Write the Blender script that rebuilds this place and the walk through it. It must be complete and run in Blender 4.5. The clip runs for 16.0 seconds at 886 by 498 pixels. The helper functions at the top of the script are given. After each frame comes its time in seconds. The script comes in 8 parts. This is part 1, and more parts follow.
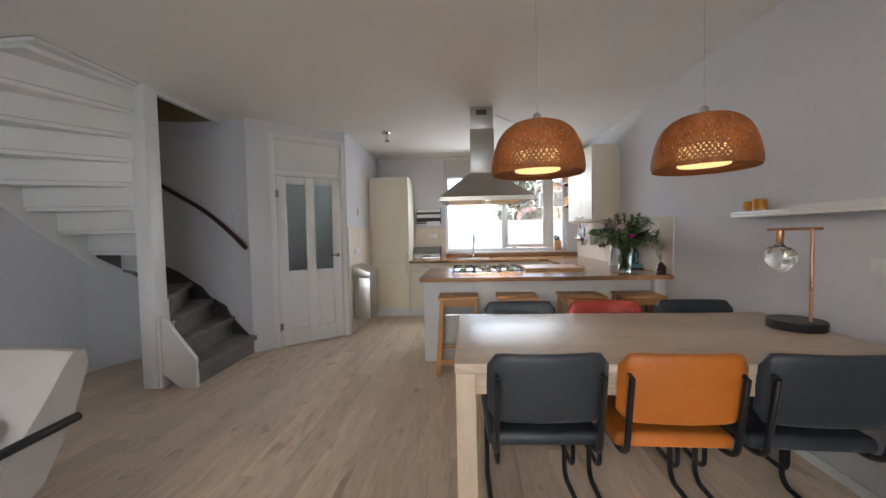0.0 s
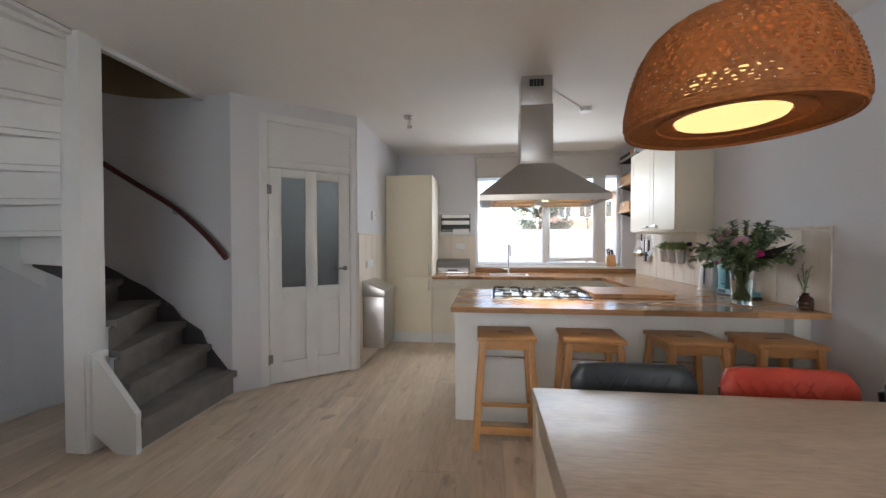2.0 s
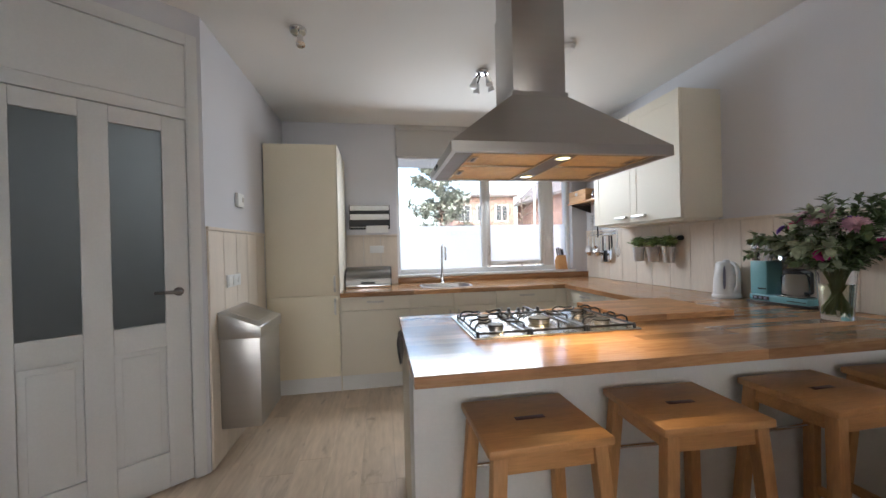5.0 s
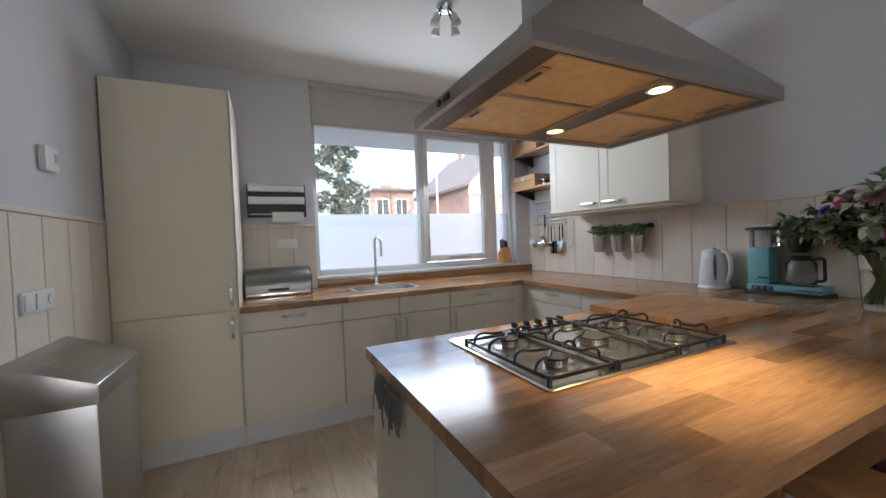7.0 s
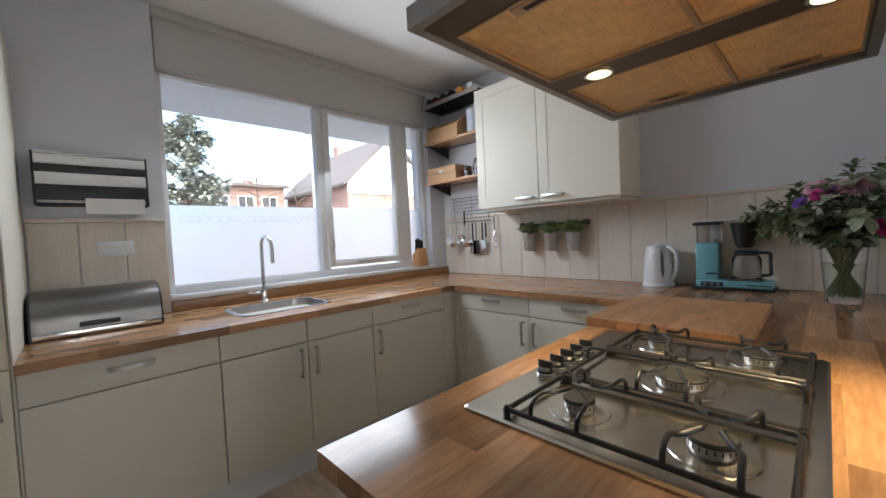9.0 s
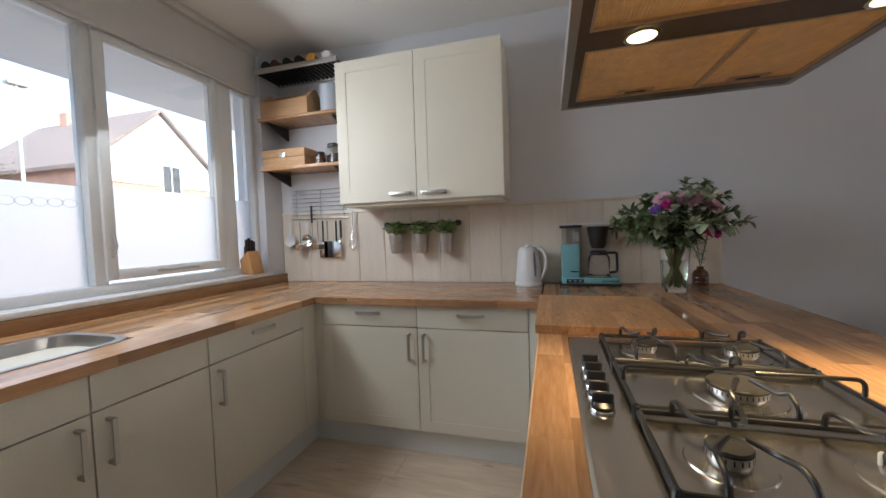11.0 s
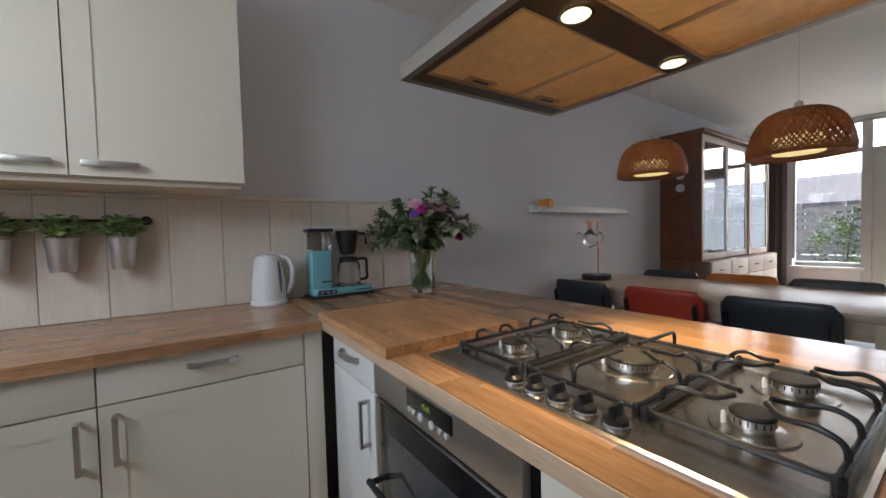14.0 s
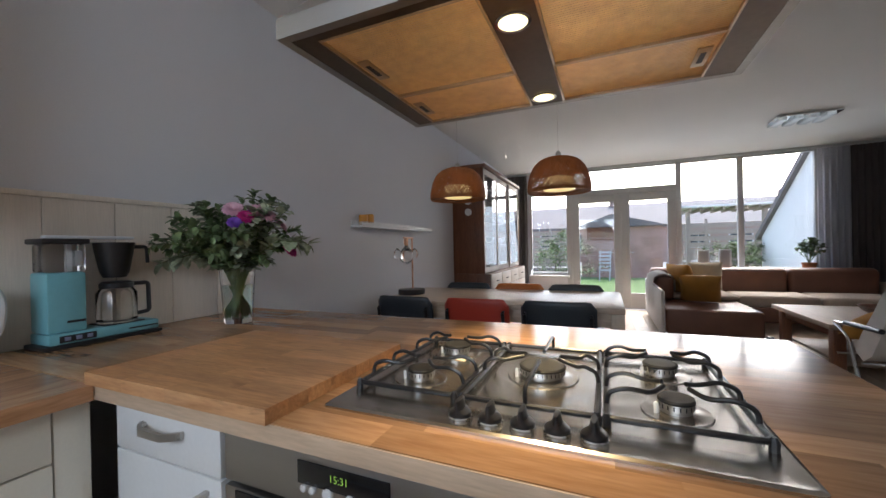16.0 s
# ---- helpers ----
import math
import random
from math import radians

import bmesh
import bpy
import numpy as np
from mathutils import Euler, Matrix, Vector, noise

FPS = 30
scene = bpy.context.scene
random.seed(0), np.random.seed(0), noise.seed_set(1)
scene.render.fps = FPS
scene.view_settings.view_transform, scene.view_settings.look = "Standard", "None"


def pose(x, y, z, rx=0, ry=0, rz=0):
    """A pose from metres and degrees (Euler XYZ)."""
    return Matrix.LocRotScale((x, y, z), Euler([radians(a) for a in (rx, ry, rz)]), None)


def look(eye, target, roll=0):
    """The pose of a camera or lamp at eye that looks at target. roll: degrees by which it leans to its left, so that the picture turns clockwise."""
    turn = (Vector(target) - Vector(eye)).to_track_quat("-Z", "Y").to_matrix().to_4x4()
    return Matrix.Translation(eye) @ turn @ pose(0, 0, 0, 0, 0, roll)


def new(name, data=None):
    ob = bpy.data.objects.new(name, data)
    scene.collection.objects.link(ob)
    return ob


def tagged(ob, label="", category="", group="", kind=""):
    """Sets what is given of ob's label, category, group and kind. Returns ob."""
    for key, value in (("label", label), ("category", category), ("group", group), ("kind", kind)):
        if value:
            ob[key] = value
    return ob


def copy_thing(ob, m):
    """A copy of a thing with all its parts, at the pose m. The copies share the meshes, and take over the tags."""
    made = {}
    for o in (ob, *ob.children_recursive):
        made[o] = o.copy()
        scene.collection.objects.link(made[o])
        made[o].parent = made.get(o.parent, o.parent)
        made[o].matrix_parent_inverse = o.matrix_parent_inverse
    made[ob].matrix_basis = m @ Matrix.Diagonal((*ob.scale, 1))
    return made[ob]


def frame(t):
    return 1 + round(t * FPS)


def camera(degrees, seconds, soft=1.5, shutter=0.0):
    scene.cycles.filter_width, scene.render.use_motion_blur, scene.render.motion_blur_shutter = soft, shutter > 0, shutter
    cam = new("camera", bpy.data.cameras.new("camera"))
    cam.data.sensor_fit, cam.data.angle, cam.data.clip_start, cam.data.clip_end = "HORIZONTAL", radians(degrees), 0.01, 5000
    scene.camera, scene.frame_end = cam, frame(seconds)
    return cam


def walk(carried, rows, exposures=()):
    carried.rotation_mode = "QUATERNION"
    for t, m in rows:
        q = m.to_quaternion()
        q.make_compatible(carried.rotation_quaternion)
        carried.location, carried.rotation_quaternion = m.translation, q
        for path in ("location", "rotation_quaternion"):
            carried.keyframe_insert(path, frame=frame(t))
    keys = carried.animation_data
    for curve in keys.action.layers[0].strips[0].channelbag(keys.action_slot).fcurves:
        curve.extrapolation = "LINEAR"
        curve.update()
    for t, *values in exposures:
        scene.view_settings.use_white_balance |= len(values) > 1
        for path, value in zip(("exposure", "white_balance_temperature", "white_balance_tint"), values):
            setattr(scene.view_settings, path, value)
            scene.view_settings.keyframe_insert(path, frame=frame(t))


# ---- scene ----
cam = camera(99.6, 16.0)
PATH = [
    (0, (0.477, 0.093, 1.317), (0.341, 2.086, 1.234), -1.2),
    (0.5, (0.441, 0.327, 1.326), (0.273, 2.318, 1.237), -1.0),
    (1, (0.373, 0.585, 1.321), (0.18, 2.574, 1.242), -0.7),
    (1.5, (0.318, 0.835, 1.326), (0.082, 2.82, 1.268), -0.5),
    (2, (0.242, 1.097, 1.33), (0.013, 3.083, 1.296), -0.1),
    (2.5, (0.18, 1.347, 1.328), (-0.046, 3.334, 1.319), -0.1),
    (3, (0.109, 1.604, 1.32), (-0.054, 3.598, 1.326), -0.1),
    (3.5, (0.054, 1.841, 1.315), (-0.001, 3.84, 1.322), -0.1),
    (4, (0.007, 2.079, 1.313), (0.079, 4.078, 1.319), -0.5),
    (4.5, (-0.036, 2.305, 1.293), (0.159, 4.295, 1.294), -1.0),
    (7, (-0.304, 3.348, 1.26), (0.551, 5.156, 1.211), -2.2),
    (7.5, (-0.325, 3.536, 1.254), (0.653, 5.28, 1.203), -2.5),
    (8, (-0.308, 3.72, 1.254), (0.802, 5.383, 1.209), -2.8),
    (10.5, (-0.243, 4.463, 1.265), (1.572, 5.298, 1.159), -1.9),
    (11, (-0.21, 4.624, 1.248), (1.711, 5.174, 1.157), -1.8),
    (11.5, (-0.157, 4.75, 1.224), (1.824, 5.013, 1.149), -1.6),
    (12, (-0.082, 4.859, 1.234), (1.916, 4.813, 1.152), -1.8),
    (12.5, (-0.011, 4.935, 1.223), (1.96, 4.604, 1.141), -1.9),
    (13, (0.07, 5.0, 1.209), (1.97, 4.383, 1.133), -1.9),
    (13.5, (0.139, 5.045, 1.206), (1.939, 4.177, 1.126), -1.9),
    (14, (0.21, 5.095, 1.211), (1.859, 3.965, 1.138), -1.5),
    (14.5, (0.282, 5.128, 1.212), (1.745, 3.765, 1.148), -1.0),
    (15, (0.357, 5.15, 1.214), (1.597, 3.582, 1.166), -0.7),
    (15.5, (0.436, 5.161, 1.211), (1.458, 3.442, 1.185), -0.9),
    (16, (0.528, 5.167, 1.205), (1.321, 3.33, 1.199), -1.2),
]
walk(cam, [(t, look(eye, target, roll)) for t, eye, target, roll in PATH], exposures=((0.0, 2.6, 6350, 10), (4.5, 2.5, 6350, 10), (7.5, 2.05, 6000, 10), (11.0, 2.2, 6400, 10), (13.0, 2.1, 6300, 10), (15.0, 2.0, 5950, 10), (16.0, 2.05, 6000, 10)))

# ---- world and light ----
world = bpy.data.worlds.new("world")
scene.world = world
world.use_nodes = True
wn, wl = world.node_tree.nodes, world.node_tree.links
sky = wn.new("ShaderNodeTexSky")
sky.sky_type, sky.sun_disc = "NISHITA", False
sky.sun_elevation, sky.sun_rotation = radians(38), radians(200)
sky.dust_density, sky.air_density = 3.0, 1.0
wn["Background"].inputs["Strength"].default_value = 0.15
wl.new(sky.outputs["Color"], wn["Background"].inputs["Color"])
sun_data = bpy.data.lights.new("sun", "SUN")
sun_data.energy, sun_data.angle, sun_data.color = 1.5, radians(14), (1.0, 0.97, 0.92)
sun = new("sun", sun_data)
sun.matrix_world = look((0, 0, 30), (7, 18, 0))


def area_lamp(name, eye, target, w, h, watts, color):
    d = bpy.data.lights.new(name, "AREA")
    d.shape, d.size, d.size_y, d.energy, d.color = "RECTANGLE", w, h, watts, color
    ob = new(name, d)
    ob.matrix_world = look(eye, target)
    return ob


# added fill lamp that brightens the hall behind the door glass
area_lamp("hall_fill_light", (-1.9, 5.6, 2.3), (-2.6, 6.2, 1.0), 0.5, 0.5, 0.6, (0.95, 0.98, 1.0))
# sky light standing in the openings of the windows
area_lamp("kitchen_window_light", (0.93, 6.62, 2.03), (0.93, 5.62, 1.45), 1.55, 0.45, 6.0, (0.88, 0.94, 1.0))
area_lamp("garden_window_light", (-0.35, -2.28, 1.42), (-0.35, -1.28, 1.06), 4.2, 1.25, 6.0, (0.80, 0.90, 1.0))


def spot_lamp(name, eye, watts, color, size, blend=0.5, radius=0.02):
    d = bpy.data.lights.new(name, "SPOT")
    d.energy, d.color, d.spot_size, d.spot_blend, d.shadow_soft_size = watts, color, radians(size), blend, radius
    ob = new(name, d)
    ob.location = eye
    return ob


def point_lamp(name, eye, watts, color, radius):
    d = bpy.data.lights.new(name, "POINT")
    d.energy, d.color, d.shadow_soft_size = watts, color, radius
    ob = new(name, d)
    ob.location = eye
    return ob


WARM = (1.0, 0.73, 0.38)
spot_lamp("hood_bulb_light", (0.686, 4.02, 1.640), 14, WARM, 72, 1.0, 0.03)
spot_lamp("hood_bulb_light", (0.686, 4.43, 1.640), 8, WARM, 72, 1.0, 0.03)
point_lamp("pendant_bulb_light", (0.84, 2.12, 1.70), 0.2, (1.0, 0.60, 0.25), 0.06)
point_lamp("pendant_bulb_light", (1.69, 2.12, 1.70), 0.2, (1.0, 0.60, 0.25), 0.06)

# ---- building tools ----


def box(bm, x0, x1, y0, y1, z0, z1, r=0.0, seg=2):
    """A box, its edges rounded by r."""
    vs = [bm.verts.new((x, y, z)) for x in (x0, x1) for y in (y0, y1) for z in (z0, z1)]
    fs = [bm.faces.new([vs[i] for i in f]) for f in ((0, 1, 3, 2), (4, 6, 7, 5), (0, 4, 5, 1), (2, 3, 7, 6), (0, 2, 6, 4), (1, 5, 7, 3))]
    if r:
        edges = list({e for f in fs for e in f.edges})
        bmesh.ops.bevel(bm, geom=edges, offset=r, segments=seg, profile=0.5, affect="EDGES")
    return vs


def boxes(*rows, r=0.0, seg=2):
    bm = bmesh.new()
    for row in rows:
        box(bm, *row, r=r, seg=seg)
    return bm


def prism(bm, poly, z0, z1):
    """A polygon of (x, y), anticlockwise, pulled up from z0 to z1."""
    a = [bm.verts.new((x, y, z0)) for x, y in poly]
    b = [bm.verts.new((x, y, z1)) for x, y in poly]
    n = len(poly)
    bm.faces.new(a[::-1])
    bm.faces.new(b)
    for i in range(n):
        j = (i + 1) % n
        bm.faces.new((a[i], a[j], b[j], b[i]))
    return a + b


def loft(bm, rings, caps=True, closed=True):
    """Rings of points joined one to the next."""
    vs = [[bm.verts.new(p) for p in ring] for ring in rings]
    n = len(rings[0])
    for a, b in zip(vs, vs[1:]):
        for i in range(n if closed else n - 1):
            j = (i + 1) % n
            bm.faces.new((a[i], a[j], b[j], b[i]))
    if caps:
        bm.faces.new(vs[0][::-1])
        bm.faces.new(vs[-1])
    return vs


def lathe(bm, profile, at=(0, 0, 0), n=24, caps=True):
    """A profile of (radius, height) turned round the upright through at."""
    return loft(bm, [[(at[0] + r * math.cos(2 * math.pi * i / n), at[1] + r * math.sin(2 * math.pi * i / n), at[2] + z) for i in range(n)] for r, z in profile], caps)


def smooth_path(pts, steps=6):
    """Points of a soft curve through pts."""
    pts = [Vector(p) for p in pts]
    out = []
    for i in range(len(pts) - 1):
        p0, p1, p2, p3 = pts[max(i - 1, 0)], pts[i], pts[i + 1], pts[min(i + 2, len(pts) - 1)]
        for s in range(steps):
            t = s / steps
            out.append(0.5 * (2 * p1 + (p2 - p0) * t + (2 * p0 - 5 * p1 + 4 * p2 - p3) * t * t + (3 * p1 - p0 - 3 * p2 + p3) * t ** 3))
    return out + [pts[-1]]


def tube(bm, pts, r, n=8, r_end=None):
    """A round bar along pts."""
    pts = [Vector(p) for p in pts]
    rings, side = [], None
    for i, p in enumerate(pts):
        way = (pts[min(i + 1, len(pts) - 1)] - pts[max(i - 1, 0)]).normalized()
        if side is None:
            side = way.orthogonal().normalized()
        side = (side - way * side.dot(way)).normalized()
        up = way.cross(side)
        rr = r if r_end is None else r + (r_end - r) * i / (len(pts) - 1)
        rings.append([p + rr * (math.cos(2 * math.pi * k / n) * side + math.sin(2 * math.pi * k / n) * up) for k in range(n)])
    loft(bm, rings)


def rounded(pts, r, steps=4):
    """A polyline with its corners rounded by r."""
    pts = [Vector(p) for p in pts]
    out = [pts[0]]
    for a, b, c in zip(pts, pts[1:], pts[2:]):
        u, v = (a - b), (c - b)
        d = min(r, u.length * 0.49, v.length * 0.49)
        p, q = b + u.normalized() * d, b + v.normalized() * d
        for s in range(steps + 1):
            t = s / steps
            out.append(p * (1 - t) ** 2 + b * 2 * t * (1 - t) + q * t * t)
    return out + [pts[-1]]


def base_of(ob):
    v = Vector()
    while ob:
        v += ob.location
        ob = ob.parent
    return v


def mesh_of(name, bm, material, angle=35):
    bmesh.ops.recalc_face_normals(bm, faces=bm.faces)
    me = bpy.data.meshes.new(name)
    bm.to_mesh(me)
    bm.free()
    me.materials.append(material)
    me.shade_smooth()
    me.set_sharp_from_angle(angle=radians(angle))
    return me


def thing(name, at, label, category, group=""):
    ob = new(name)
    ob.location = at
    ob.empty_display_size = 0.05
    return tagged(ob, label, category, group)


def part(name, bm, material, parent, label="", angle=35):
    """bm, drawn where the thing stands, as one mesh under it."""
    bm.transform(Matrix.Translation(-base_of(parent)))
    ob = new(name, mesh_of(name, bm, material, angle))
    ob.parent = parent
    return tagged(ob, label)


def solid(name, bm, material, label="", category="", group="", kind="", angle=35):
    """bm as one top-level thing with its origin at its foot."""
    lo = [min(v.co[i] for v in bm.verts) for i in range(3)]
    hi = [max(v.co[i] for v in bm.verts) for i in range(3)]
    at = Vector(((lo[0] + hi[0]) / 2, (lo[1] + hi[1]) / 2, lo[2]))
    bm.transform(Matrix.Translation(-at))
    ob = new(name, mesh_of(name, bm, material, angle))
    ob.location = at
    return tagged(ob, label, category, group, kind)


# ---- materials ----


def mat(name, color, rough=0.5, metal=0.0, var=0.08, scale=6.0, fine=60.0, bump=0.05, stretch=(1, 1, 1), spread=0.0, island=False, coat=0.0, dark=None, rough_var=0.1):
    """A surface with variation at two scales; spread: how far single pieces differ; stretch: grain; dark: colour of the grain's veins."""
    m = bpy.data.materials.new(name)
    m.use_nodes = True
    nt = m.node_tree
    n, l = nt.nodes, nt.links
    b = n["Principled BSDF"]
    geo = n.new("ShaderNodeTexCoord")
    mp = n.new("ShaderNodeMapping")
    mp.inputs["Scale"].default_value = stretch
    l.new(geo.outputs["Object"], mp.inputs["Vector"])
    vec = mp.outputs["Vector"]
    rnd = None
    if spread:
        info = n.new("ShaderNodeNewGeometry" if island else "ShaderNodeObjectInfo")
        rnd = info.outputs["Random Per Island" if island else "Random"]
        shift = n.new("ShaderNodeVectorMath")
        shift.operation = "MULTIPLY_ADD"
        l.new(rnd, shift.inputs[0])
        shift.inputs[1].default_value = (37.0, 53.0, 71.0)
        l.new(vec, shift.inputs[2])
        vec = shift.outputs["Vector"]
    big = n.new("ShaderNodeTexNoise")
    big.inputs["Scale"].default_value, big.inputs["Detail"].default_value = scale, 4
    small = n.new("ShaderNodeTexNoise")
    small.inputs["Scale"].default_value, small.inputs["Detail"].default_value = fine, 6
    l.new(vec, big.inputs["Vector"])
    l.new(vec, small.inputs["Vector"])
    ramp = n.new("ShaderNodeMix")
    ramp.data_type = "RGBA"
    lo = dark or tuple(c * (1 - 2.2 * var) for c in color)
    hi = tuple(min(c * (1 + 1.2 * var), 1) for c in color)
    ramp.inputs["A"].default_value, ramp.inputs["B"].default_value = (*lo, 1), (*hi, 1)
    add = n.new("ShaderNodeMath")
    add.operation = "MULTIPLY_ADD"
    l.new(small.outputs["Fac"], add.inputs[0])
    add.inputs[1].default_value = 0.6
    mul = n.new("ShaderNodeMath")
    mul.operation = "MULTIPLY"
    l.new(big.outputs["Fac"], mul.inputs[0])
    mul.inputs[1].default_value = 0.6
    l.new(mul.outputs[0], add.inputs[2])
    sharp = n.new("ShaderNodeMapRange")
    sharp.inputs["From Min"].default_value, sharp.inputs["From Max"].default_value = 0.35, 0.8
    l.new(add.outputs[0], sharp.inputs["Value"])
    l.new(sharp.outputs["Result"], ramp.inputs["Factor"])
    col = ramp.outputs["Result"]
    if rnd is not None:
        hsv = n.new("ShaderNodeHueSaturation")
        mr = n.new("ShaderNodeMapRange")
        mr.inputs["To Min"].default_value, mr.inputs["To Max"].default_value = 1 - spread, 1 + spread
        l.new(rnd, mr.inputs["Value"])
        l.new(mr.outputs["Result"], hsv.inputs["Value"])
        l.new(col, hsv.inputs["Color"])
        col = hsv.outputs["Color"]
    l.new(col, b.inputs["Base Color"])
    rr = n.new("ShaderNodeMapRange")
    rr.inputs["To Min"].default_value, rr.inputs["To Max"].default_value = max(rough - rough_var, 0.02), min(rough + rough_var, 1)
    l.new(big.outputs["Fac"], rr.inputs["Value"])
    l.new(rr.outputs["Result"], b.inputs["Roughness"])
    b.inputs["Metallic"].default_value = metal
    b.inputs["Coat Weight"].default_value = coat
    b.inputs["Coat Roughness"].default_value = 0.12
    if bump:
        bp = n.new("ShaderNodeBump")
        bp.inputs["Strength"].default_value, bp.inputs["Distance"].default_value = bump, 0.01
        l.new(small.outputs["Fac"], bp.inputs["Height"])
        l.new(bp.outputs["Normal"], b.inputs["Normal"])
    return m


def veins(m, color, stretch, scale, lo, hi):
    """Sparse dark streaks and knots over a wood material."""
    n, l = m.node_tree.nodes, m.node_tree.links
    base = n["Principled BSDF"].inputs["Base Color"]
    old = base.links[0].from_socket
    tc = n.new("ShaderNodeTexCoord")
    info = n.new("ShaderNodeObjectInfo")
    mp = n.new("ShaderNodeVectorMath")
    mp.operation = "MULTIPLY"
    mp.inputs[1].default_value = stretch
    l.new(tc.outputs["Object"], mp.inputs[0])
    shift = n.new("ShaderNodeVectorMath")
    shift.operation = "MULTIPLY_ADD"
    l.new(info.outputs["Random"], shift.inputs[0])
    shift.inputs[1].default_value = (91.0, 67.0, 43.0)
    l.new(mp.outputs["Vector"], shift.inputs[2])
    nz = n.new("ShaderNodeTexNoise")
    nz.inputs["Scale"].default_value, nz.inputs["Detail"].default_value, nz.inputs["Distortion"].default_value = scale, 5, 0.6
    l.new(shift.outputs["Vector"], nz.inputs["Vector"])
    mr = n.new("ShaderNodeMapRange")
    mr.inputs["From Min"].default_value, mr.inputs["From Max"].default_value, mr.inputs["To Max"].default_value = lo, hi, 0.42
    l.new(nz.outputs["Fac"], mr.inputs["Value"])
    mix = n.new("ShaderNodeMix")
    mix.data_type = "RGBA"
    mix.inputs["B"].default_value = (*color, 1)
    l.new(mr.outputs["Result"], mix.inputs["Factor"])
    l.new(old, mix.inputs["A"])
    l.new(mix.outputs["Result"], base)


def translucent(m, color, share):
    """Lets part of the light pass through a thin cloth."""
    n, l = m.node_tree.nodes, m.node_tree.links
    thin = n.new("ShaderNodeBsdfTranslucent")
    thin.inputs["Color"].default_value = (*color, 1)
    mix = n.new("ShaderNodeMixShader")
    mix.inputs["Fac"].default_value = share
    l.new(n["Principled BSDF"].outputs["BSDF"], mix.inputs[1])
    l.new(thin.outputs["BSDF"], mix.inputs[2])
    l.new(mix.outputs["Shader"], n["Material Output"].inputs["Surface"])


def glow(name, color, strength):
    m = bpy.data.materials.new(name)
    m.use_nodes = True
    b = m.node_tree.nodes["Principled BSDF"]
    b.inputs["Base Color"].default_value = (*color, 1)
    b.inputs["Emission Color"].default_value = (*color, 1)
    b.inputs["Emission Strength"].default_value = strength
    return m


def glass(name, color=(1, 1, 1), rough=0.0, ior=1.45):
    m = bpy.data.materials.new(name)
    m.use_nodes = True
    b = m.node_tree.nodes["Principled BSDF"]
    b.inputs["Base Color"].default_value = (*color, 1)
    b.inputs["Roughness"].default_value = rough
    b.inputs["IOR"].default_value = ior
    b.inputs["Transmission Weight"].default_value = 1.0
    return m


M_WALL = mat("wall_paint", (0.64, 0.64, 0.67), 0.85, var=0.02, scale=1.5, fine=180, bump=0.06)
M_CEIL = mat("ceiling_paint", (0.80, 0.79, 0.765), 0.9, var=0.02, scale=1.2, fine=220, bump=0.08)
M_WHITE = mat("white_lacquer", (0.72, 0.72, 0.71), 0.38, var=0.02, scale=3, fine=90, bump=0.02)
M_FRAME = mat("window_paint", (0.74, 0.74, 0.73), 0.4, var=0.02, scale=3, fine=90, bump=0.02)
M_GREY_FRAME = mat("grey_window_paint", (0.50, 0.50, 0.50), 0.45, var=0.03, scale=3, fine=90, bump=0.02)
M_CREAM = mat("cream_cabinet_lacquer", (0.72, 0.67, 0.565), 0.52, var=0.02, scale=2, fine=120, bump=0.015)
M_CREAM2 = mat("tall_cabinet_lacquer", (0.76, 0.69, 0.54), 0.52, var=0.02, scale=2, fine=120, bump=0.015)
M_PANEL = mat("whitewashed_wood", (0.70, 0.62, 0.53), 0.6, var=0.05, scale=2, fine=24, bump=0.08, stretch=(9, 9, 0.6), spread=0.05)
M_FLOOR = mat("oak_floor", (0.625, 0.50, 0.38), 0.33, var=0.10, scale=1.3, fine=7, bump=0.04, stretch=(6, 0.9, 6), spread=0.09, dark=(0.47, 0.365, 0.27))
veins(M_FLOOR, (0.20, 0.13, 0.08), (6, 0.6, 6), 2.0, 0.60, 0.80)
veins(M_FLOOR, (0.12, 0.075, 0.045), (6.5, 2.0, 6.5), 1.5, 0.62, 0.72)
M_STAVE = mat("acacia_stave", (0.43, 0.245, 0.125), 0.15, var=0.08, scale=3, fine=12, bump=0.015, stretch=(1.2, 10, 10), spread=0.36, dark=(0.31, 0.16, 0.075), rough_var=0.04)
M_STAVE_L = mat("acacia_stave_lengthwise", (0.41, 0.225, 0.115), 0.20, var=0.14, scale=3, fine=14, bump=0.015, stretch=(10, 1.2, 10), spread=0.25, coat=0.2, dark=(0.22, 0.10, 0.045))
for m in (M_STAVE, M_STAVE_L):
    m.node_tree.nodes["Principled BSDF"].inputs["Specular IOR Level"].default_value = 0.3
M_BREAD = mat("dark_brushed_steel", (0.26, 0.25, 0.24), 0.36, 1.0, var=0.04, scale=3, fine=160, bump=0.01, stretch=(0.5, 10, 10), rough_var=0.05)
M_BOARD = mat("cutting_board_wood", (0.56, 0.31, 0.145), 0.42, var=0.14, scale=5, fine=18, bump=0.03, stretch=(1.2, 9, 9), dark=(0.38, 0.175, 0.07), spread=0.13)
veins(M_BOARD, (0.14, 0.05, 0.02), (7, 26, 26), 1.2, 0.62, 0.72)
M_STEEL = mat("brushed_steel", (0.50, 0.485, 0.47), 0.33, 1.0, var=0.03, scale=3, fine=160, bump=0.01, stretch=(0.5, 0.5, 10), rough_var=0.06)
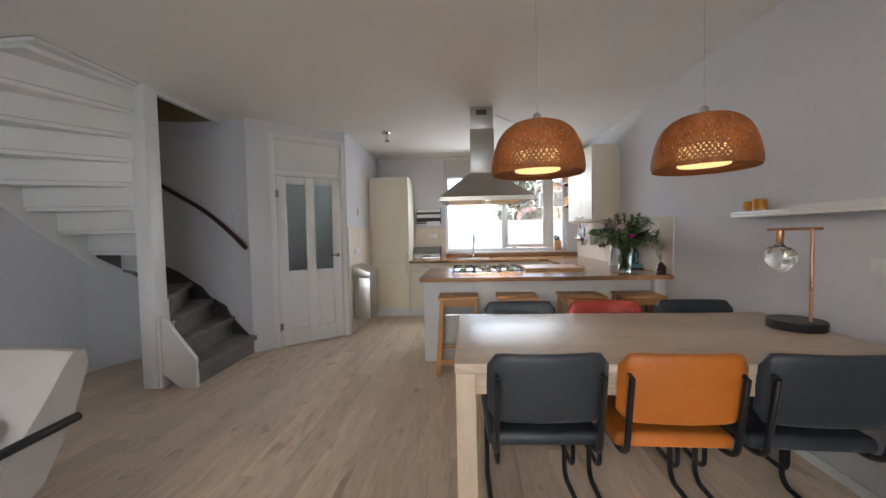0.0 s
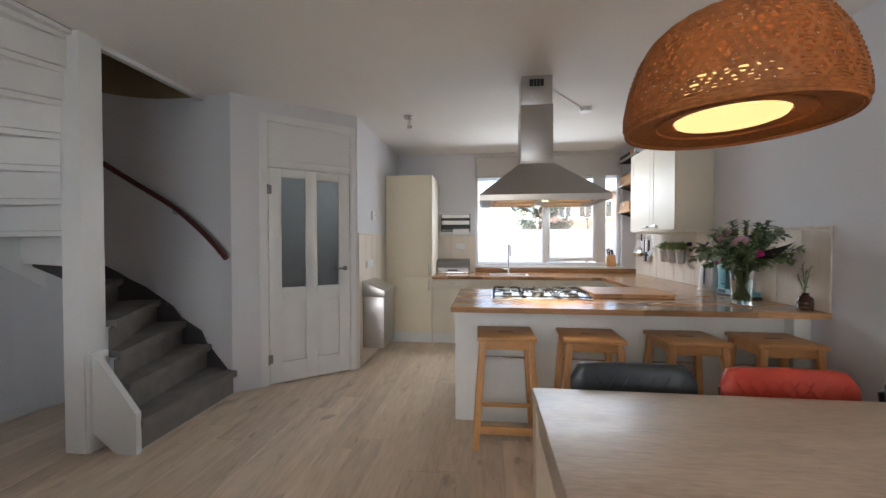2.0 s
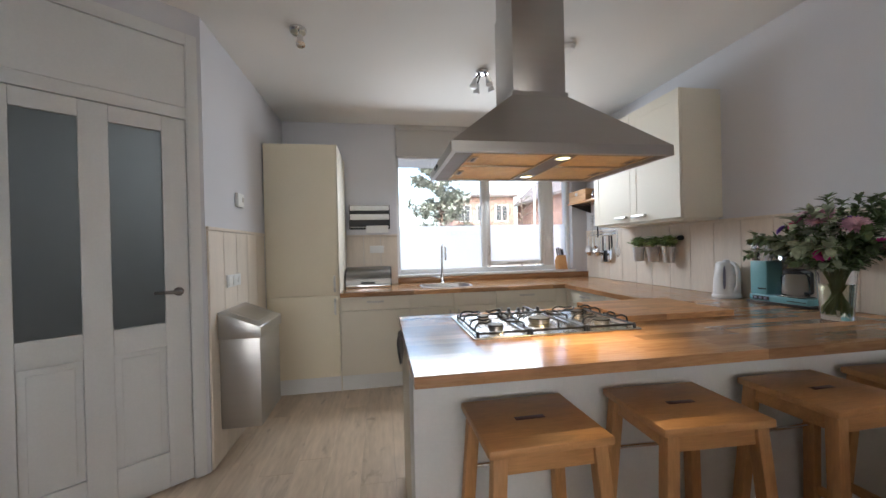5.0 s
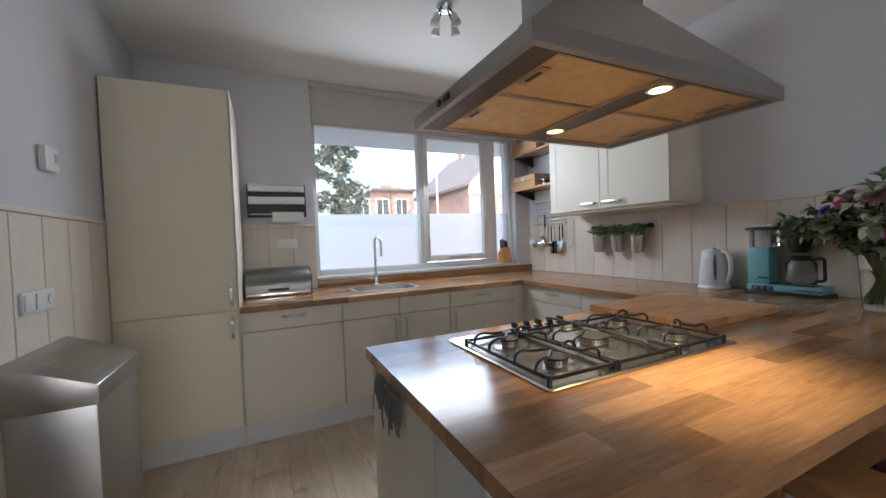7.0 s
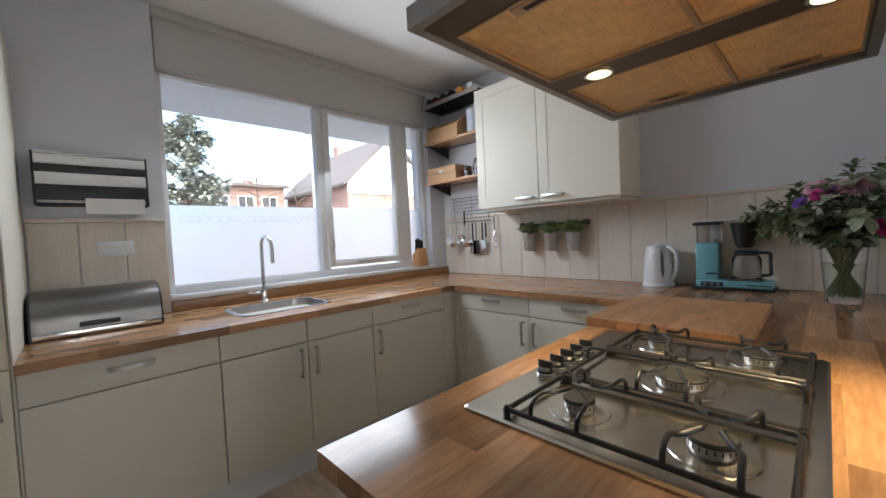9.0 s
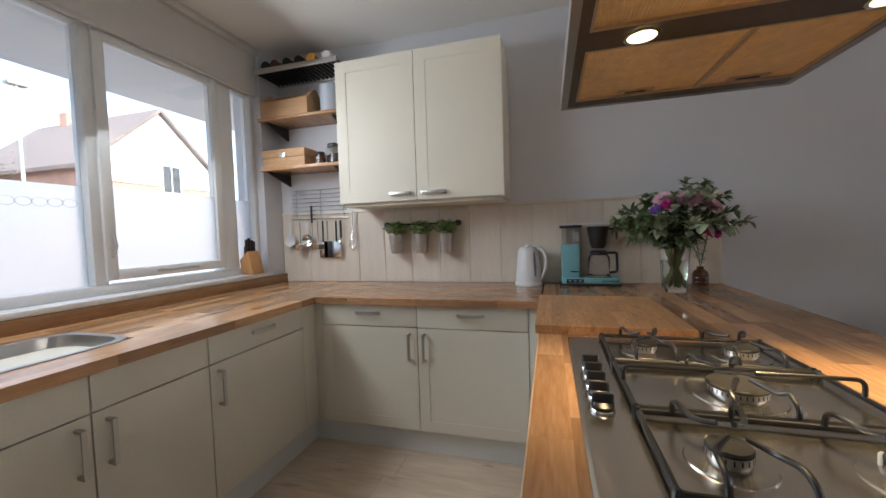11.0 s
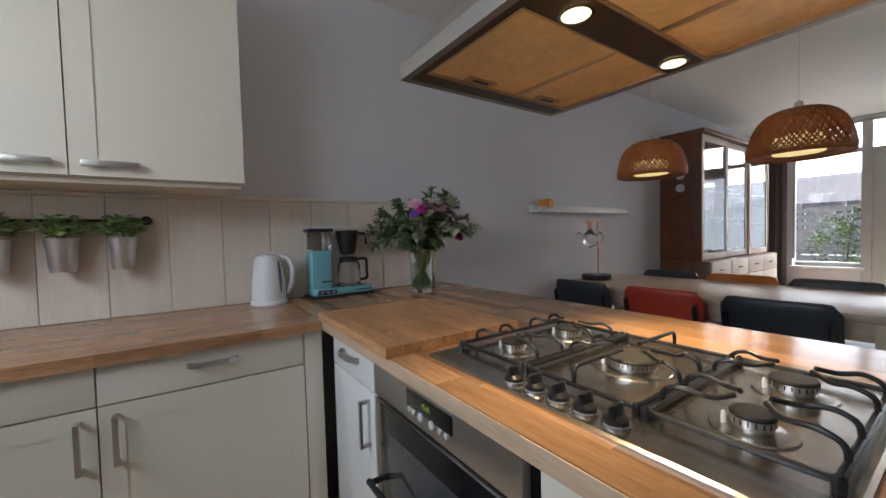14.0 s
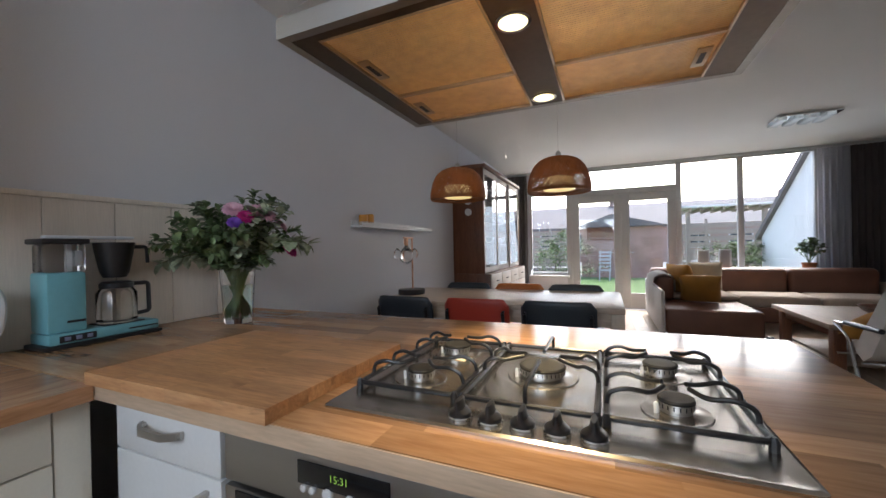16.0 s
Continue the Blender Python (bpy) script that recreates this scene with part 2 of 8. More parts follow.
M_STEEL_H = mat("hob_steel", (0.50, 0.47, 0.43), 0.24, 1.0, var=0.03, scale=3, fine=220, bump=0.01, stretch=(0.3, 8, 8), rough_var=0.05)
M_CHROME = mat("chrome", (0.72, 0.72, 0.72), 0.14, 1.0, var=0.02, bump=0.0, rough_var=0.04)
M_NICKEL = mat("satin_nickel", (0.55, 0.53, 0.50), 0.36, 1.0, var=0.03, bump=0.0)
M_BLACK = mat("black_plastic", (0.018, 0.018, 0.02), 0.4, var=0.1, bump=0.02)
M_IRON = mat("black_enamel_iron", (0.012, 0.012, 0.014), 0.34, var=0.1, fine=90, bump=0.05)
M_CAP = mat("matt_black_enamel", (0.014, 0.013, 0.012), 0.6, var=0.15, fine=90, bump=0.05)
M_BLACK_GLASS = mat("black_glass", (0.008, 0.008, 0.009), 0.08, var=0.05, bump=0.0, rough_var=0.03)
M_CARPET = mat("stair_carpet", (0.215, 0.195, 0.18), 0.97, var=0.14, scale=8, fine=420, bump=0.5)
M_STRINGER = mat("stair_stringer_felt", (0.085, 0.08, 0.08), 0.9, var=0.1, scale=6, fine=200, bump=0.2)
M_RAIL = mat("dark_red_wood", (0.075, 0.018, 0.014), 0.3, var=0.15, scale=4, fine=30, bump=0.03, stretch=(4, 4, 1), coat=0.3)
M_TABLE = mat("whitewashed_table_wood", (0.50, 0.40, 0.31), 0.36, var=0.13, scale=3, fine=18, bump=0.05, stretch=(1, 5, 5), rough_var=0.14)
M_STOOL = mat("birch_stool_wood", (0.56, 0.29, 0.115), 0.45, var=0.1, scale=3, fine=18, bump=0.04, stretch=(8, 8, 1))
M_STOOL_X = mat("birch_seat_wood", (0.56, 0.29, 0.115), 0.42, var=0.1, scale=3, fine=18, bump=0.04, stretch=(1, 8, 8))
M_LEATHER = mat("grey_leather", (0.028, 0.035, 0.044), 0.42, var=0.12, scale=5, fine=260, bump=0.14)
M_ORANGE = mat("orange_leather", (0.46, 0.14, 0.018), 0.42, var=0.08, scale=5, fine=260, bump=0.14)
M_RED = mat("red_leather", (0.42, 0.045, 0.025), 0.42, var=0.08, scale=5, fine=260, bump=0.14)
M_RATTAN = mat("rattan", (0.40, 0.135, 0.032), 0.6, var=0.2, scale=10, fine=80, bump=0.1)
M_LINEN = mat("light_linen", (0.50, 0.47, 0.44), 0.95, var=0.06, scale=5, fine=500, bump=0.3)
M_BLIND = mat("blind_fabric", (0.56, 0.54, 0.51), 0.9, var=0.03, scale=3, fine=400, bump=0.15)
M_GLASS = glass("clear_glass")
M_FROST = glass("frosted_glass", (0.80, 0.83, 0.85), 0.55)
M_DOOR_GLASS = glass("frosted_door_glass", (0.56, 0.60, 0.58), 0.5)
M_BULB = glow("lit_bulb", (1.0, 0.86, 0.42), 0.7)
M_DIFFUSER = glow("lit_diffuser", (1.0, 0.74, 0.30), 0.19)

# ---- the room ----
H = 2.65
XL, XR, YB, YF = -3.32, 2.36, 6.70, -2.50
M_SCREED = mat("screed", (0.25, 0.22, 0.19), 0.9)


def structure(name, bm, material, label):
    return solid(name, bm, material, label, kind="structure")


floor = structure("floor", boxes((XL - 0.1, XR + 0.1, YF - 0.1, YB + 0.3, -0.2, -0.012)), M_SCREED, "light oak laminate plank floor laid lengthwise")
bm = boxes((XL - 0.1, -2.30, YF - 0.2, 2.38, H, H + 0.25), (-2.30, XR + 0.1, YF - 0.2, YB + 0.3, H, H + 0.25), (XL - 0.1, -2.30, 4.27, YB + 0.3, H, H + 0.25))
structure("ceiling", bm, M_CEIL, "plain off-white painted plaster ceiling")
structure("wall_east", boxes((XR, XR + 0.2, YF - 0.2, YB + 0.3, -0.2, H)), M_WALL, "smooth light grey painted party wall")
structure("wall_west", boxes((XL - 0.2, XL, YF - 0.2, YB + 0.3, -0.2, 5.2)), M_WALL, "smooth light grey painted wall beside the stairs")
# kitchen window wall
WX0, WX1, WZ0 = 0.085, 2.17, 0.985
structure("wall_north", boxes((XL, WX0, YB, YB + 0.25, 0, H), (WX1, XR, YB, YB + 0.25, 0, H), (WX0, WX1, YB, YB + 0.25, 0, WZ0), (WX0, WX1, YB + 0.09, YB + 0.25, 2.36, H)), M_WALL, "light painted kitchen wall around a wide window")
# kitchen side wall and the slanting wall with the hall door
structure("wall_kitchen_side", boxes((-1.20, -1.10, 4.90, YB, 0, H)), M_WALL, "short light painted wall beside the tall cabinet")
DA, DB = Vector((-1.985, 4.155, 0)), Vector((-1.10, 4.893, 0))
DU = (DB - DA).normalized()
DN = Vector((DU.y, -DU.x, 0))
DL = (DB - DA).length


def on_door(s, d, z):
    """A point s along the slanting wall, d proud of it, at height z."""
    return DA + DU * s + DN * d + Vector((0, 0, z))


def door_box(bm, s0, s1, d0, d1, z0, z1, r=0.0):
    vs = box(bm, s0, s1, d0, d1, z0, z1)
    for v in vs:
        v.co = on_door(*v.co)
    if r:
        bmesh.ops.bevel(bm, geom=list({e for v in vs for e in v.link_edges}), offset=r, segments=2, profile=0.5, affect="EDGES")


S0, S1 = 0.30, 1.075
bm = bmesh.new()
for a in ((0.0, S0 - 0.02, -0.1, 0, 0, H), (S1 + 0.02, DL, -0.1, 0, 0, H), (S0 - 0.02, S1 + 0.02, -0.1, 0, 2.50, H)):
    door_box(bm, *a)
structure("wall_hall", bm, M_WALL, "light painted slanting wall around the hall door")
# curved stairwell wall
SW = [(-1.985, 4.155), (-2.16, 4.215), (-2.34, 4.235)] + [(-2.62 - 0.70 * math.sin(radians(a)), 3.535 + 0.70 * math.cos(radians(a))) for a in range(0, 91, 10)]
bm = bmesh.new()
out = [(x + 0.0 if i < 3 else x - 0.08, y + 0.12) for i, (x, y) in enumerate(SW)]
loft(bm, [[(SW[i][0], SW[i][1], 0), (SW[i][0], SW[i][1], H), (out[i][0], out[i][1], H), (out[i][0], out[i][1], 0)] for i in range(len(SW))])
structure("wall_stairwell", bm, M_WALL, "curved light painted stairwell wall")
bm = bmesh.new()
loft(bm, [[(SW[i][0], SW[i][1], H), (SW[i][0], SW[i][1], 5.2), (out[i][0], out[i][1], 5.2), (out[i][0], out[i][1], H)] for i in range(len(SW))])
structure("wall_stairwell_top", bm, mat("brown_upper_wall", (0.30, 0.23, 0.13), 0.8, var=0.1, scale=3, fine=60), "brown stairwell wall of the floor above")
structure("wall_stairwell_upper", boxes((-2.296, -2.2, 2.384, 4.3, H + 0.03, 5.2), (XL, -2.2, 2.28, 2.376, H + 0.03, 5.2)), M_WALL, "stairwell walls of the floor above")
structure("ceiling_upper", boxes((XL - 0.2, -2.1, 2.2, 4.5, 5.2, 5.3)), M_CEIL, "plain ceiling above the stairs")
structure("trim", boxes((-2.335, -2.285, 3.305, 4.24, H - 0.035, H - 0.001)), M_WHITE, "white painted edge trim of the stair opening")
# hall behind the glazed door
structure("wall_hall_back", boxes((-3.4, -1.2, 6.2, 6.3, 0, H)), M_WALL, "plain wall at the back of the hall")
# facade to the garden
FY0, FY1 = YF - 0.08, YF
structure("wall_south", boxes((1.90, XR, YF - 0.2, YF, 0, H), (XL, -2.62, YF - 0.2, YF, 0, H), (1.20, 1.90, YF - 0.2, YF, 0, 0.62), (-2.62, -0.72, YF - 0.2, YF, 0, 0.72), (-2.62, 1.90, YF - 0.2, YF, 2.64, H)), M_WALL, "light painted garden wall below and beside the windows")


def skirting(name, rows):
    structure(name, boxes(*rows, r=0.003), M_WHITE, "low white painted skirting board")


skirting("baseboard_east", [(XR - 0.014, XR, YF, 3.86, 0, 0.06)])
skirting("baseboard_west", [(XL, XL + 0.014, YF, 4.0, 0, 0.06)])


def sash(name, x0, x1, z0, z1, y, w, d, parent, pane, material=M_FRAME, split=None):
    """A frame in the plane y with its pane; split: height up to which the pane is frosted."""
    bm = boxes((x0, x0 + w, y, y + d, z0, z1), (x1 - w, x1, y, y + d, z0, z1), (x0 + w, x1 - w, y, y + d, z0, z0 + w), (x0 + w, x1 - w, y, y + d, z1 - w, z1), r=0.004)
    f = part(name, bm, material, parent)
    rows = [(z0 + w, z1 - w, pane)] if split is None else [(z0 + w, split, M_FROST), (split, z1 - w, pane)]
    for a, b, m in rows:
        p = part("pane", boxes((x0 + w, x1 - w, y + d * 0.45, y + d * 0.45 + 0.006, a, b)), m, f)
        p.visible_shadow = False
    return f


# kitchen window
win = tagged(thing("window_1", (1.05, 6.76, WZ0), "wide white kitchen window with frosted lower half", "window"), kind="structure")
WY = 6.765
FZ = 1.525
part("window_frame", boxes((WX0, 0.12, WY, WY + 0.09, WZ0, 2.36), (2.135, WX1, WY, WY + 0.09, WZ0, 2.36), (0.12, 2.135, WY, WY + 0.09, WZ0, 1.035), (0.12, 2.135, WY, WY + 0.09, 2.298, 2.36), (1.076, 1.135, WY, WY + 0.09, 1.035, 2.298), (1.825, 1.962, WY, WY + 0.09, 1.035, 2.298), r=0.004), M_FRAME, win)
for a, b in ((0.12, 1.076), (1.962, 2.135)):
    for z0, z1, m in ((1.035, FZ, M_FROST), (FZ, 2.298, M_GLASS)):
        p = part("pane", boxes((a, b, WY + 0.05, WY + 0.056, z0, z1)), m, win)
        p.visible_shadow = False
s = sash("sash", 1.12, 1.838, 1.055, 2.31, WY - 0.018, 0.052, 0.05, win, M_GLASS, split=FZ)
part("sash_handle", boxes((1.36, 1.61, WY - 0.04, WY - 0.028, 1.075, 1.089), (1.38, 1.395, WY - 0.03, WY - 0.016, 1.073, 1.091), (1.575, 1.59, WY - 0.03, WY - 0.016, 1.073, 1.091), r=0.003), M_NICKEL, s, "grey metal stay bar")
bm = bmesh.new()
tube(bm, [(1.14, WY - 0.03, 1.17), (1.15, WY - 0.05, 1.23), (1.145, WY - 0.04, 1.28)], 0.006)
part("sash_fastener", bm, M_NICKEL, s)
part("window_sill", boxes((WX0 - 0.0, WX1 + 0.03, YB - 0.025, WY, 0.955, WZ0 - 0.002), r=0.005), M_WHITE, win)
# printed pattern band on the frosted film
bm = bmesh.new()
for i in range(16):
    x = 0.20 + 0.055 * i
    tube(bm, [(x + 0.028 * math.cos(a / 5 * math.pi), WY + 0.047, 1.44 + 0.02 * math.sin(a / 5 * math.pi)) for a in range(11)], 0.0016, 4)
part("frost_pattern", bm, M_FRAME, win, "faint ring pattern on frosted film")
bl = thing("roller_blind", (1.06, YB + 0.02, 2.33), "raised off-white fabric roller blind with headrail", "blind")
part("headrail", boxes((WX0 + 0.002, WX1 - 0.002, YB - 0.012, YB + 0.07, H - 0.055, H - 0.002), r=0.008), M_BLIND, bl)
part("fabric", boxes((WX0 + 0.01, WX1 - 0.01, YB + 0.022, YB + 0.028, 2.31, H - 0.05)), M_BLIND, bl)
part("bottom_bar", boxes((WX0 + 0.01, WX1 - 0.01, YB + 0.012, YB + 0.038, 2.295, 2.317), r=0.006), M_BLIND, bl)

# garden front
gw = tagged(thing("window_2", (-0.4, YF, 0), "grey painted garden front of windows, transom and double doors", "window"), kind="structure")
G = M_GREY_FRAME
gx = [(1.87, 1.90), (1.10, 1.20), (-0.72, -0.64), (-1.60, -1.52), (-2.62, -2.50)]
part("window_frame", boxes(*[(a, b, FY0, FY1, 0.0 if i in (1, 2) else 0.72, 2.64) for i, (a, b) in enumerate(gx)], (-0.64, 1.10, FY0, FY1, 2.14, 2.24), (1.20, 1.87, FY0, FY1, 2.20, 2.26), (1.20, 1.87, FY0, FY1, 0.62, 0.68), (-2.50, -0.72, FY0, FY1, 0.72, 0.78), (-2.50, 1.87, FY0, FY1, 2.60, 2.64), r=0.004), G, gw)
for x0, x1, z0, z1 in ((1.20, 1.87, 0.68, 2.20), (1.20, 1.87, 2.26, 2.60), (-0.64, 1.10, 2.24, 2.60), (-1.52, -0.72, 0.78, 2.60), (-2.50, -1.60, 0.78, 2.60)):
    p = part("pane", boxes((x0, x1, YF - 0.045, YF - 0.039, z0, z1)), M_GLASS, gw)
    p.visible_shadow = False
part("window_sill", boxes((1.16, 1.92, YF, YF + 0.10, 0.585, 0.62), (-2.62, -0.70, YF, YF + 0.14, 0.68, 0.72), r=0.005), M_WHITE, gw)
for x0, x1, hx in ((0.2305, 1.0985, 0.31), (-0.6385, 0.2295, 0.15)):
    d = tagged(thing("door_2", ((x0 + x1) / 2, YF, 0), "grey painted glazed garden door with low solid panel", "door"), kind="structure")
    part("door_leaf", boxes((x0, x0 + 0.13, FY0 + 0.01, FY1 - 0.01, 0.01, 2.138), (x1 - 0.13, x1, FY0 + 0.01, FY1 - 0.01, 0.01, 2.138), (x0 + 0.13, x1 - 0.13, FY0 + 0.01, FY1 - 0.01, 0.01, 0.30), (x0 + 0.13, x1 - 0.13, FY0 + 0.01, FY1 - 0.01, 2.00, 2.138), r=0.004), G, d)
    p = part("pane", boxes((x0 + 0.13, x1 - 0.13, YF - 0.045, YF - 0.039, 0.30, 2.00)), M_GLASS, d)
    p.visible_shadow = False
    bm = boxes((hx - 0.015, hx + 0.015, FY1 - 0.012, FY1 - 0.002, 0.95, 1.15), r=0.004)
    tube(bm, rounded([(hx, FY1 - 0.005, 1.05), (hx, FY1 + 0.045, 1.05), (hx + (0.11 if hx > 0.2 else -0.11), FY1 + 0.045, 1.05)], 0.012), 0.008)
    part("door_handle", bm, M_NICKEL, d)
part("door_closer", boxes((0.75, 1.02, FY1, FY1 + 0.03, 2.17, 2.20), r=0.004), M_NICKEL, gw)

# hall door
dr = tagged(thing("door_1", on_door((S0 + S1) / 2, 0, 0), "white panelled hall door with two frosted panes", "door"), kind="structure")
LZ, PZ0, PZ1 = 2.03, 0.905, 1.945


def door_part(name, rows, material, parent, label="", r=0.003):
    bm = bmesh.new()
    for a in rows:
        door_box(bm, *a, r=r)
    return part(name, bm, material, parent, label)


door_part("casing", [(S0 - 0.075, S0 - 0.005, 0, 0.005, 0, 2.52), (S1 + 0.005, S1 + 0.06, 0, 0.005, 0, 2.52), (S0 - 0.005, S1 + 0.005, 0, 0.005, 2.45, 2.52), (S0 - 0.02, S0, -0.1, -0.002, 0, 2.50), (S1, S1 + 0.02, -0.1, -0.002, 0, 2.50), (S0, S1, -0.06, -0.002, LZ + 0.004, LZ + 0.07)], M_WHITE, dr)
door_part("over_panel", [(S0 + 0.001, S1 - 0.001, -0.03, -0.002, LZ + 0.071, 2.4495)], M_WHITE, dr)
mid = (S0 + S1) / 2
st = 0.115
door_part("door_leaf", [(S0 + 0.004, S0 + st, -0.045, -0.006, 0.008, LZ), (S1 - st, S1 - 0.004, -0.045, -0.006, 0.008, LZ), (mid - 0.055, mid + 0.055, -0.045, -0.006, 0.008, LZ), (S0 + st, mid - 0.055, -0.045, -0.006, PZ1, LZ), (mid + 0.055, S1 - st, -0.045, -0.006, PZ1, LZ), (S0 + st, mid - 0.055, -0.045, -0.006, 0.78, PZ0), (mid + 0.055, S1 - st, -0.045, -0.006, 0.78, PZ0), (S0 + st, mid - 0.055, -0.045, -0.006, 0.008, 0.20), (mid + 0.055, S1 - st, -0.045, -0.006, 0.008, 0.20)], M_WHITE, dr)
for a, b in ((S0 + st, mid - 0.055), (mid + 0.055, S1 - st)):
    door_part("panel", [(a, b, -0.034, -0.020, 0.20, 0.78), (a + 0.03, b - 0.03, -0.022, -0.013, 0.23, 0.75)], M_WHITE, dr, r=0.004)
    p = door_part("pane", [(a, b, -0.030, -0.022, PZ0, PZ1)], M_DOOR_GLASS, dr, "frosted grey glass pane", r=0)
bm = bmesh.new()
tube(bm, rounded([on_door(S1 - 0.055, -0.006, 1.07), on_door(S1 - 0.055, 0.045, 1.07), on_door(S1 - 0.175, 0.048, 1.075)], 0.012), 0.009)
tube(bm, [on_door(S1 - 0.055, -0.008, 1.07), on_door(S1 - 0.055, 0.004, 1.07)], 0.024, 16)
part("door_handle", bm, M_BREAD, dr, "dark steel lever handle")
for z in (1.78, 0.20):
    bm = bmesh.new()
    tube(bm, [on_door(S0 - 0.002, 0.012, z), on_door(S0 - 0.002, 0.012, z + 0.09)], 0.009)
    door_box(bm, S0 + 0.002, S0 + 0.03, -0.006, 0.002, z + 0.005, z + 0.085, 0.001)
    part("hinge", bm, M_BREAD, dr)

# ---- stairs ----
PX, PY = -2.335, 3.225
RISE = 0.2017
post = structure("newel_post", boxes((-2.405, -2.262, 3.155, 3.30, 0, H), r=0.006), M_WHITE, "square white painted newel post up to the ceiling")
stairs = thing("staircase", (PX, PY, 0), "winding staircase, white underneath, with grey carpet on the treads", "staircase")


def outer(a):
    """Where the line from the newel at angle a meets the stairwell's walls."""
    c, s = math.cos(radians(a)), math.sin(radians(a))
    best = 9.0
    path = SW + [(XL, 2.40), (-2.30, 2.40)]
    for (x0, y0), (x1, y1) in zip(path, path[1:]):
        dx, dy = x1 - x0, y1 - y0
        det = c * -dy + s * dx
        if abs(det) < 1e-9:
            continue
        u = ((x0 - PX) * -dy + (y0 - PY) * dx) / det
        w = (c * (y0 - PY) - s * (x0 - PX)) / det
        if u > 0.05 and -0.02 <= w <= 1.02:
            best = min(best, u)
    return PX + c * best, PY + s * best


LINES = [((-1.96, 3.215), (-1.98, 4.145)), ((-2.10, 3.26), outer(87)), ((-2.20, 3.29), outer(101)), ((-2.26, 3.31), outer(114))]
for k in range(5, 15):
    a = 114 + (k - 4) * 15.2
    LINES.append(((PX + 0.05 * math.cos(radians(a)), PY + 0.05 * math.sin(radians(a))), outer(a)))


def arc_between(p, q):
    """The stairwell wall's points between two outer ends."""
    ang = lambda v: math.degrees(math.atan2(v[1] - PY, v[0] - PX)) % 360
    a, b = ang(p), ang(q)
    return [p] + [v for v in SW[1:] + [(XL, 2.40)] if a + 2 < ang(v) < b - 2] + [q]


for k in range(1, 14):
    (ix, iy), o = LINES[k - 1]
    (jx, jy), o2 = LINES[k]
    z = k * RISE
    d = Vector((o[0] - ix, o[1] - iy)).normalized()
    nose = Vector((d.y, -d.x)) * 0.035
    poly = [(ix + nose.x, iy + nose.y)] + [(o[0] + nose.x, o[1] + nose.y)] + arc_between(o, o2) + [(jx, jy)]
    bm = bmesh.new()
    prism(bm, poly, z - 0.035, z)
    t = part("tread", bm, M_WHITE if k > 5 else M_CARPET, stairs)
    bm = bmesh.new()
    prism(bm, [(ix + nose.x * 1.2, iy + nose.y * 1.2), (o[0] + nose.x * 1.2, o[1] + nose.y * 1.2)] + poly[2:], z, z + 0.008)
    prism(bm, [(ix + nose.x * 1.25, iy + nose.y * 1.25), (o[0] + nose.x * 1.25, o[1] + nose.y * 1.25), (o[0] + nose.x, o[1] + nose.y), (ix + nose.x, iy + nose.y)], z - 0.045, z)
    part("carpet", bm, M_CARPET, t, "grey-brown stair carpet")
    bm = bmesh.new()
    back = -nose.normalized() * 0.018
    prism(bm, [(ix, iy), o, (o[0] + back.x, o[1] + back.y), (ix + back.x, iy + back.y)], z - RISE + 0.002, z - 0.036)
    rs = part("riser", bm, M_WHITE, stairs)
    bm = bmesh.new()
    f = nose.normalized() * 0.006
    prism(bm, [(ix + f.x, iy + f.y), (o[0] + f.x, o[1] + f.y), o, (ix, iy)], z - RISE + 0.009, z - 0.046)
    part("carpet", bm, M_CARPET, rs, "grey-brown stair carpet")
# wall stringer, dark along the treads
outs = [l[1] for l in LINES]
bm = bmesh.new()
rings = []
for k in range(0, 6):
    seg = arc_between(outs[k], outs[k + 1])
    for i, v in enumerate(seg[:-1] if k < 5 else seg):
        f = i / max(len(seg) - 1, 1)
        z = (k + f) * RISE + 0.05 * min(k + f, 1) + 0.017 * max(k + f - 1, 0)
        inward = Vector((PX - v[0], PY - v[1])).normalized() * 0.022
        rings.append([(v[0] + inward.x * 0.1, v[1] + inward.y * 0.1, max(z - 0.13, 0)), (v[0] + inward.x, v[1] + inward.y, max(z - 0.13, 0)), (v[0] + inward.x, v[1] + inward.y, z + 0.17), (v[0] + inward.x * 0.1, v[1] + inward.y * 0.1, z + 0.17)])
loft(bm, rings)
part("wall_stringer", bm, M_STRINGER, stairs, "dark grey covered wall stringer", angle=60)
# white soffit stringer on the west wall
bm = bmesh.new()
loft(bm, [[(XL + 0.002, y, z - 0.26), (XL + 0.03, y, z - 0.26), (XL + 0.03, y, z + 0.02), (XL + 0.002, y, z + 0.02)] for y, z in ((3.95, 1.06), (3.72, 1.24), (3.42, 1.46), (3.15, 1.66), (2.85, 1.92), (2.42, 2.35))])
part("soffit_stringer", bm, M_WHITE, stairs, angle=60)
bm = bmesh.new()
prism(bm, [(-2.302, 3.16), (-2.42, 3.16), (XL + 0.002, 2.78), (XL + 0.002, 2.385), (-2.302, 2.385)], H - 0.03, H - 0.004)
part("landing_soffit", bm, M_WHITE, stairs)
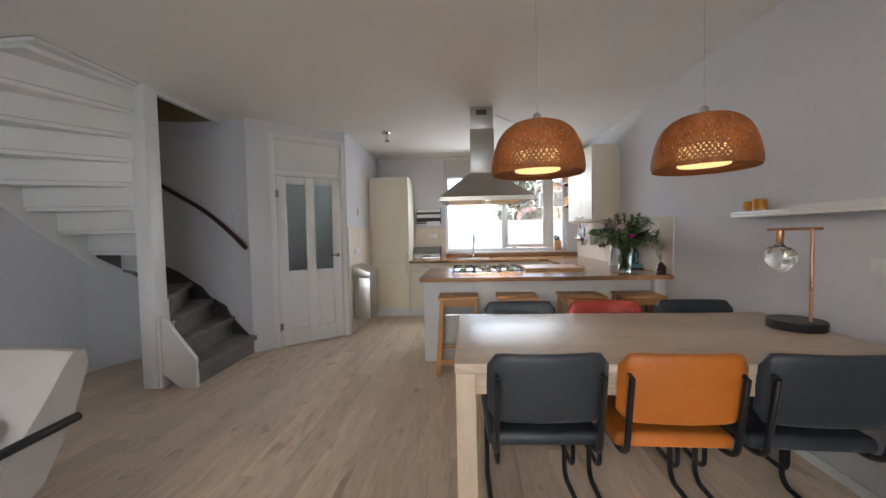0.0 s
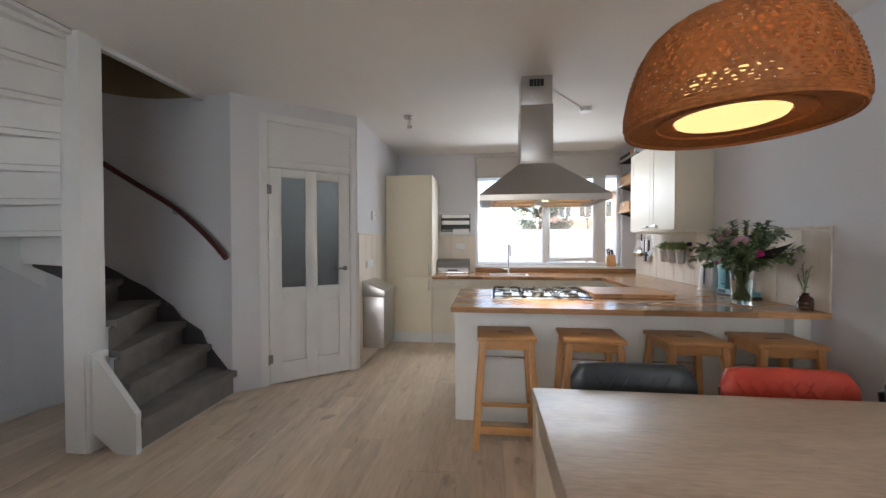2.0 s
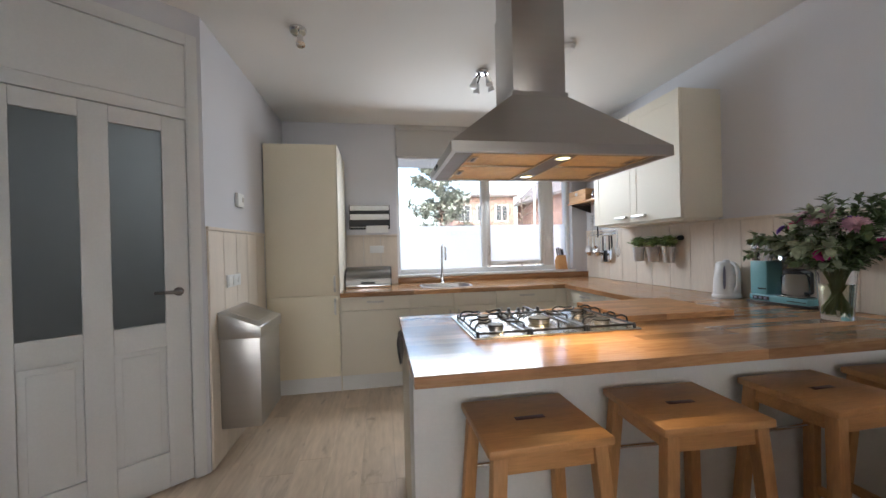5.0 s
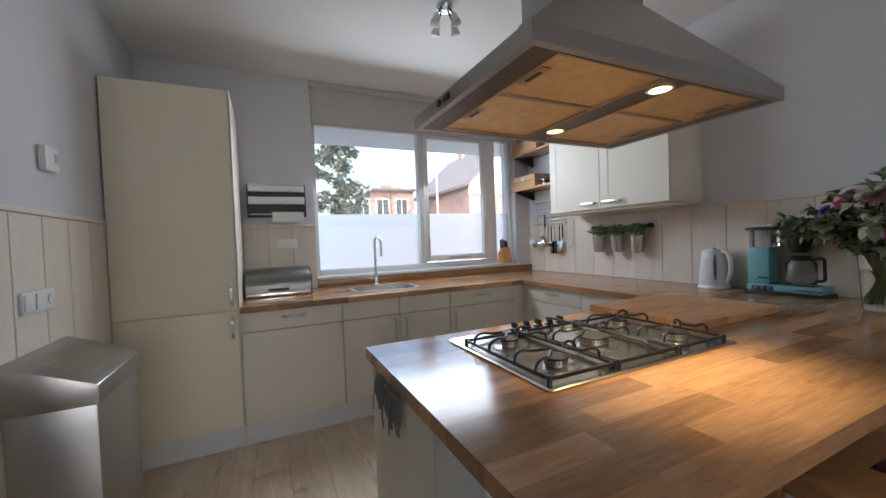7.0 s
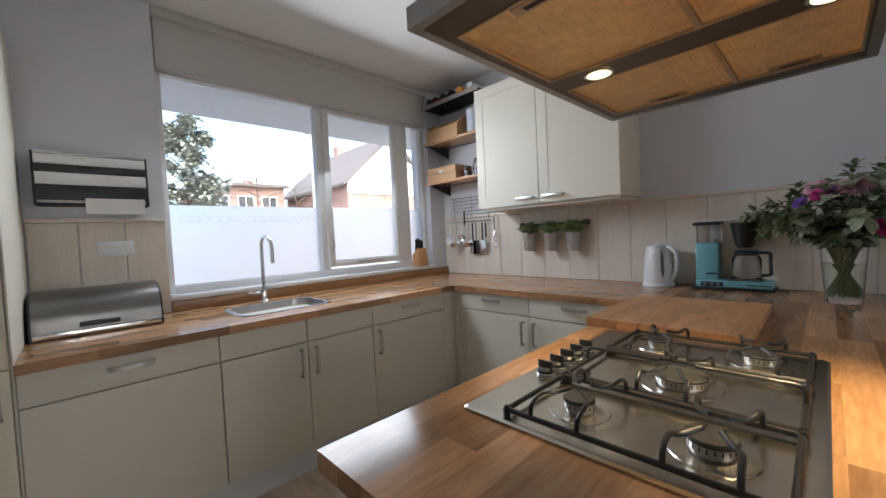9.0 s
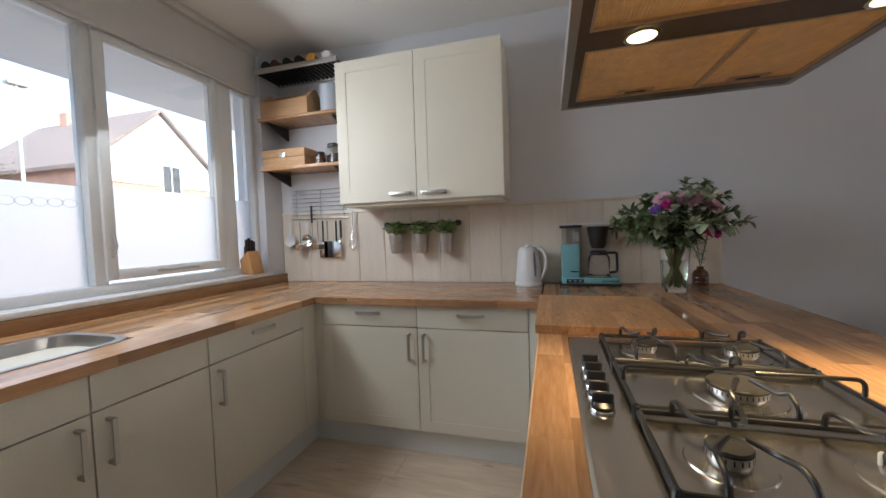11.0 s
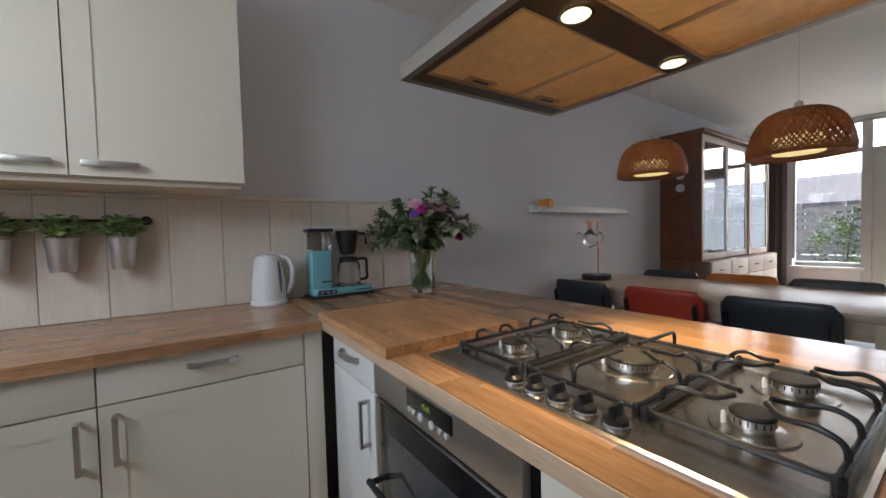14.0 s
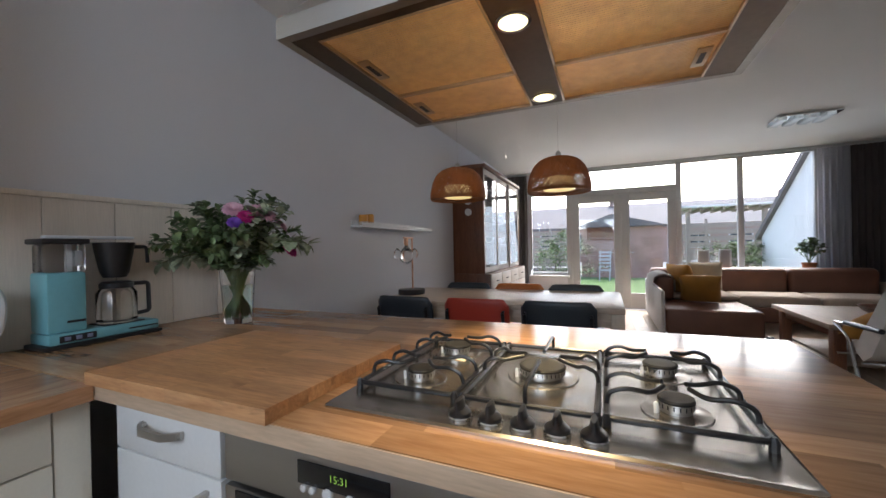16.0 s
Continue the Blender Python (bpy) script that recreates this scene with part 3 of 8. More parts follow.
# foot of the inner stringer
bm = bmesh.new()
pts = [(-2.262, 0.14), (-2.262, 0.64), (-2.20, 0.60), (-1.935, 0.26), (-1.935, 0.0), (-2.08, 0.0)]
a = [bm.verts.new((x, 3.185, z)) for x, z in pts]
b = [bm.verts.new((x, 3.222, z)) for x, z in pts]
bm.faces.new(a)
bm.faces.new(b[::-1])
for i in range(6):
    bm.faces.new((a[i], a[(i + 1) % 6], b[(i + 1) % 6], b[i]))
part("inner_stringer", bm, M_WHITE, stairs, "white painted stringer foot")
part("newel_sleeve", boxes((-2.262, -2.235, 3.165, 3.29, 0, 0.63), r=0.004), M_WHITE, stairs)
# handrail
hr = thing("handrail", (-2.0, 4.1, 1.23), "dark red varnished wooden wall handrail", "handrail")
pts = [(-1.985, 4.085, 1.20), (-2.10, 4.125, 1.295), (-2.30, 4.155, 1.465), (-2.55, 4.16, 1.66), (-2.80, 4.07, 1.84), (-3.02, 3.92, 2.03), (-3.18, 3.72, 2.19), (-3.24, 3.5, 2.36)]
bm = bmesh.new()
tube(bm, smooth_path(pts), 0.024, 12)
part("rail", bm, M_RAIL, hr)
for i in (1, 3, 5):
    x, y, z = pts[i]
    v = Vector((x - PX, y - PY, 0)).normalized()
    bm = bmesh.new()
    tube(bm, rounded([(x, y, z - 0.02), (x, y, z - 0.06), (x + v.x * 0.075, y + v.y * 0.075, z - 0.07)], 0.02), 0.006)
    part("bracket", bm, M_NICKEL, hr)

# ---- kitchen cabinets ----


def bow_handle(parent, a, b, out, material=M_NICKEL):
    """A flat bowed handle from a to b, standing out along out."""
    a, b, out = Vector(a), Vector(b), Vector(out)
    bm = bmesh.new()
    long = (b - a).normalized()
    wide = long.cross(out).normalized()
    rings = []
    for i in range(13):
        f = i / 12
        p = a.lerp(b, f) + out * (0.006 + 0.024 * min(1, 4 * f * (1 - f) * 1.35))
        w = 0.0085
        t = out * 0.004
        rings.append([p + wide * w - t, p + wide * w + t, p - wide * w + t, p - wide * w - t])
    loft(bm, rings)
    for p in (a.lerp(b, 0.04), b.lerp(a, 0.04)):
        tube(bm, [p - out * 0.001, p + out * 0.016], 0.0055, 8)
    return part("handle", bm, material, parent, "bowed satin steel handle")


def bar_handle(parent, a, b, out):
    """A square D-shaped bar handle from a to b."""
    a, b, out = Vector(a), Vector(b), Vector(out)
    long = (b - a).normalized()
    wide = long.cross(out).normalized()
    bm = bmesh.new()

    def bar(p, q, across, w, t):
        along = (q - p).normalized()
        deep = along.cross(across).normalized()
        loft(bm, [[c + across * w + deep * t, c - across * w + deep * t, c - across * w - deep * t, c + across * w - deep * t] for c in (p, q)])

    bar(a + out * 0.031, b + out * 0.031, wide, 0.007, 0.004)
    for p in (a + long * 0.005, b - long * 0.005):
        bar(p - out * 0.001, p + out * 0.028, wide, 0.006, 0.005)
    return part("handle", bm, M_NICKEL, parent, "square satin steel bar handle")


def front(name, parent, axis, at, s0, s1, z0, z1, sign, material, frame=0.0, gap=0.0024):
    """A cabinet front; axis 'y': it lies in y = at and runs along x; sign: the way it faces. frame: width of a raised frame."""
    t = 0.019
    bm = bmesh.new()

    def put(a0, a1, c0, c1, d0, d1, r):
        lo, hi = sorted((at + sign * d0, at + sign * d1))
        if axis == "y":
            box(bm, a0, a1, lo, hi, c0, c1, r=r)
        else:
            box(bm, lo, hi, a0, a1, c0, c1, r=r)

    a0, a1, c0, c1 = s0 + gap, s1 - gap, z0 + gap, z1 - gap
    if frame:
        put(a0, a1, c0, c1, -t, -0.003, 0)
        door = part(name, bm, material, parent)
        for piece_name, p0, p1, q0, q1 in (("stile", a0, a0 + frame, c0, c1), ("stile", a1 - frame, a1, c0, c1), ("rail", a0 + frame, a1 - frame, c0, c0 + frame), ("rail", a0 + frame, a1 - frame, c1 - frame, c1)):
            bm = bmesh.new()
            put(p0, p1, q0, q1, -0.003, 0, 0)
            part(piece_name, bm, material, door)
        return door
    else:
        put(a0, a1, c0, c1, -t, 0, 0.002)
    return part(name, bm, material, parent)


KY = 5.985       # fronts of the window run
KX = 1.705       # fronts of the east run
TOP = 0.89
CZ = 0.852       # under the worktop
M_CARC = M_CREAM

# tall cabinet
tc = thing("tall_cabinet", (-0.78, 6.35, 0), "tall cream fridge cabinet with two doors", "cabinet")
part("body", boxes((-1.092, -0.472, KY + 0.021, YB - 0.002, 0.14, 2.225)), M_CREAM2, tc)
part("plinth", boxes((-1.092, -0.472, KY + 0.04, KY + 0.056, 0, 0.14)), M_WHITE, tc)
d = front("door", tc, "y", KY, -1.09, -0.474, 0.145, 0.872, -1, M_CREAM2)
bow_handle(d, (-0.507, KY, 0.70), (-0.507, KY, 0.845), (0, -1, 0))
d = front("door", tc, "y", KY, -1.09, -0.474, 0.875, 2.223, -1, M_CREAM2)
bow_handle(d, (-0.507, KY, 0.905), (-0.507, KY, 1.05), (0, -1, 0))
part("edge_strip", boxes((-0.472, -0.466, KY - 0.001, YB - 0.002, 0.0, 2.226), r=0.002), M_CREAM, tc)


def base_unit(axis, s0, s1, at, back, sign, label, rows, frame=0.0, group="kitchen base cabinets"):
    """rows: (name, s0, s1, z0, z1, handle) with handle '', 'h' or the s of an upright one."""
    c = (s0 + s1) / 2
    ob = thing("base_cabinet", (c, at, 0) if axis == "y" else (at, c, 0), label, "cabinet", group)
    lo, hi = sorted((at - sign * 0.021, back))
    pl, ph = sorted((at - sign * 0.045, at - sign * 0.06))
    part("body", boxes((s0, s1, lo, hi, 0.14, CZ - 0.002) if axis == "y" else (lo, hi, s0, s1, 0.14, CZ - 0.002)), M_CARC, ob)
    part("plinth", boxes((s0, s1, pl, ph, 0, 0.14) if axis == "y" else (pl, ph, s0, s1, 0, 0.14)), M_WHITE, ob)
    for name, a, b, z0, z1, h in rows:
        d = front(name, ob, axis, at, a, b, z0, z1, sign, M_CREAM, frame if z1 - z0 > 0.3 else 0)
        o = (0, sign, 0) if axis == "y" else (sign, 0, 0)
        place = (lambda s, z: (s, at, z)) if axis == "y" else (lambda s, z: (at, s, z))
        if h == "h":
            m, z = (a + b) / 2, (z0 + z1) / 2 + 0.015
            bow_handle(d, place(m - 0.075, z), place(m + 0.075, z), o)
        elif h:
            bar_handle(d, place(h, z1 - 0.03), place(h, z1 - 0.18), o)
    return ob


DZ = 0.725
base_unit("y", -0.466, 0.155, KY, YB - 0.003, -1, "cream base cabinet with one drawer above a door", [("drawer", -0.466, 0.155, DZ, CZ - 0.003, "h"), ("door", -0.466, 0.155, 0.145, DZ, "")])
base_unit("y", 0.155, 0.985, KY, YB - 0.003, -1, "cream sink cabinet with two doors below blank panels", [("panel", 0.155, 0.571, DZ, CZ - 0.003, ""), ("panel", 0.571, 0.985, DZ, CZ - 0.003, ""), ("door", 0.155, 0.571, 0.145, DZ, 0.53), ("door", 0.571, 0.985, 0.145, DZ, 0.612)])
base_unit("y", 0.985, 1.60, KY, YB - 0.003, -1, "cream base cabinet with one drawer above a door", [("drawer", 0.985, 1.60, DZ, CZ - 0.003, "h"), ("door", 0.985, 1.60, 0.145, DZ, 1.026)])
cf = thing("corner_filler", (1.66, KY, 0), "cream corner filler strips between base cabinets", "filler")
part("strip", boxes((1.60, KX + 0.02, KY, KY + 0.02, 0.145, CZ - 0.003), r=0.0015), M_CREAM, cf)
part("strip", boxes((KX, KX + 0.02, 5.93, KY - 0.001, 0.145, CZ - 0.003), r=0.0015), M_CREAM, cf)
part("plinth", boxes((1.60, KX + 0.06, KY + 0.045, KY + 0.06, 0, 0.145)), M_WHITE, cf)
part("plinth", boxes((KX + 0.045, KX + 0.06, 5.93, KY + 0.044, 0, 0.145)), M_WHITE, cf)
base_unit("x", 4.735, 5.93, KX, XR - 0.003, -1, "cream base cabinet, two drawers above framed doors", [("drawer", 5.335, 5.93, DZ, CZ - 0.003, "h"), ("drawer", 4.735, 5.335, DZ, CZ - 0.003, "h"), ("door", 5.335, 5.93, 0.145, DZ, 5.377), ("door", 4.735, 5.335, 0.145, DZ, 5.293)], frame=0.06)
solid("filler_panel", boxes((KX + 0.003, KX + 0.02, 4.665, 4.733, 0.0, CZ - 0.003), r=0.0015), M_CREAM, "narrow cream filler panel beside the island", "filler")

# peninsula
IY = 4.635
pen = thing("bar_cladding", (1.2, 3.89, 0), "white panelled bar front below the worktop", "bar")
part("front_panel", boxes((0.012, XR - 0.002, 3.885, 3.905, 0.0, CZ), r=0.002), M_WHITE, pen)
part("end_panel", boxes((0.012, 0.030, 3.907, 4.10, 0.0, CZ), r=0.002), M_WHITE, pen)
part("side_post", boxes((2.255, XR - 0.002, 3.80, 3.884, 0.0, CZ), r=0.003), M_WHITE, pen)
base_unit("y", 0.035, 0.62, IY, 4.08, 1, "cream base cabinet at the end of the bar", [("drawer", 0.035, 0.62, DZ, CZ - 0.003, "h"), ("door", 0.035, 0.62, 0.145, DZ, 0.08)])
solid("end_cheek", boxes((0.012, 0.033, 4.102, IY - 0.004, 0.0, CZ), r=0.0015), M_CREAM, "cream end cheek of the bar cabinet", "panel")
u = base_unit("y", 1.275, 1.69, IY, 4.08, 1, "narrow white base cabinet with drawer, beside the oven", [("drawer", 1.275, 1.66, DZ, CZ - 0.003, "h"), ("door", 1.275, 1.66, 0.145, DZ, 1.32)])
for o in u.children:
    o.data.materials[0] = M_WHITE

# oven
M_SMOKED = mat("smoked_glass", (0.05, 0.052, 0.055), 0.10, 0.0, var=0.02, bump=0.0)
ov = thing("oven", (0.95, IY, 0.0), "built-in steel oven with black glass door", "oven")
OX0, OX1 = 0.655, 1.262
part("body", boxes((OX0, OX1, 4.10, IY - 0.024, 0.145, CZ - 0.002)), M_BLACK, ov)
cp = part("control_panel", boxes((OX0 + 0.002, OX1 - 0.002, IY - 0.022, IY + 0.002, 0.735, CZ - 0.012), r=0.002), M_STEEL, ov)
part("display_strip", boxes((0.86, 1.06, IY + 0.002, IY + 0.005, 0.775, 0.818), r=0.001), M_BLACK_GLASS, cp)
M_SATIN = mat("satin_plastic", (0.62, 0.61, 0.60), 0.45, 0.0, var=0.02, bump=0.0)
part("top_trim", boxes((OX0 + 0.002, OX1 - 0.002, IY - 0.020, IY + 0.006, CZ - 0.0115, CZ - 0.004), r=0.0015), M_CHROME, cp)
M_LED = glow("green_led", (0.45, 0.75, 0.10), 0.02)


def digits(text, at, height, material, parent, turn, name="clock_digits"):
    c = bpy.data.curves.new(name, "FONT")
    c.body, c.size, c.align_x, c.align_y = text, height * 1.38, "CENTER", "CENTER"
    ob = new(name, c)
    me = bpy.data.meshes.new_from_object(ob)
    bpy.data.objects.remove(ob)
    me.materials.append(material)
    o = new(name, me)
    o.parent = parent
    o.matrix_basis = Matrix.Translation(Vector(at) - base_of(parent)) @ turn
    return o


digits("15:31", (0.965, IY + 0.0057, 0.798), 0.014, M_LED, cp, pose(0, 0, 0, 90, 0, 180).to_4x4())
for i, x in enumerate((0.88, 0.905, 0.94, 0.99, 1.025, 1.045)):
    bm = bmesh.new()
    r = 0.011 if i in (2, 3) else 0.007
    tube(bm, [(x, IY + 0.002, 0.768), (x, IY + 0.007, 0.768)], r, 16)
    tube(bm, [(x, IY + 0.007, 0.768), (x, IY + 0.009, 0.768)], r * 0.98, 16, r * 0.8)
    part("push_knob", bm, M_SATIN, cp, "round pale satin push knob")
od = part("oven_door", boxes((OX0 + 0.002, OX1 - 0.002, IY - 0.022, IY + 0.004, 0.20, 0.725), r=0.003), M_STEEL, ov)
part("oven_window", boxes((OX0 + 0.055, OX1 - 0.035, IY + 0.004, IY + 0.007, 0.23, 0.722), r=0.002), M_BLACK_GLASS, od)
part("inner_pane", boxes((OX0 + 0.115, OX1 - 0.095, IY + 0.0072, IY + 0.0084, 0.30, 0.655), r=0.0004), M_SMOKED, od, "smoked grey inner glass")
bm = bmesh.new()
tube(bm, [(OX0 + 0.04, IY + 0.05, 0.50), (OX1 - 0.04, IY + 0.05, 0.50)], 0.009, 12)
for x in (OX0 + 0.05, OX1 - 0.05):
    tube(bm, [(x, IY + 0.004, 0.50), (x, IY + 0.05, 0.50)], 0.009)
part("handle", bm, M_BLACK, od, "black bar handle")
part("plinth", boxes((OX0, OX1, IY - 0.06, IY - 0.045, 0, 0.14), (OX0, OX1, IY - 0.022, IY + 0.0, 0.145, 0.197)), M_CREAM, ov)

# grey cloth straps hanging at the end of the bar
M_FELT = mat("grey_felt", (0.20, 0.195, 0.19), 0.95, var=0.15, scale=8, fine=300, bump=0.3)


def strap(y, lean, drop):
    ob = thing("hanging_strap", (0.0, y, 0.74), "grey felt strap hanging with two tails from the bar end", "strap", "grey straps at the bar end")
    bm = bmesh.new()
    tube(bm, [(0.012, y, 0.838), (-0.008, y, 0.838), (-0.010, y, 0.848)], 0.003, 6)
    part("hook", bm, M_NICKEL, ob)
    for k, (side, out) in enumerate(((1, 0.010), (-1, 0.004))):
        bm = bmesh.new()
        rings = []
        for i in range(13):
            f = i / 12
            w = 0.006 + 0.014 * math.sin(math.pi * min(f * 1.25, 1)) ** 0.8 * (1 if f < 0.8 else 1.0) + 0.006 * (1 - f)
            p = Vector((-0.004 - out * math.sin(math.pi * f * 0.8), y + side * 0.012 + lean * f * f + side * 0.022 * f, 0.846 - drop * f * (1 - 0.18 * k)))
            u, t = Vector((0.35 * w * side, w, 0.25 * w)), Vector((-0.0015, 0, 0))
            rings.append([p + u + t, p - u + t, p - u - t, p + u - t])
        loft(bm, rings)
        part("tail", bm, M_FELT, ob, angle=60)


strap(4.49, 0.02, 0.125)
strap(4.40, 0.0, 0.14)
strap(4.33, 0.01, 0.135)

# ---- wall cabinet and shelves ----
wc = thing("wall_cabinet", (2.2, 5.42, 1.45), "cream wall cabinet with two framed doors", "cabinet")
WCX = 2.015
part("body", boxes((WCX + 0.021, XR - 0.002, 4.875, 5.965, 1.45, 2.375), r=0.001), M_CREAM, wc)
for a, b, h0, h1 in ((5.42, 5.965, 5.455, 5.60), (4.875, 5.42, 5.225, 5.385)):
    d = front("door", wc, "x", WCX, a, b, 1.452, 2.378, -1, M_CREAM, frame=0.075)
    part("handle", boxes((WCX - 0.026, WCX - 0.018, h0, h1, 1.486, 1.508), (WCX - 0.02, WCX, h0 + 0.004, h0 + 0.016, 1.489, 1.505), (WCX - 0.02, WCX, h1 - 0.016, h1 - 0.004, 1.489, 1.505), r=0.002), M_NICKEL, d, "flat satin steel bar handle")
part("light_rail", boxes((WCX + 0.03, XR - 0.02, 4.89, 5.95, 1.432, 1.4495), r=0.002), M_CREAM, wc)

# ---- worktops ----
sink_hole = (0.30, 0.80, 6.12, 6.50)


def block_top(name, label, rects, run, material=M_STAVE):
    """A worktop of glued staves: rects of (x0, x1, y0, y1); run: 'x' or 'y', the way of the staves."""
    ob = thing(name, ((rects[0][0] + rects[0][1]) / 2, (rects[0][2] + rects[0][3]) / 2, CZ), label, "worktop")
    rng = random.Random(7)
    for x0, x1, y0, y1 in rects:
        a0, a1, b0, b1 = (x0, x1, y0, y1) if run == "x" else (y0, y1, x0, x1)
        n = max(1, round((b1 - b0) / 0.065))
        w = (b1 - b0) / n
        for i in range(n):
            s = a0
            nxt = a0 + rng.uniform(0.1, 0.45)
            while s < a1 - 1e-6:
                e = min(nxt, a1)
                if a1 - e < 0.06:
                    e = a1
                lo, hi = b0 + i * w, b0 + (i + 1) * w
                z = TOP - rng.uniform(0, 0.00006)
                part("stave", boxes((s, e, lo, hi, CZ, z) if run == "x" else (lo, hi, s, e, CZ, z)), material, ob)
                s = e
                nxt = e + rng.uniform(0.25, 0.55)
    return ob


SY0, SY1 = 5.955, YB - 0.002
hx0, hx1, hy0, hy1 = sink_hole
block_top("sink_worktop", "glossy acacia butcher-block worktop under the window", [(-0.464, hx0, SY0, SY1), (hx0, hx1, SY0, hy0), (hx0, hx1, hy1, SY1), (hx1, XR - 0.002, SY0, SY1)], "x")
block_top("side_worktop", "glossy acacia butcher-block worktop along the wall", [(1.675, XR - 0.002, 4.672, SY0 - 0.001)], "y", M_STAVE_L)
solid("worktop_upstand", boxes((WX0, XR - 0.002, YB - 0.024, YB - 0.003, TOP, 0.953), r=0.002), M_STAVE, "low acacia upstand below the window", "upstand")

# sink and tap
sk = thing("sink", (0.55, 6.31, TOP), "rounded brushed steel inset sink bowl", "sink")


def rrect(x0, x1, y0, y1, r, z, n=6):
    out = []
    for cx, cy, a0 in ((x1 - r, y1 - r, 0), (x0 + r, y1 - r, 90), (x0 + r, y0 + r, 180), (x1 - r, y0 + r, 270)):
        for i in range(n + 1):
            a = radians(a0 + 90 * i / n)
            out.append((cx + r * math.cos(a), cy + r * math.sin(a), z))
    return out


bm = bmesh.new()
loft(bm, [rrect(hx0 - 0.012, hx1 + 0.012, hy0 - 0.012, hy1 + 0.012, 0.10, TOP + 0.001), rrect(hx0 - 0.010, hx1 + 0.010, hy0 - 0.010, hy1 + 0.010, 0.10, TOP + 0.004), rrect(hx0 + 0.014, hx1 - 0.014, hy0 + 0.014, hy1 - 0.014, 0.09, TOP + 0.003), rrect(hx0 + 0.018, hx1 - 0.018, hy0 + 0.018, hy1 - 0.018, 0.09, TOP - 0.02), rrect(hx0 + 0.03, hx1 - 0.03, hy0 + 0.03, hy1 - 0.03, 0.09, TOP - 0.14), rrect(hx0 + 0.06, hx1 - 0.06, hy0 + 0.06, hy1 - 0.06, 0.07, TOP - 0.16)], caps=False)
bm.faces.new(bm.verts[-28:])
part("bowl", bm, M_STEEL, sk)
bm = bmesh.new()
lathe(bm, [(0.002, 0.0), (0.04, 0.0), (0.036, 0.006), (0.02, 0.004)], (0.55, 6.31, TOP - 0.159))
part("drain", bm, M_CHROME, sk)
tp = thing("kitchen_tap", (0.56, 6.575, TOP), "tall curved chrome kitchen mixer tap", "tap")
bm = bmesh.new()
lathe(bm, [(0.027, 0), (0.027, 0.006), (0.021, 0.012), (0.021, 0.09), (0.017, 0.098), (0.012, 0.10)], (0.56, 6.575, TOP))
part("body", bm, M_CHROME, tp)
bm = bmesh.new()
tube(bm, smooth_path([(0.56, 6.575, TOP + 0.09), (0.56, 6.575, TOP + 0.34), (0.562, 6.565, TOP + 0.395), (0.567, 6.53, TOP + 0.418), (0.574, 6.48, TOP + 0.405), (0.58, 6.455, TOP + 0.36), (0.58, 6.452, TOP + 0.25)]), 0.0115, 12)
part("spout", bm, M_CHROME, tp)
bm = bmesh.new()
tube(bm, [(0.56, 6.575, TOP + 0.055), (0.50, 6.555, TOP + 0.062)], 0.012, 12)
tube(bm, [(0.50, 6.555, TOP + 0.062), (0.455, 6.54, TOP + 0.075)], 0.006, 8)
part("lever", bm, M_CHROME, tp)

# ---- hood ----
hd = thing("cooker_hood", (0.67, 4.26, 1.645), "steel chimney island hood with two lit spots", "hood")
HX0, HX1, HY0, HY1, HZ = 0.187, 1.152, 3.94, 4.58, 1.648
RIM = 0.042
DX0, DX1, DY0, DY1 = 0.514, 0.766, 4.135, 4.385
bm = bmesh.new()


def rect(x0, x1, y0, y1, z):
    return [(x0, y0, z), (x1, y0, z), (x1, y1, z), (x0, y1, z)]


loft(bm, [rect(HX0, HX1, HY0, HY1, HZ), rect(HX0, HX1, HY0, HY1, HZ + RIM), rect(DX0 - 0.008, DX1 + 0.008, DY0 - 0.008, DY1 + 0.008, 1.955), rect(DX0 - 0.008, DX1 + 0.008, DY0 - 0.008, DY1 + 0.008, 1.975)], caps=False)
loft(bm, [rect(HX0, HX1, HY0, HY1, HZ), rect(HX0 + 0.02, HX1 - 0.02, HY0 + 0.02, HY1 - 0.02, HZ), rect(HX0 + 0.02, HX1 - 0.02, HY0 + 0.02, HY1 - 0.02, HZ + 0.018)], caps=False)
part("canopy", bm, M_STEEL, hd, angle=20)
part("duct_lower", boxes((DX0, DX1, DY0, DY1, 1.955, 2.42), r=0.002), M_STEEL, hd)
part("duct_upper", boxes((DX0 + 0.006, DX1 - 0.006, DY0 + 0.006, DY1 - 0.006, 2.42, H), r=0.002), M_STEEL, hd)
vent = part("duct_vent", boxes((0.583, 0.693, DY0 + 0.002, DY0 + 0.006, 2.565, 2.62)), M_BLACK, hd)
for x in (0.613, 0.638, 0.663):
    part("vent_slat", boxes((x - 0.002, x + 0.002, DY0 + 0.0005, DY0 + 0.0035, 2.567, 2.618)), M_BREAD, vent)
# hood steel with the underside's shade and brown reflections put into its colour
M_HOOD_SHADED = mat("shaded_hood_steel", (0.19, 0.15, 0.12), 0.36, 1.0, var=0.06, bump=0.02)
part("underside", boxes((HX0 + 0.02, HX1 - 0.02, HY0 + 0.02, HY1 - 0.02, HZ + 0.018, HZ + 0.024)), M_HOOD_SHADED, hd)
# filter metals: the golden light bounced up from the hob is put into the colours
M_FILTER_FRAME = mat("warm_lit_filter_frame", (0.62, 0.46, 0.30), 0.36, 1.0, var=0.05, bump=0.01)
M_MESH = mat("warm_lit_filter_mesh", (0.98, 0.65, 0.32), 0.40, 0.5, var=0.1, scale=5, fine=40, bump=0.0)
mn, ml = M_MESH.node_tree.nodes, M_MESH.node_tree.links
tc_ = mn.new("ShaderNodeTexCoord")
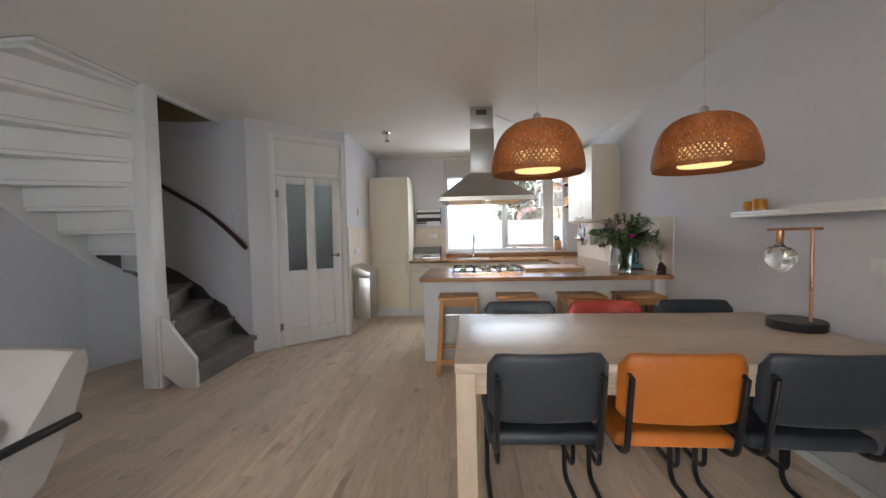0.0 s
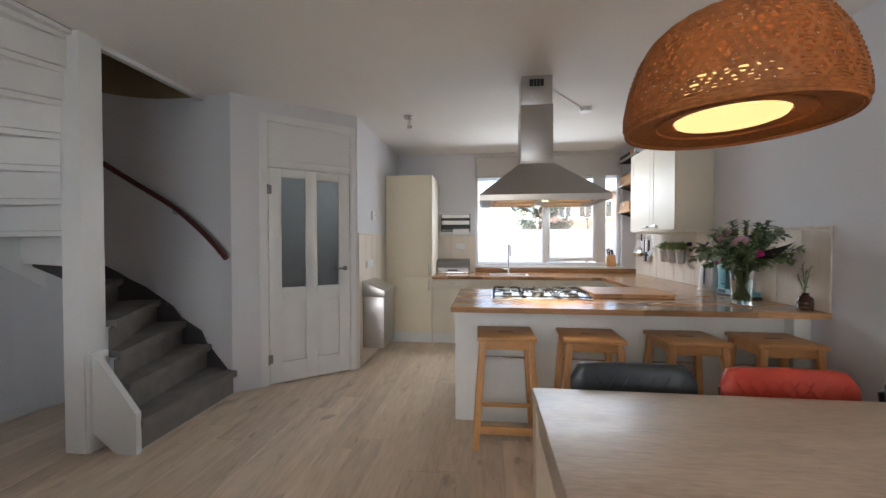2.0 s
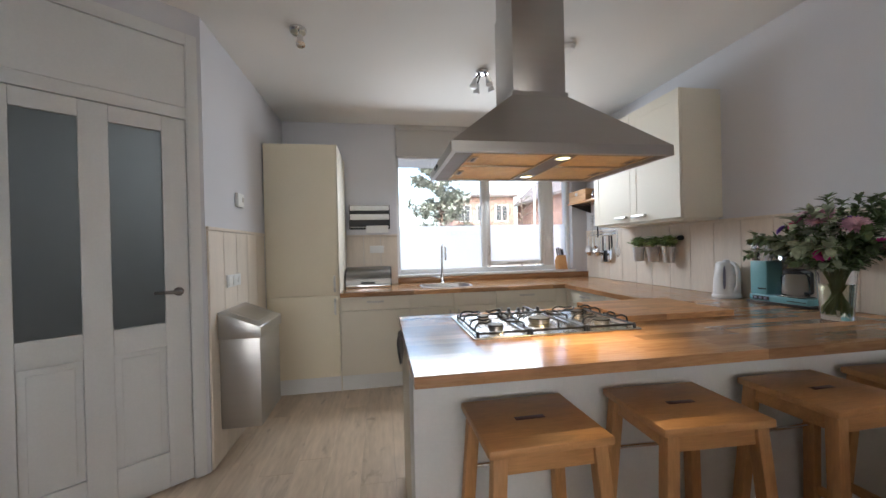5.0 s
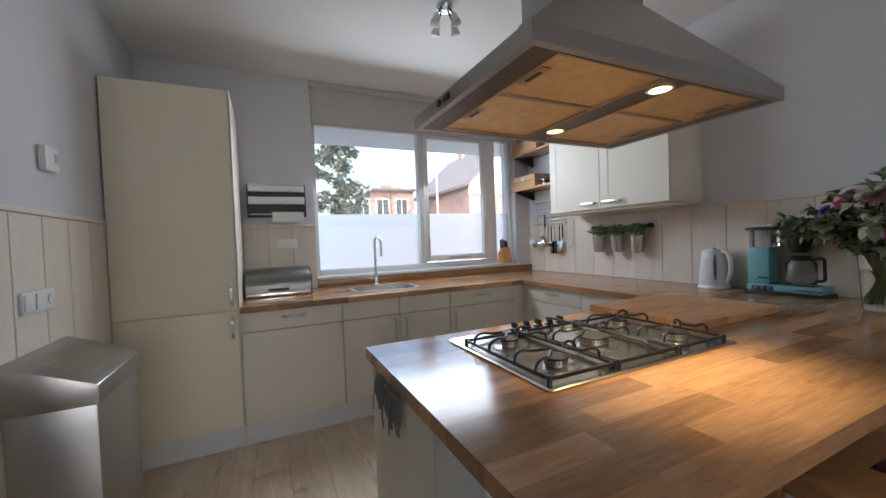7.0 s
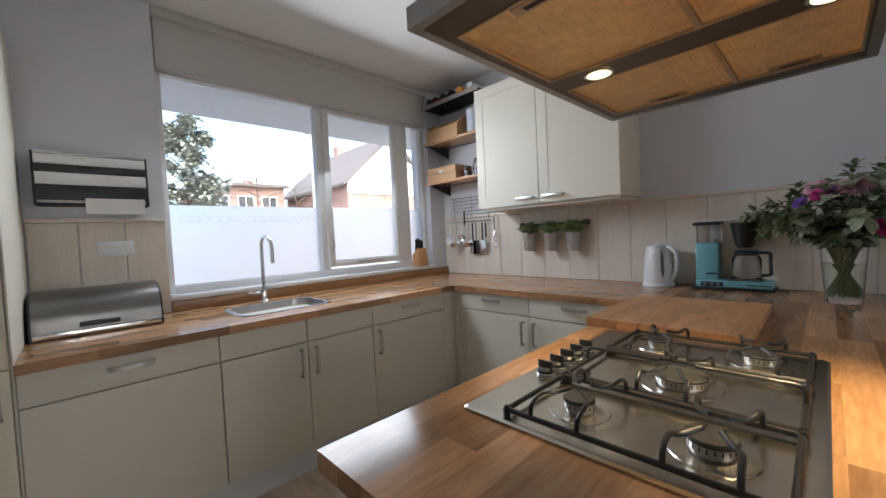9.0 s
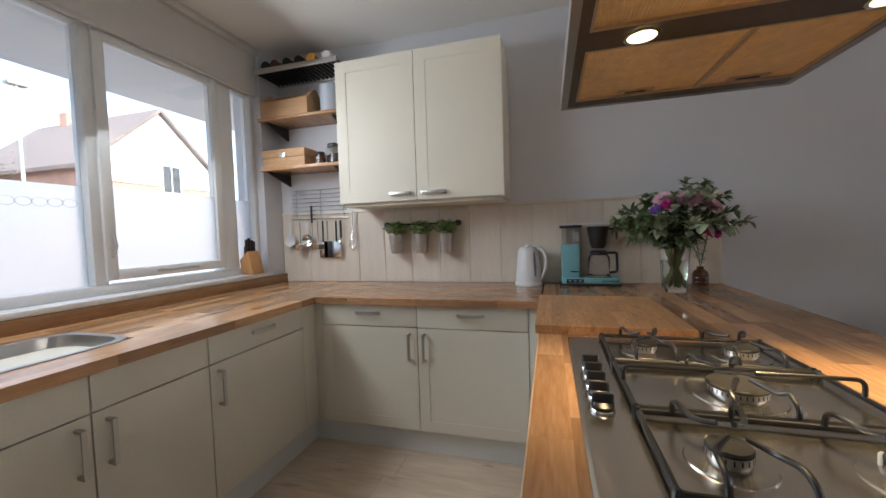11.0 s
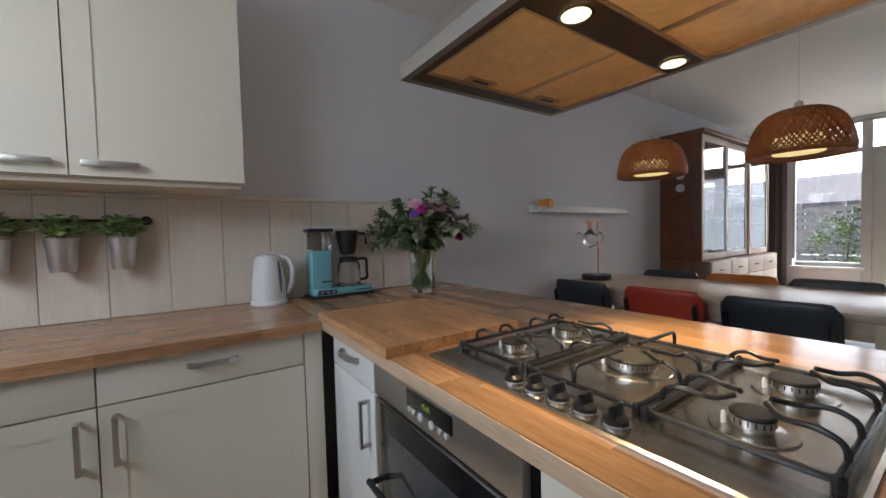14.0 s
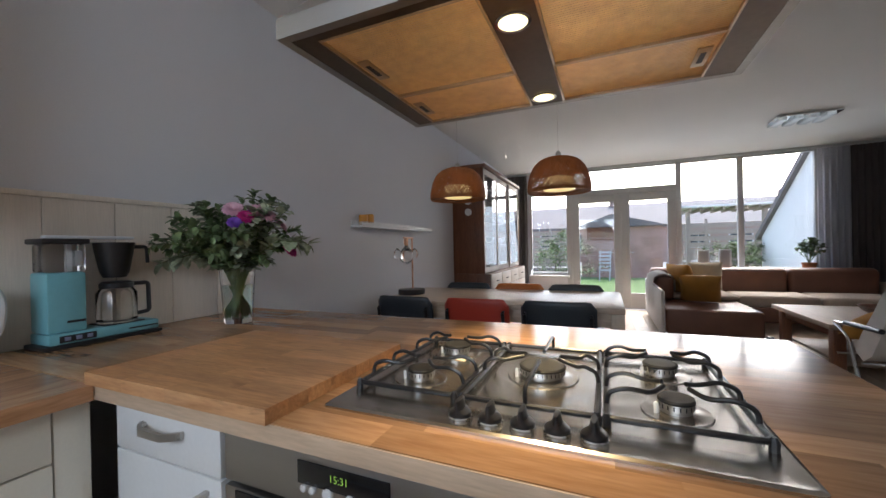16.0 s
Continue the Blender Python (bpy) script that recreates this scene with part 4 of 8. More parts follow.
wv = mn.new("ShaderNodeTexWave")
wv.inputs["Scale"].default_value, wv.inputs["Distortion"].default_value = 42.0, 0.6
wv.bands_direction = "Y"
ml.new(tc_.outputs["Object"], wv.inputs["Vector"])
vo = mn.new("ShaderNodeTexVoronoi")
vo.inputs["Scale"].default_value = 220.0
ml.new(tc_.outputs["Object"], vo.inputs["Vector"])
ad = mn.new("ShaderNodeMath")
ml.new(wv.outputs["Fac"], ad.inputs[0])
ml.new(vo.outputs["Distance"], ad.inputs[1])
bpn = mn.new("ShaderNodeBump")
bpn.inputs["Strength"].default_value, bpn.inputs["Distance"].default_value = 0.7, 0.002
ml.new(ad.outputs[0], bpn.inputs["Height"])
ml.new(bpn.outputs["Normal"], mn["Principled BSDF"].inputs["Normal"])
FYM = 4.205
FA, FB = 3.966, 4.538
BLOCKS = ((0.277, 0.637), (0.727, 1.078))
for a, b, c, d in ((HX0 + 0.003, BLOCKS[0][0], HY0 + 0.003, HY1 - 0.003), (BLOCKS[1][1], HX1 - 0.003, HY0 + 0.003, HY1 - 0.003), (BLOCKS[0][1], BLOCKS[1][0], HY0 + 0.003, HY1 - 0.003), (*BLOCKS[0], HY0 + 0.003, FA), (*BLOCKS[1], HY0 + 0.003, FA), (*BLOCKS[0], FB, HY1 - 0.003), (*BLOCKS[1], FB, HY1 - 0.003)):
    part("flange_strip", boxes((a, b, c, d, HZ + 0.001, HZ + 0.0175)), M_HOOD_SHADED, hd)
for x0, x1 in BLOCKS:
    for y0, y1 in ((FA, FYM), (FYM, FB)):
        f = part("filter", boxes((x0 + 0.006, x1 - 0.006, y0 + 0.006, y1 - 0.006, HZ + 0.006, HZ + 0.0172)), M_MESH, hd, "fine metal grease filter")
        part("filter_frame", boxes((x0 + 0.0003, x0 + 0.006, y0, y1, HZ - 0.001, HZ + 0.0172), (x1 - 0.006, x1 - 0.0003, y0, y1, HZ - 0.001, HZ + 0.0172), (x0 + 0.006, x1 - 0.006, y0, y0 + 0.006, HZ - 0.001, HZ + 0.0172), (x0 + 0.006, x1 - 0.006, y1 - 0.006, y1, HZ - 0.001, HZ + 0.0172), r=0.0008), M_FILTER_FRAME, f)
        ex = x0 + 0.014 if x0 < 0.5 else x1 - 0.044
        ym = (y0 + y1) / 2
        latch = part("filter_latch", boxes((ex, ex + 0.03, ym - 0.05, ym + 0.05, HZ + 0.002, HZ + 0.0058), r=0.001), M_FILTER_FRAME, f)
        part("latch_slot", boxes((ex + 0.009, ex + 0.021, ym - 0.028, ym + 0.028, HZ + 0.0012, HZ + 0.0019)), M_BLACK, latch)
for y in (4.02, 4.43):
    bm = bmesh.new()
    lathe(bm, [(0.036, 0.0005), (0.036, -0.0025), (0.029, -0.003), (0.029, 0.0005)], (0.686, y, HZ), 28, caps=False)
    b = part("lamp_ring", bm, M_CHROME, hd)
    bm = bmesh.new()
    lathe(bm, [(0.002, -0.0022), (0.029, -0.0018), (0.029, 0.0005), (0.002, 0.0006)], (0.686, y, HZ), 28)
    g = part("bulb", bm, M_BULB, b, "lit warm spot")
    g.visible_shadow = False
part("control_slider", boxes((0.187 - 0.006, 0.187, 4.30, 4.34, HZ + 0.012, HZ + 0.03), (0.187 - 0.006, 0.187, 4.36, 4.38, HZ + 0.012, HZ + 0.03), r=0.002), M_BLACK, hd)

# ---- hob ----
hb = thing("gas_hob", (0.668, 4.30, TOP), "five-burner stainless gas hob with black pan supports", "hob")
bm = bmesh.new()
loft(bm, [rrect(0.281, 1.055, 4.028, 4.575, 0.012, TOP + 0.0005), rrect(0.281, 1.055, 4.028, 4.575, 0.012, TOP + 0.005), rrect(0.287, 1.049, 4.034, 4.569, 0.012, TOP + 0.008), rrect(0.305, 1.031, 4.052, 4.551, 0.012, TOP + 0.006)])
part("plate", bm, M_STEEL_H, hb, angle=20)
BURN = [(0.414, 4.160, 0.036), (0.414, 4.378, 0.030), (0.668, 4.264, 0.053), (0.927, 4.150, 0.038), (0.930, 4.378, 0.032)]
M_BURN = mat("burner_alloy", (0.62, 0.60, 0.57), 0.30, 1.0, var=0.05, bump=0.03)
HT = TOP + 0.006
for x, y, r in BURN:
    bm = bmesh.new()
    lathe(bm, [(r + 0.028, 0.0), (r + 0.026, 0.0025), (r + 0.012, 0.0015), (r + 0.004, 0.004), (0.004, 0.004)], (x, y, HT), 36)
    b = part("burner", bm, M_STEEL_H, hb, "polished steel burner dish")
    bm = bmesh.new()
    lathe(bm, [(r * 0.86, 0.004), (r * 0.86, 0.010), (r * 0.98, 0.011), (r * 0.98, 0.0215), (0.004, 0.0215)], (x, y, HT), 36)
    ring = part("burner_ring", bm, M_BURN, b, "slotted alloy burner ring")
    n = round(r * 620)
    bm = bmesh.new()
    for k in range(n):
        a = 2 * math.pi * k / n
        c, d = Vector((math.cos(a), math.sin(a), 0)), Vector((-math.sin(a), math.cos(a), 0)) * 0.0011
        p = Vector((x, y, HT)) + c * (r * 0.98 + 0.0004)
        loft(bm, [[p + d + Vector((0, 0, z)), p - d + Vector((0, 0, z)), p - d - c * 0.003 + Vector((0, 0, z)), p + d - c * 0.003 + Vector((0, 0, z))] for z in (0.0125, 0.0205)])
    tagged(part("gas_slots", bm, M_BLACK, ring), kind="stuff")
    bm = bmesh.new()
    lathe(bm, [(r * 0.9, 0.0216), (r * 1.0, 0.0225), (r * 1.01, 0.0265), (r * 0.95, 0.0295), (0.004, 0.0305)], (x, y, HT), 36)
    part("burner_cap", bm, M_CAP, b, "black enamel burner cap")
    bm = bmesh.new()
    lathe(bm, [(0.004, 0.0), (0.004, 0.018), (0.002, 0.022)], (x + r * 0.95 + 0.005, y + r * 0.5, HT), 8)
    part("igniter", bm, M_FRAME, b)


def grate(x0, x1, y0, y1, centres):
    bm = bmesh.new()
    fingers = []
    z, zt = HT + 0.014, HT + 0.050
    tube(bm, rounded([((x0 + x1) / 2, y0, z), (x1, y0, z), (x1, y1, z), (x0, y1, z), (x0, y0, z), ((x0 + x1) / 2, y0, z)], 0.014), 0.0055, 8)
    for cx, cy, r in centres:
        for sx in (-1, 1):
            ex = x1 if sx > 0 else x0
            for dy in (-0.045, 0.045):
                yy = cy + dy
                fingers.append(rounded([(ex, yy, z), (ex - sx * 0.002, yy, zt - 0.012), (ex - sx * 0.03, yy, zt), (cx + sx * r * 1.6, yy - dy * 0.2, zt - 0.008), (cx + sx * r * 0.75, cy + dy * 0.25, zt)], 0.016))
    if len(centres) == 1:
        cx, cy, r = centres[0]
        for sy in (-1, 1):
            ey = y1 if sy > 0 else y0
            fingers.append(rounded([(cx, ey, z), (cx, ey, zt), (cx, cy + sy * r * 0.7, zt)], 0.016))
    for x in (x0, x1):
        for y in (y0, y1):
            lathe(bm, [(0.007, -0.016), (0.008, 0.0), (0.004, 0.008)], (x, y, z), 8)
    ps = part("pan_support", bm, M_IRON, hb, "black cast pan support")
    for pts in fingers:
        bm = bmesh.new()
        tube(bm, pts, 0.0045, 8)
        part("finger", bm, M_IRON, ps)
    return ps


grate(0.305, 0.530, 4.06, 4.475, [(0.415, 4.155, 0.036), (0.415, 4.375, 0.026)])
grate(0.545, 0.795, 4.06, 4.475, [(0.668, 4.27, 0.052)])
grate(0.810, 1.035, 4.06, 4.475, [(0.925, 4.155, 0.036), (0.925, 4.375, 0.026)])
for i in range(5):
    x = 0.548 + 0.0568 * i
    y = 4.532
    bm = bmesh.new()
    lathe(bm, [(0.0225, 0.0), (0.023, 0.004), (0.0215, 0.006), (0.003, 0.006)], (x, y, HT), 20)
    k = part("knob", bm, M_CHROME, hb, "chrome knob with black grip")
    bm = bmesh.new()
    loft(bm, [[(x + a * math.cos(math.tau * q / 24), y + b * math.sin(math.tau * q / 24), HT + z) for q in range(24)] for a, b, z in ((0.020, 0.020, 0.0062), (0.021, 0.021, 0.009), (0.020, 0.021, 0.012), (0.0085, 0.0205, 0.018), (0.0055, 0.020, 0.032), (0.004, 0.018, 0.0345))])
    part("grip", bm, M_IRON, k)

# cutting board
cb = thing("cutting_board", (1.38, 4.42, TOP), "large thick maple chopping board lying on the worktop", "cutting board")
rng = random.Random(17)
for i in range(9):
    w = (4.678 - 4.19) / 9
    a = 1.096
    while a < 1.70 - 1e-6:
        e = a + rng.uniform(0.12, 0.30)
        e = 1.70 if e > 1.62 else e
        part("strip", boxes((a, e, 4.19 + i * w, 4.19 + (i + 1) * w, TOP + 0.0005, TOP + 0.030)), M_BOARD, cb)
        a = e

# ---- bar stools ----


def bar_stool(at, turn=0.0):
    ob = thing("bar_stool", (0, 0, 0), "birch bar stool with square seat and steel footrest", "stool", "stools at the bar")
    bm = boxes((-0.190, 0.190, -0.170, 0.170, 0.695, 0.722), r=0.007)
    seat = part("seat", bm, M_STOOL_X, ob)
    part("grip_slot", boxes((-0.05, 0.05, -0.012, 0.012, 0.7205, 0.7228), r=0.001), M_RAIL, seat)
    part("apron", boxes((-0.15, 0.15, -0.148, -0.130, 0.638, 0.694), (-0.15, 0.15, 0.130, 0.148, 0.638, 0.694), (-0.158, -0.140, -0.129, 0.129, 0.638, 0.694), (0.140, 0.158, -0.129, 0.129, 0.638, 0.694), r=0.002), M_STOOL_X, ob)
    for sx in (-1, 1):
        for sy in (-1, 1):
            bm = bmesh.new()
            a, b = Vector((sx * 0.152, sy * 0.138, 0.694)), Vector((sx * 0.200, sy * 0.178, 0.0))
            w = 0.021
            loft(bm, [[(c.x + dx * w, c.y + dy * w, c.z) for dx, dy in ((-1, -1), (1, -1), (1, 1), (-1, 1))] for c in (b, a)])
            bmesh.ops.bevel(bm, geom=list(bm.edges), offset=0.004, segments=2, profile=0.5, affect="EDGES")
            part("leg", bm, M_STOOL, ob)
    for sx in (-1, 1):
        part("stretcher", boxes((sx * 0.192 - 0.011, sx * 0.192 + 0.011, -0.15, 0.15, 0.20, 0.235), r=0.002), M_STOOL_X, ob)
    part("stretcher", boxes((-0.18, 0.18, -0.011, 0.011, 0.205, 0.23), r=0.002), M_STOOL_X, ob)
    part("stretcher", boxes((-0.178, 0.178, -0.182, -0.160, 0.10, 0.15), r=0.002), M_STOOL_X, ob)
    for a in ((0.165, 0.149, 0.50),):
        bm = bmesh.new()
        tube(bm, [(-a[0], a[1], a[2]), a], 0.008, 10)
        part("foot_bar", bm, M_CHROME, ob, "chrome cross bar")
    ob.matrix_basis = pose(*at, 0, 0, turn)
    return ob


st = bar_stool((0.372, 3.675, 0), 1)
for x, y, r in ((0.923, 3.675, -2), (1.522, 3.675, 2), (2.045, 3.675, -1)):
    copy_thing(st, pose(x, y, 0, 0, 0, r))

# ---- dining table and chairs ----
tb = thing("dining_table", (1.33, 2.05, 0), "large whitewashed oak dining table with block legs", "table")
TX0, TX1, TY0, TY1, TZ = 0.412, 2.275, 1.585, 2.515, 0.79
bm = bmesh.new()
part("tabletop", boxes((TX0, TX1, TY0, TY1, TZ - 0.04, TZ), r=0.005), M_TABLE, tb)
part("apron", boxes((TX0 + 0.085, TX1 - 0.085, TY0 + 0.012, TY0 + 0.034, TZ - 0.13, TZ - 0.041), (TX0 + 0.085, TX1 - 0.085, TY1 - 0.034, TY1 - 0.012, TZ - 0.13, TZ - 0.041), (TX0 + 0.012, TX0 + 0.034, TY0 + 0.085, TY1 - 0.085, TZ - 0.13, TZ - 0.041), (TX1 - 0.034, TX1 - 0.012, TY0 + 0.085, TY1 - 0.085, TZ - 0.13, TZ - 0.041), r=0.002), M_TABLE, tb)
M_TLEG = mat("whitewashed_leg_wood", (0.52, 0.42, 0.31), 0.45, var=0.07, scale=2, fine=18, bump=0.05, stretch=(9, 9, 1))
for x in (TX0 + 0.003, TX1 - 0.085):
    for y in (TY0 + 0.003, TY1 - 0.085):
        part("leg", boxes((x, x + 0.082, y, y + 0.082, 0, TZ - 0.041), r=0.004), M_TLEG, tb)


def cushion(bm, x0, x1, y0, y1, z0, z1, r):
    box(bm, x0, x1, y0, y1, z0, z1, r=r, seg=4)


def dining_chair(color, label):
    ob = thing("dining_chair", (0, 0, 0), label, "chair", "chairs round the table")
    bm = bmesh.new()
    cushion(bm, -0.235, 0.235, -0.215, 0.235, 0.425, 0.49, 0.028)
    part("seat", bm, color, ob)
    # backrest, bowed and softly rounded
    bm = bmesh.new()
    rings = []
    for i in range(15):
        f = i / 14
        x = -0.238 + 0.476 * f
        e = abs(2 * f - 1)
        inset = 0.05 * max(0, (e - 0.80) / 0.20) ** 2
        t = 0.026 * (1 - 0.75 * max(0, (e - 0.86) / 0.14) ** 2)
        yb = -0.262 + 0.03 * e * e
        z0, z1 = 0.555 + inset, 0.845 - inset
        ring = []
        for a in range(20):
            ang = 2 * math.pi * a / 20
            sc, cc = math.sin(ang), math.cos(ang)
            zz = (z0 + z1) / 2 + (z1 - z0) / 2 * math.copysign(abs(sc) ** 0.45, sc)
            yy = yb + t * math.copysign(abs(cc) ** 0.6, cc) - (zz - 0.55) * 0.14
            ring.append((x, yy, zz))
        rings.append(ring)
    loft(bm, rings)
    back = part("backrest", bm, color, ob, angle=60)
    # quilting on the front of the backrest
    bm = bmesh.new()
    for k in range(9):
        for s in (-1, 1):
            x0 = -0.2 + 0.05 * k
            pts = []
            for q in range(6):
                x = x0 + s * 0.028 * q
                if abs(x) < 0.205:
                    z = 0.59 + 0.042 * q
                    pts.append((x, -0.2345 + 0.03 * (x / 0.238) ** 2 - (z - 0.55) * 0.14, z))
            if len(pts) > 2:
                tube(bm, pts, 0.0022, 4)
    tagged(part("quilting", bm, color, back), kind="stuff")
    for s in (-1, 1):
        x = s * 0.205
        bm = bmesh.new()
        tube(bm, rounded([(x, -0.315, 0.755), (x, -0.262, 0.44), (x, -0.20, 0.412), (x, 0.20, 0.412), (x, 0.235, 0.38), (x, 0.235, 0.05), (x, 0.20, 0.014), (x, -0.235, 0.014)], 0.05), 0.0125, 10)
        part("side_frame", bm, M_IRON, ob, "black tubular steel frame")
        bm = bmesh.new()
        tube(bm, [(x, -0.312, 0.757), (x, -0.270, 0.765)], 0.009, 8)
        part("back_bolt", bm, M_IRON, ob)
    bm = bmesh.new()
    tube(bm, [(-0.205, -0.235, 0.014), (0.205, -0.235, 0.014)], 0.0125, 10)
    part("floor_bar", bm, M_IRON, ob)
    bm = bmesh.new()
    tube(bm, [(-0.205, 0.10, 0.412), (0.205, 0.10, 0.412)], 0.010, 10)
    part("seat_bar", bm, M_IRON, ob)
    return ob


LBL = "leather dining chair on a black tubular frame"
c1 = dining_chair(M_LEATHER, "grey-blue " + LBL)
co = dining_chair(M_ORANGE, "orange " + LBL)
cr = dining_chair(M_RED, "red " + LBL)
for ob, x, y, r in ((co, 1.295, 1.84, -1), (cr, 1.375, 2.375, 180)):
    ob.matrix_basis = pose(x, y, 0, 0, 0, r)
c1.matrix_basis = pose(0.77, 1.84, 0, 0, 0, 2)
for x, y, r in ((1.825, 1.83, -3), (0.82, 2.375, 181), (1.94, 2.38, 178)):
    copy_thing(c1, pose(x, y, 0, 0, 0, r))

# ---- rattan pendant lamps ----


def pendant():
    ob = thing("pendant_lamp", (0, 0, 0), "woven rattan dome pendant lamp, lit, hung from a thin cord", "lamp", "pendant lamps over the table")
    prof = [(0.045, 0.292), (0.10, 0.285), (0.15, 0.264), (0.192, 0.226), (0.220, 0.175), (0.238, 0.115), (0.248, 0.06), (0.250, 0.022), (0.244, 0.003)]
    pp = smooth_path([(r, 0, z) for r, z in prof], 4)

    def at(u, ang, off=0.0):
        i = min(int(u * (len(pp) - 1)), len(pp) - 2)
        p = pp[i].lerp(pp[i + 1], u * (len(pp) - 1) - i)
        return Vector(((p.x + off) * math.cos(ang), (p.x + off) * math.sin(ang), p.z))

    bm = bmesh.new()
    rng = random.Random(5)
    for s in (-1, 1):
        n = 64
        for k in range(n):
            a0 = 2 * math.pi * k / n + rng.uniform(-0.02, 0.02)
            rings = []
            for q in range(22):
                u = q / 21
                w = 0.0047 + 0.0008 * math.sin(k * 7)
                off = 0.0025 * math.sin(q * math.pi + (0 if s > 0 else math.pi)) * (1 if k % 2 else -1)
                p = at(u, a0 + s * 1.05 * u, off)
                p2 = at(min(u + 0.02, 1), a0 + s * 1.05 * min(u + 0.02, 1), off)
                p1 = at(max(u - 0.02, 0), a0 + s * 1.05 * max(u - 0.02, 0), off)
                way = (p2 - p1).normalized()
                nrm = Vector((p.x, p.y, max(p.z - 0.1, 0) * 1.2)).normalized()
                side = way.cross(nrm).normalized()
                rings.append([p + side * w - nrm * 0.0008, p + side * w + nrm * 0.0008, p - side * w + nrm * 0.0008, p - side * w - nrm * 0.0008])
            loft(bm, rings)
    for u in [0.04 + 0.0255 * i for i in range(38)]:
        tube(bm, [at(min(u + 0.006 * math.sin(9.0 * i + 40 * u), 0.99), 2 * math.pi * i / 48, 0.0022 * (-1) ** i) for i in range(49)], 0.0026, 4)
    tagged(part("shade", bm, M_RATTAN, ob, "open-weave orange-brown rattan shade", angle=60), kind="stuff")
    bm = bmesh.new()
    for r, z, t in ((0.244, 0.003, 0.006), (0.250, 0.020, 0.004), (0.17, 0.016, 0.005)):
        tube(bm, [(r * math.cos(2 * math.pi * i / 48), r * math.sin(2 * math.pi * i / 48), z) for i in range(49)], t, 6)
    part("rim", bm, M_RATTAN, ob)
    bm = bmesh.new()
    lathe(bm, [(0.244, 0.006), (0.16, 0.020), (0.128, 0.022)], n=40, caps=False)
    part("inner_rim", bm, M_RATTAN, ob)
    bm = bmesh.new()
    lathe(bm, [(0.003, 0.016), (0.120, 0.018), (0.125, 0.026), (0.118, 0.12), (0.06, 0.135), (0.004, 0.136)], n=40)
    d = part("diffuser", bm, M_DIFFUSER, ob, "glowing cream inner shade")
    d.visible_shadow = False
    bm = bmesh.new()
    lathe(bm, [(0.05, 0.288), (0.05, 0.296), (0.024, 0.302), (0.020, 0.335), (0.006, 0.345)], n=20)
    part("cap", bm, M_NICKEL, ob)
    bm = bmesh.new()
    tube(bm, [(0, 0, 0.34), (0, 0, (H - 1.620) / 0.93)], 0.0014, 6)
    part("cord", bm, M_NICKEL, ob)
    bm = bmesh.new()
    lathe(bm, [(0.03, (H - 1.621) / 0.93), (0.032, (H - 1.632) / 0.93), (0.01, (H - 1.637) / 0.93)], n=20)
    part("ceiling_rose", bm, M_FRAME, ob)
    return ob


pl = pendant()
for o in pl.children:
    o.data.transform(Matrix.Diagonal((0.95, 0.95, 0.93, 1)))
pl.matrix_basis = pose(0.848, 2.12, 1.620)
copy_thing(pl, pose(1.69, 2.12, 1.620, 0, 0, 40))

# ---- table lamp ----
M_COPPER = mat("copper", (0.62, 0.34, 0.22), 0.3, 1.0, var=0.05, bump=0.0)
lp = thing("table_lamp", (2.15, 2.12, TZ), "copper arm table lamp with bare globe bulb on a black base", "lamp")
LX, LY = 2.16, 2.13
bm = bmesh.new()
lathe(bm, [(0.12, 0.0), (0.122, 0.006), (0.122, 0.04), (0.118, 0.045), (0.003, 0.046)], (LX, LY, TZ), 36)
part("base", bm, M_BLACK, lp)
bm = bmesh.new()
tube(bm, [(LX + 0.02, LY - 0.06, TZ + 0.044), (LX + 0.02, LY - 0.06, 1.305)], 0.008, 12)
part("stem", bm, M_COPPER, lp)
bm = bmesh.new()
tube(bm, [(LX + 0.03, LY - 0.10, 1.302), (LX - 0.02, LY + 0.165, 1.302)], 0.008, 12)
part("arm", bm, M_COPPER, lp)
BX, BY = LX - 0.008, LY + 0.10
bm = bmesh.new()
lathe(bm, [(0.016, 0), (0.019, -0.01), (0.019, -0.055), (0.014, -0.065)], (BX, BY, 1.297), 18)
sk2 = part("socket", bm, M_COPPER, lp)
bm = bmesh.new()
lathe(bm, [(0.014, -0.06), (0.018, -0.075), (0.045, -0.105), (0.062, -0.15), (0.055, -0.195), (0.03, -0.222), (0.004, -0.23)], (BX, BY, 1.297), 28)
lathe(bm, [(0.004, -0.229), (0.029, -0.221), (0.054, -0.195), (0.061, -0.15), (0.044, -0.105), (0.017, -0.075), (0.013, -0.06)], (BX, BY, 1.297), 28)
part("globe_bulb", bm, M_GLASS, lp, "large clear globe bulb")
for k, dx in enumerate((-0.10, 0.105)):
    bm = bmesh.new()
    lathe(bm, [(0.004, 0.06), (0.012, 0.05), (0.03, 0.03), (0.034, 0.0), (0.026, -0.026), (0.004, -0.034)], (BX + dx * 0.3, BY + dx, 1.15), 20)
    part("side_bulb", bm, M_GLASS, lp, "small clear glass ball")

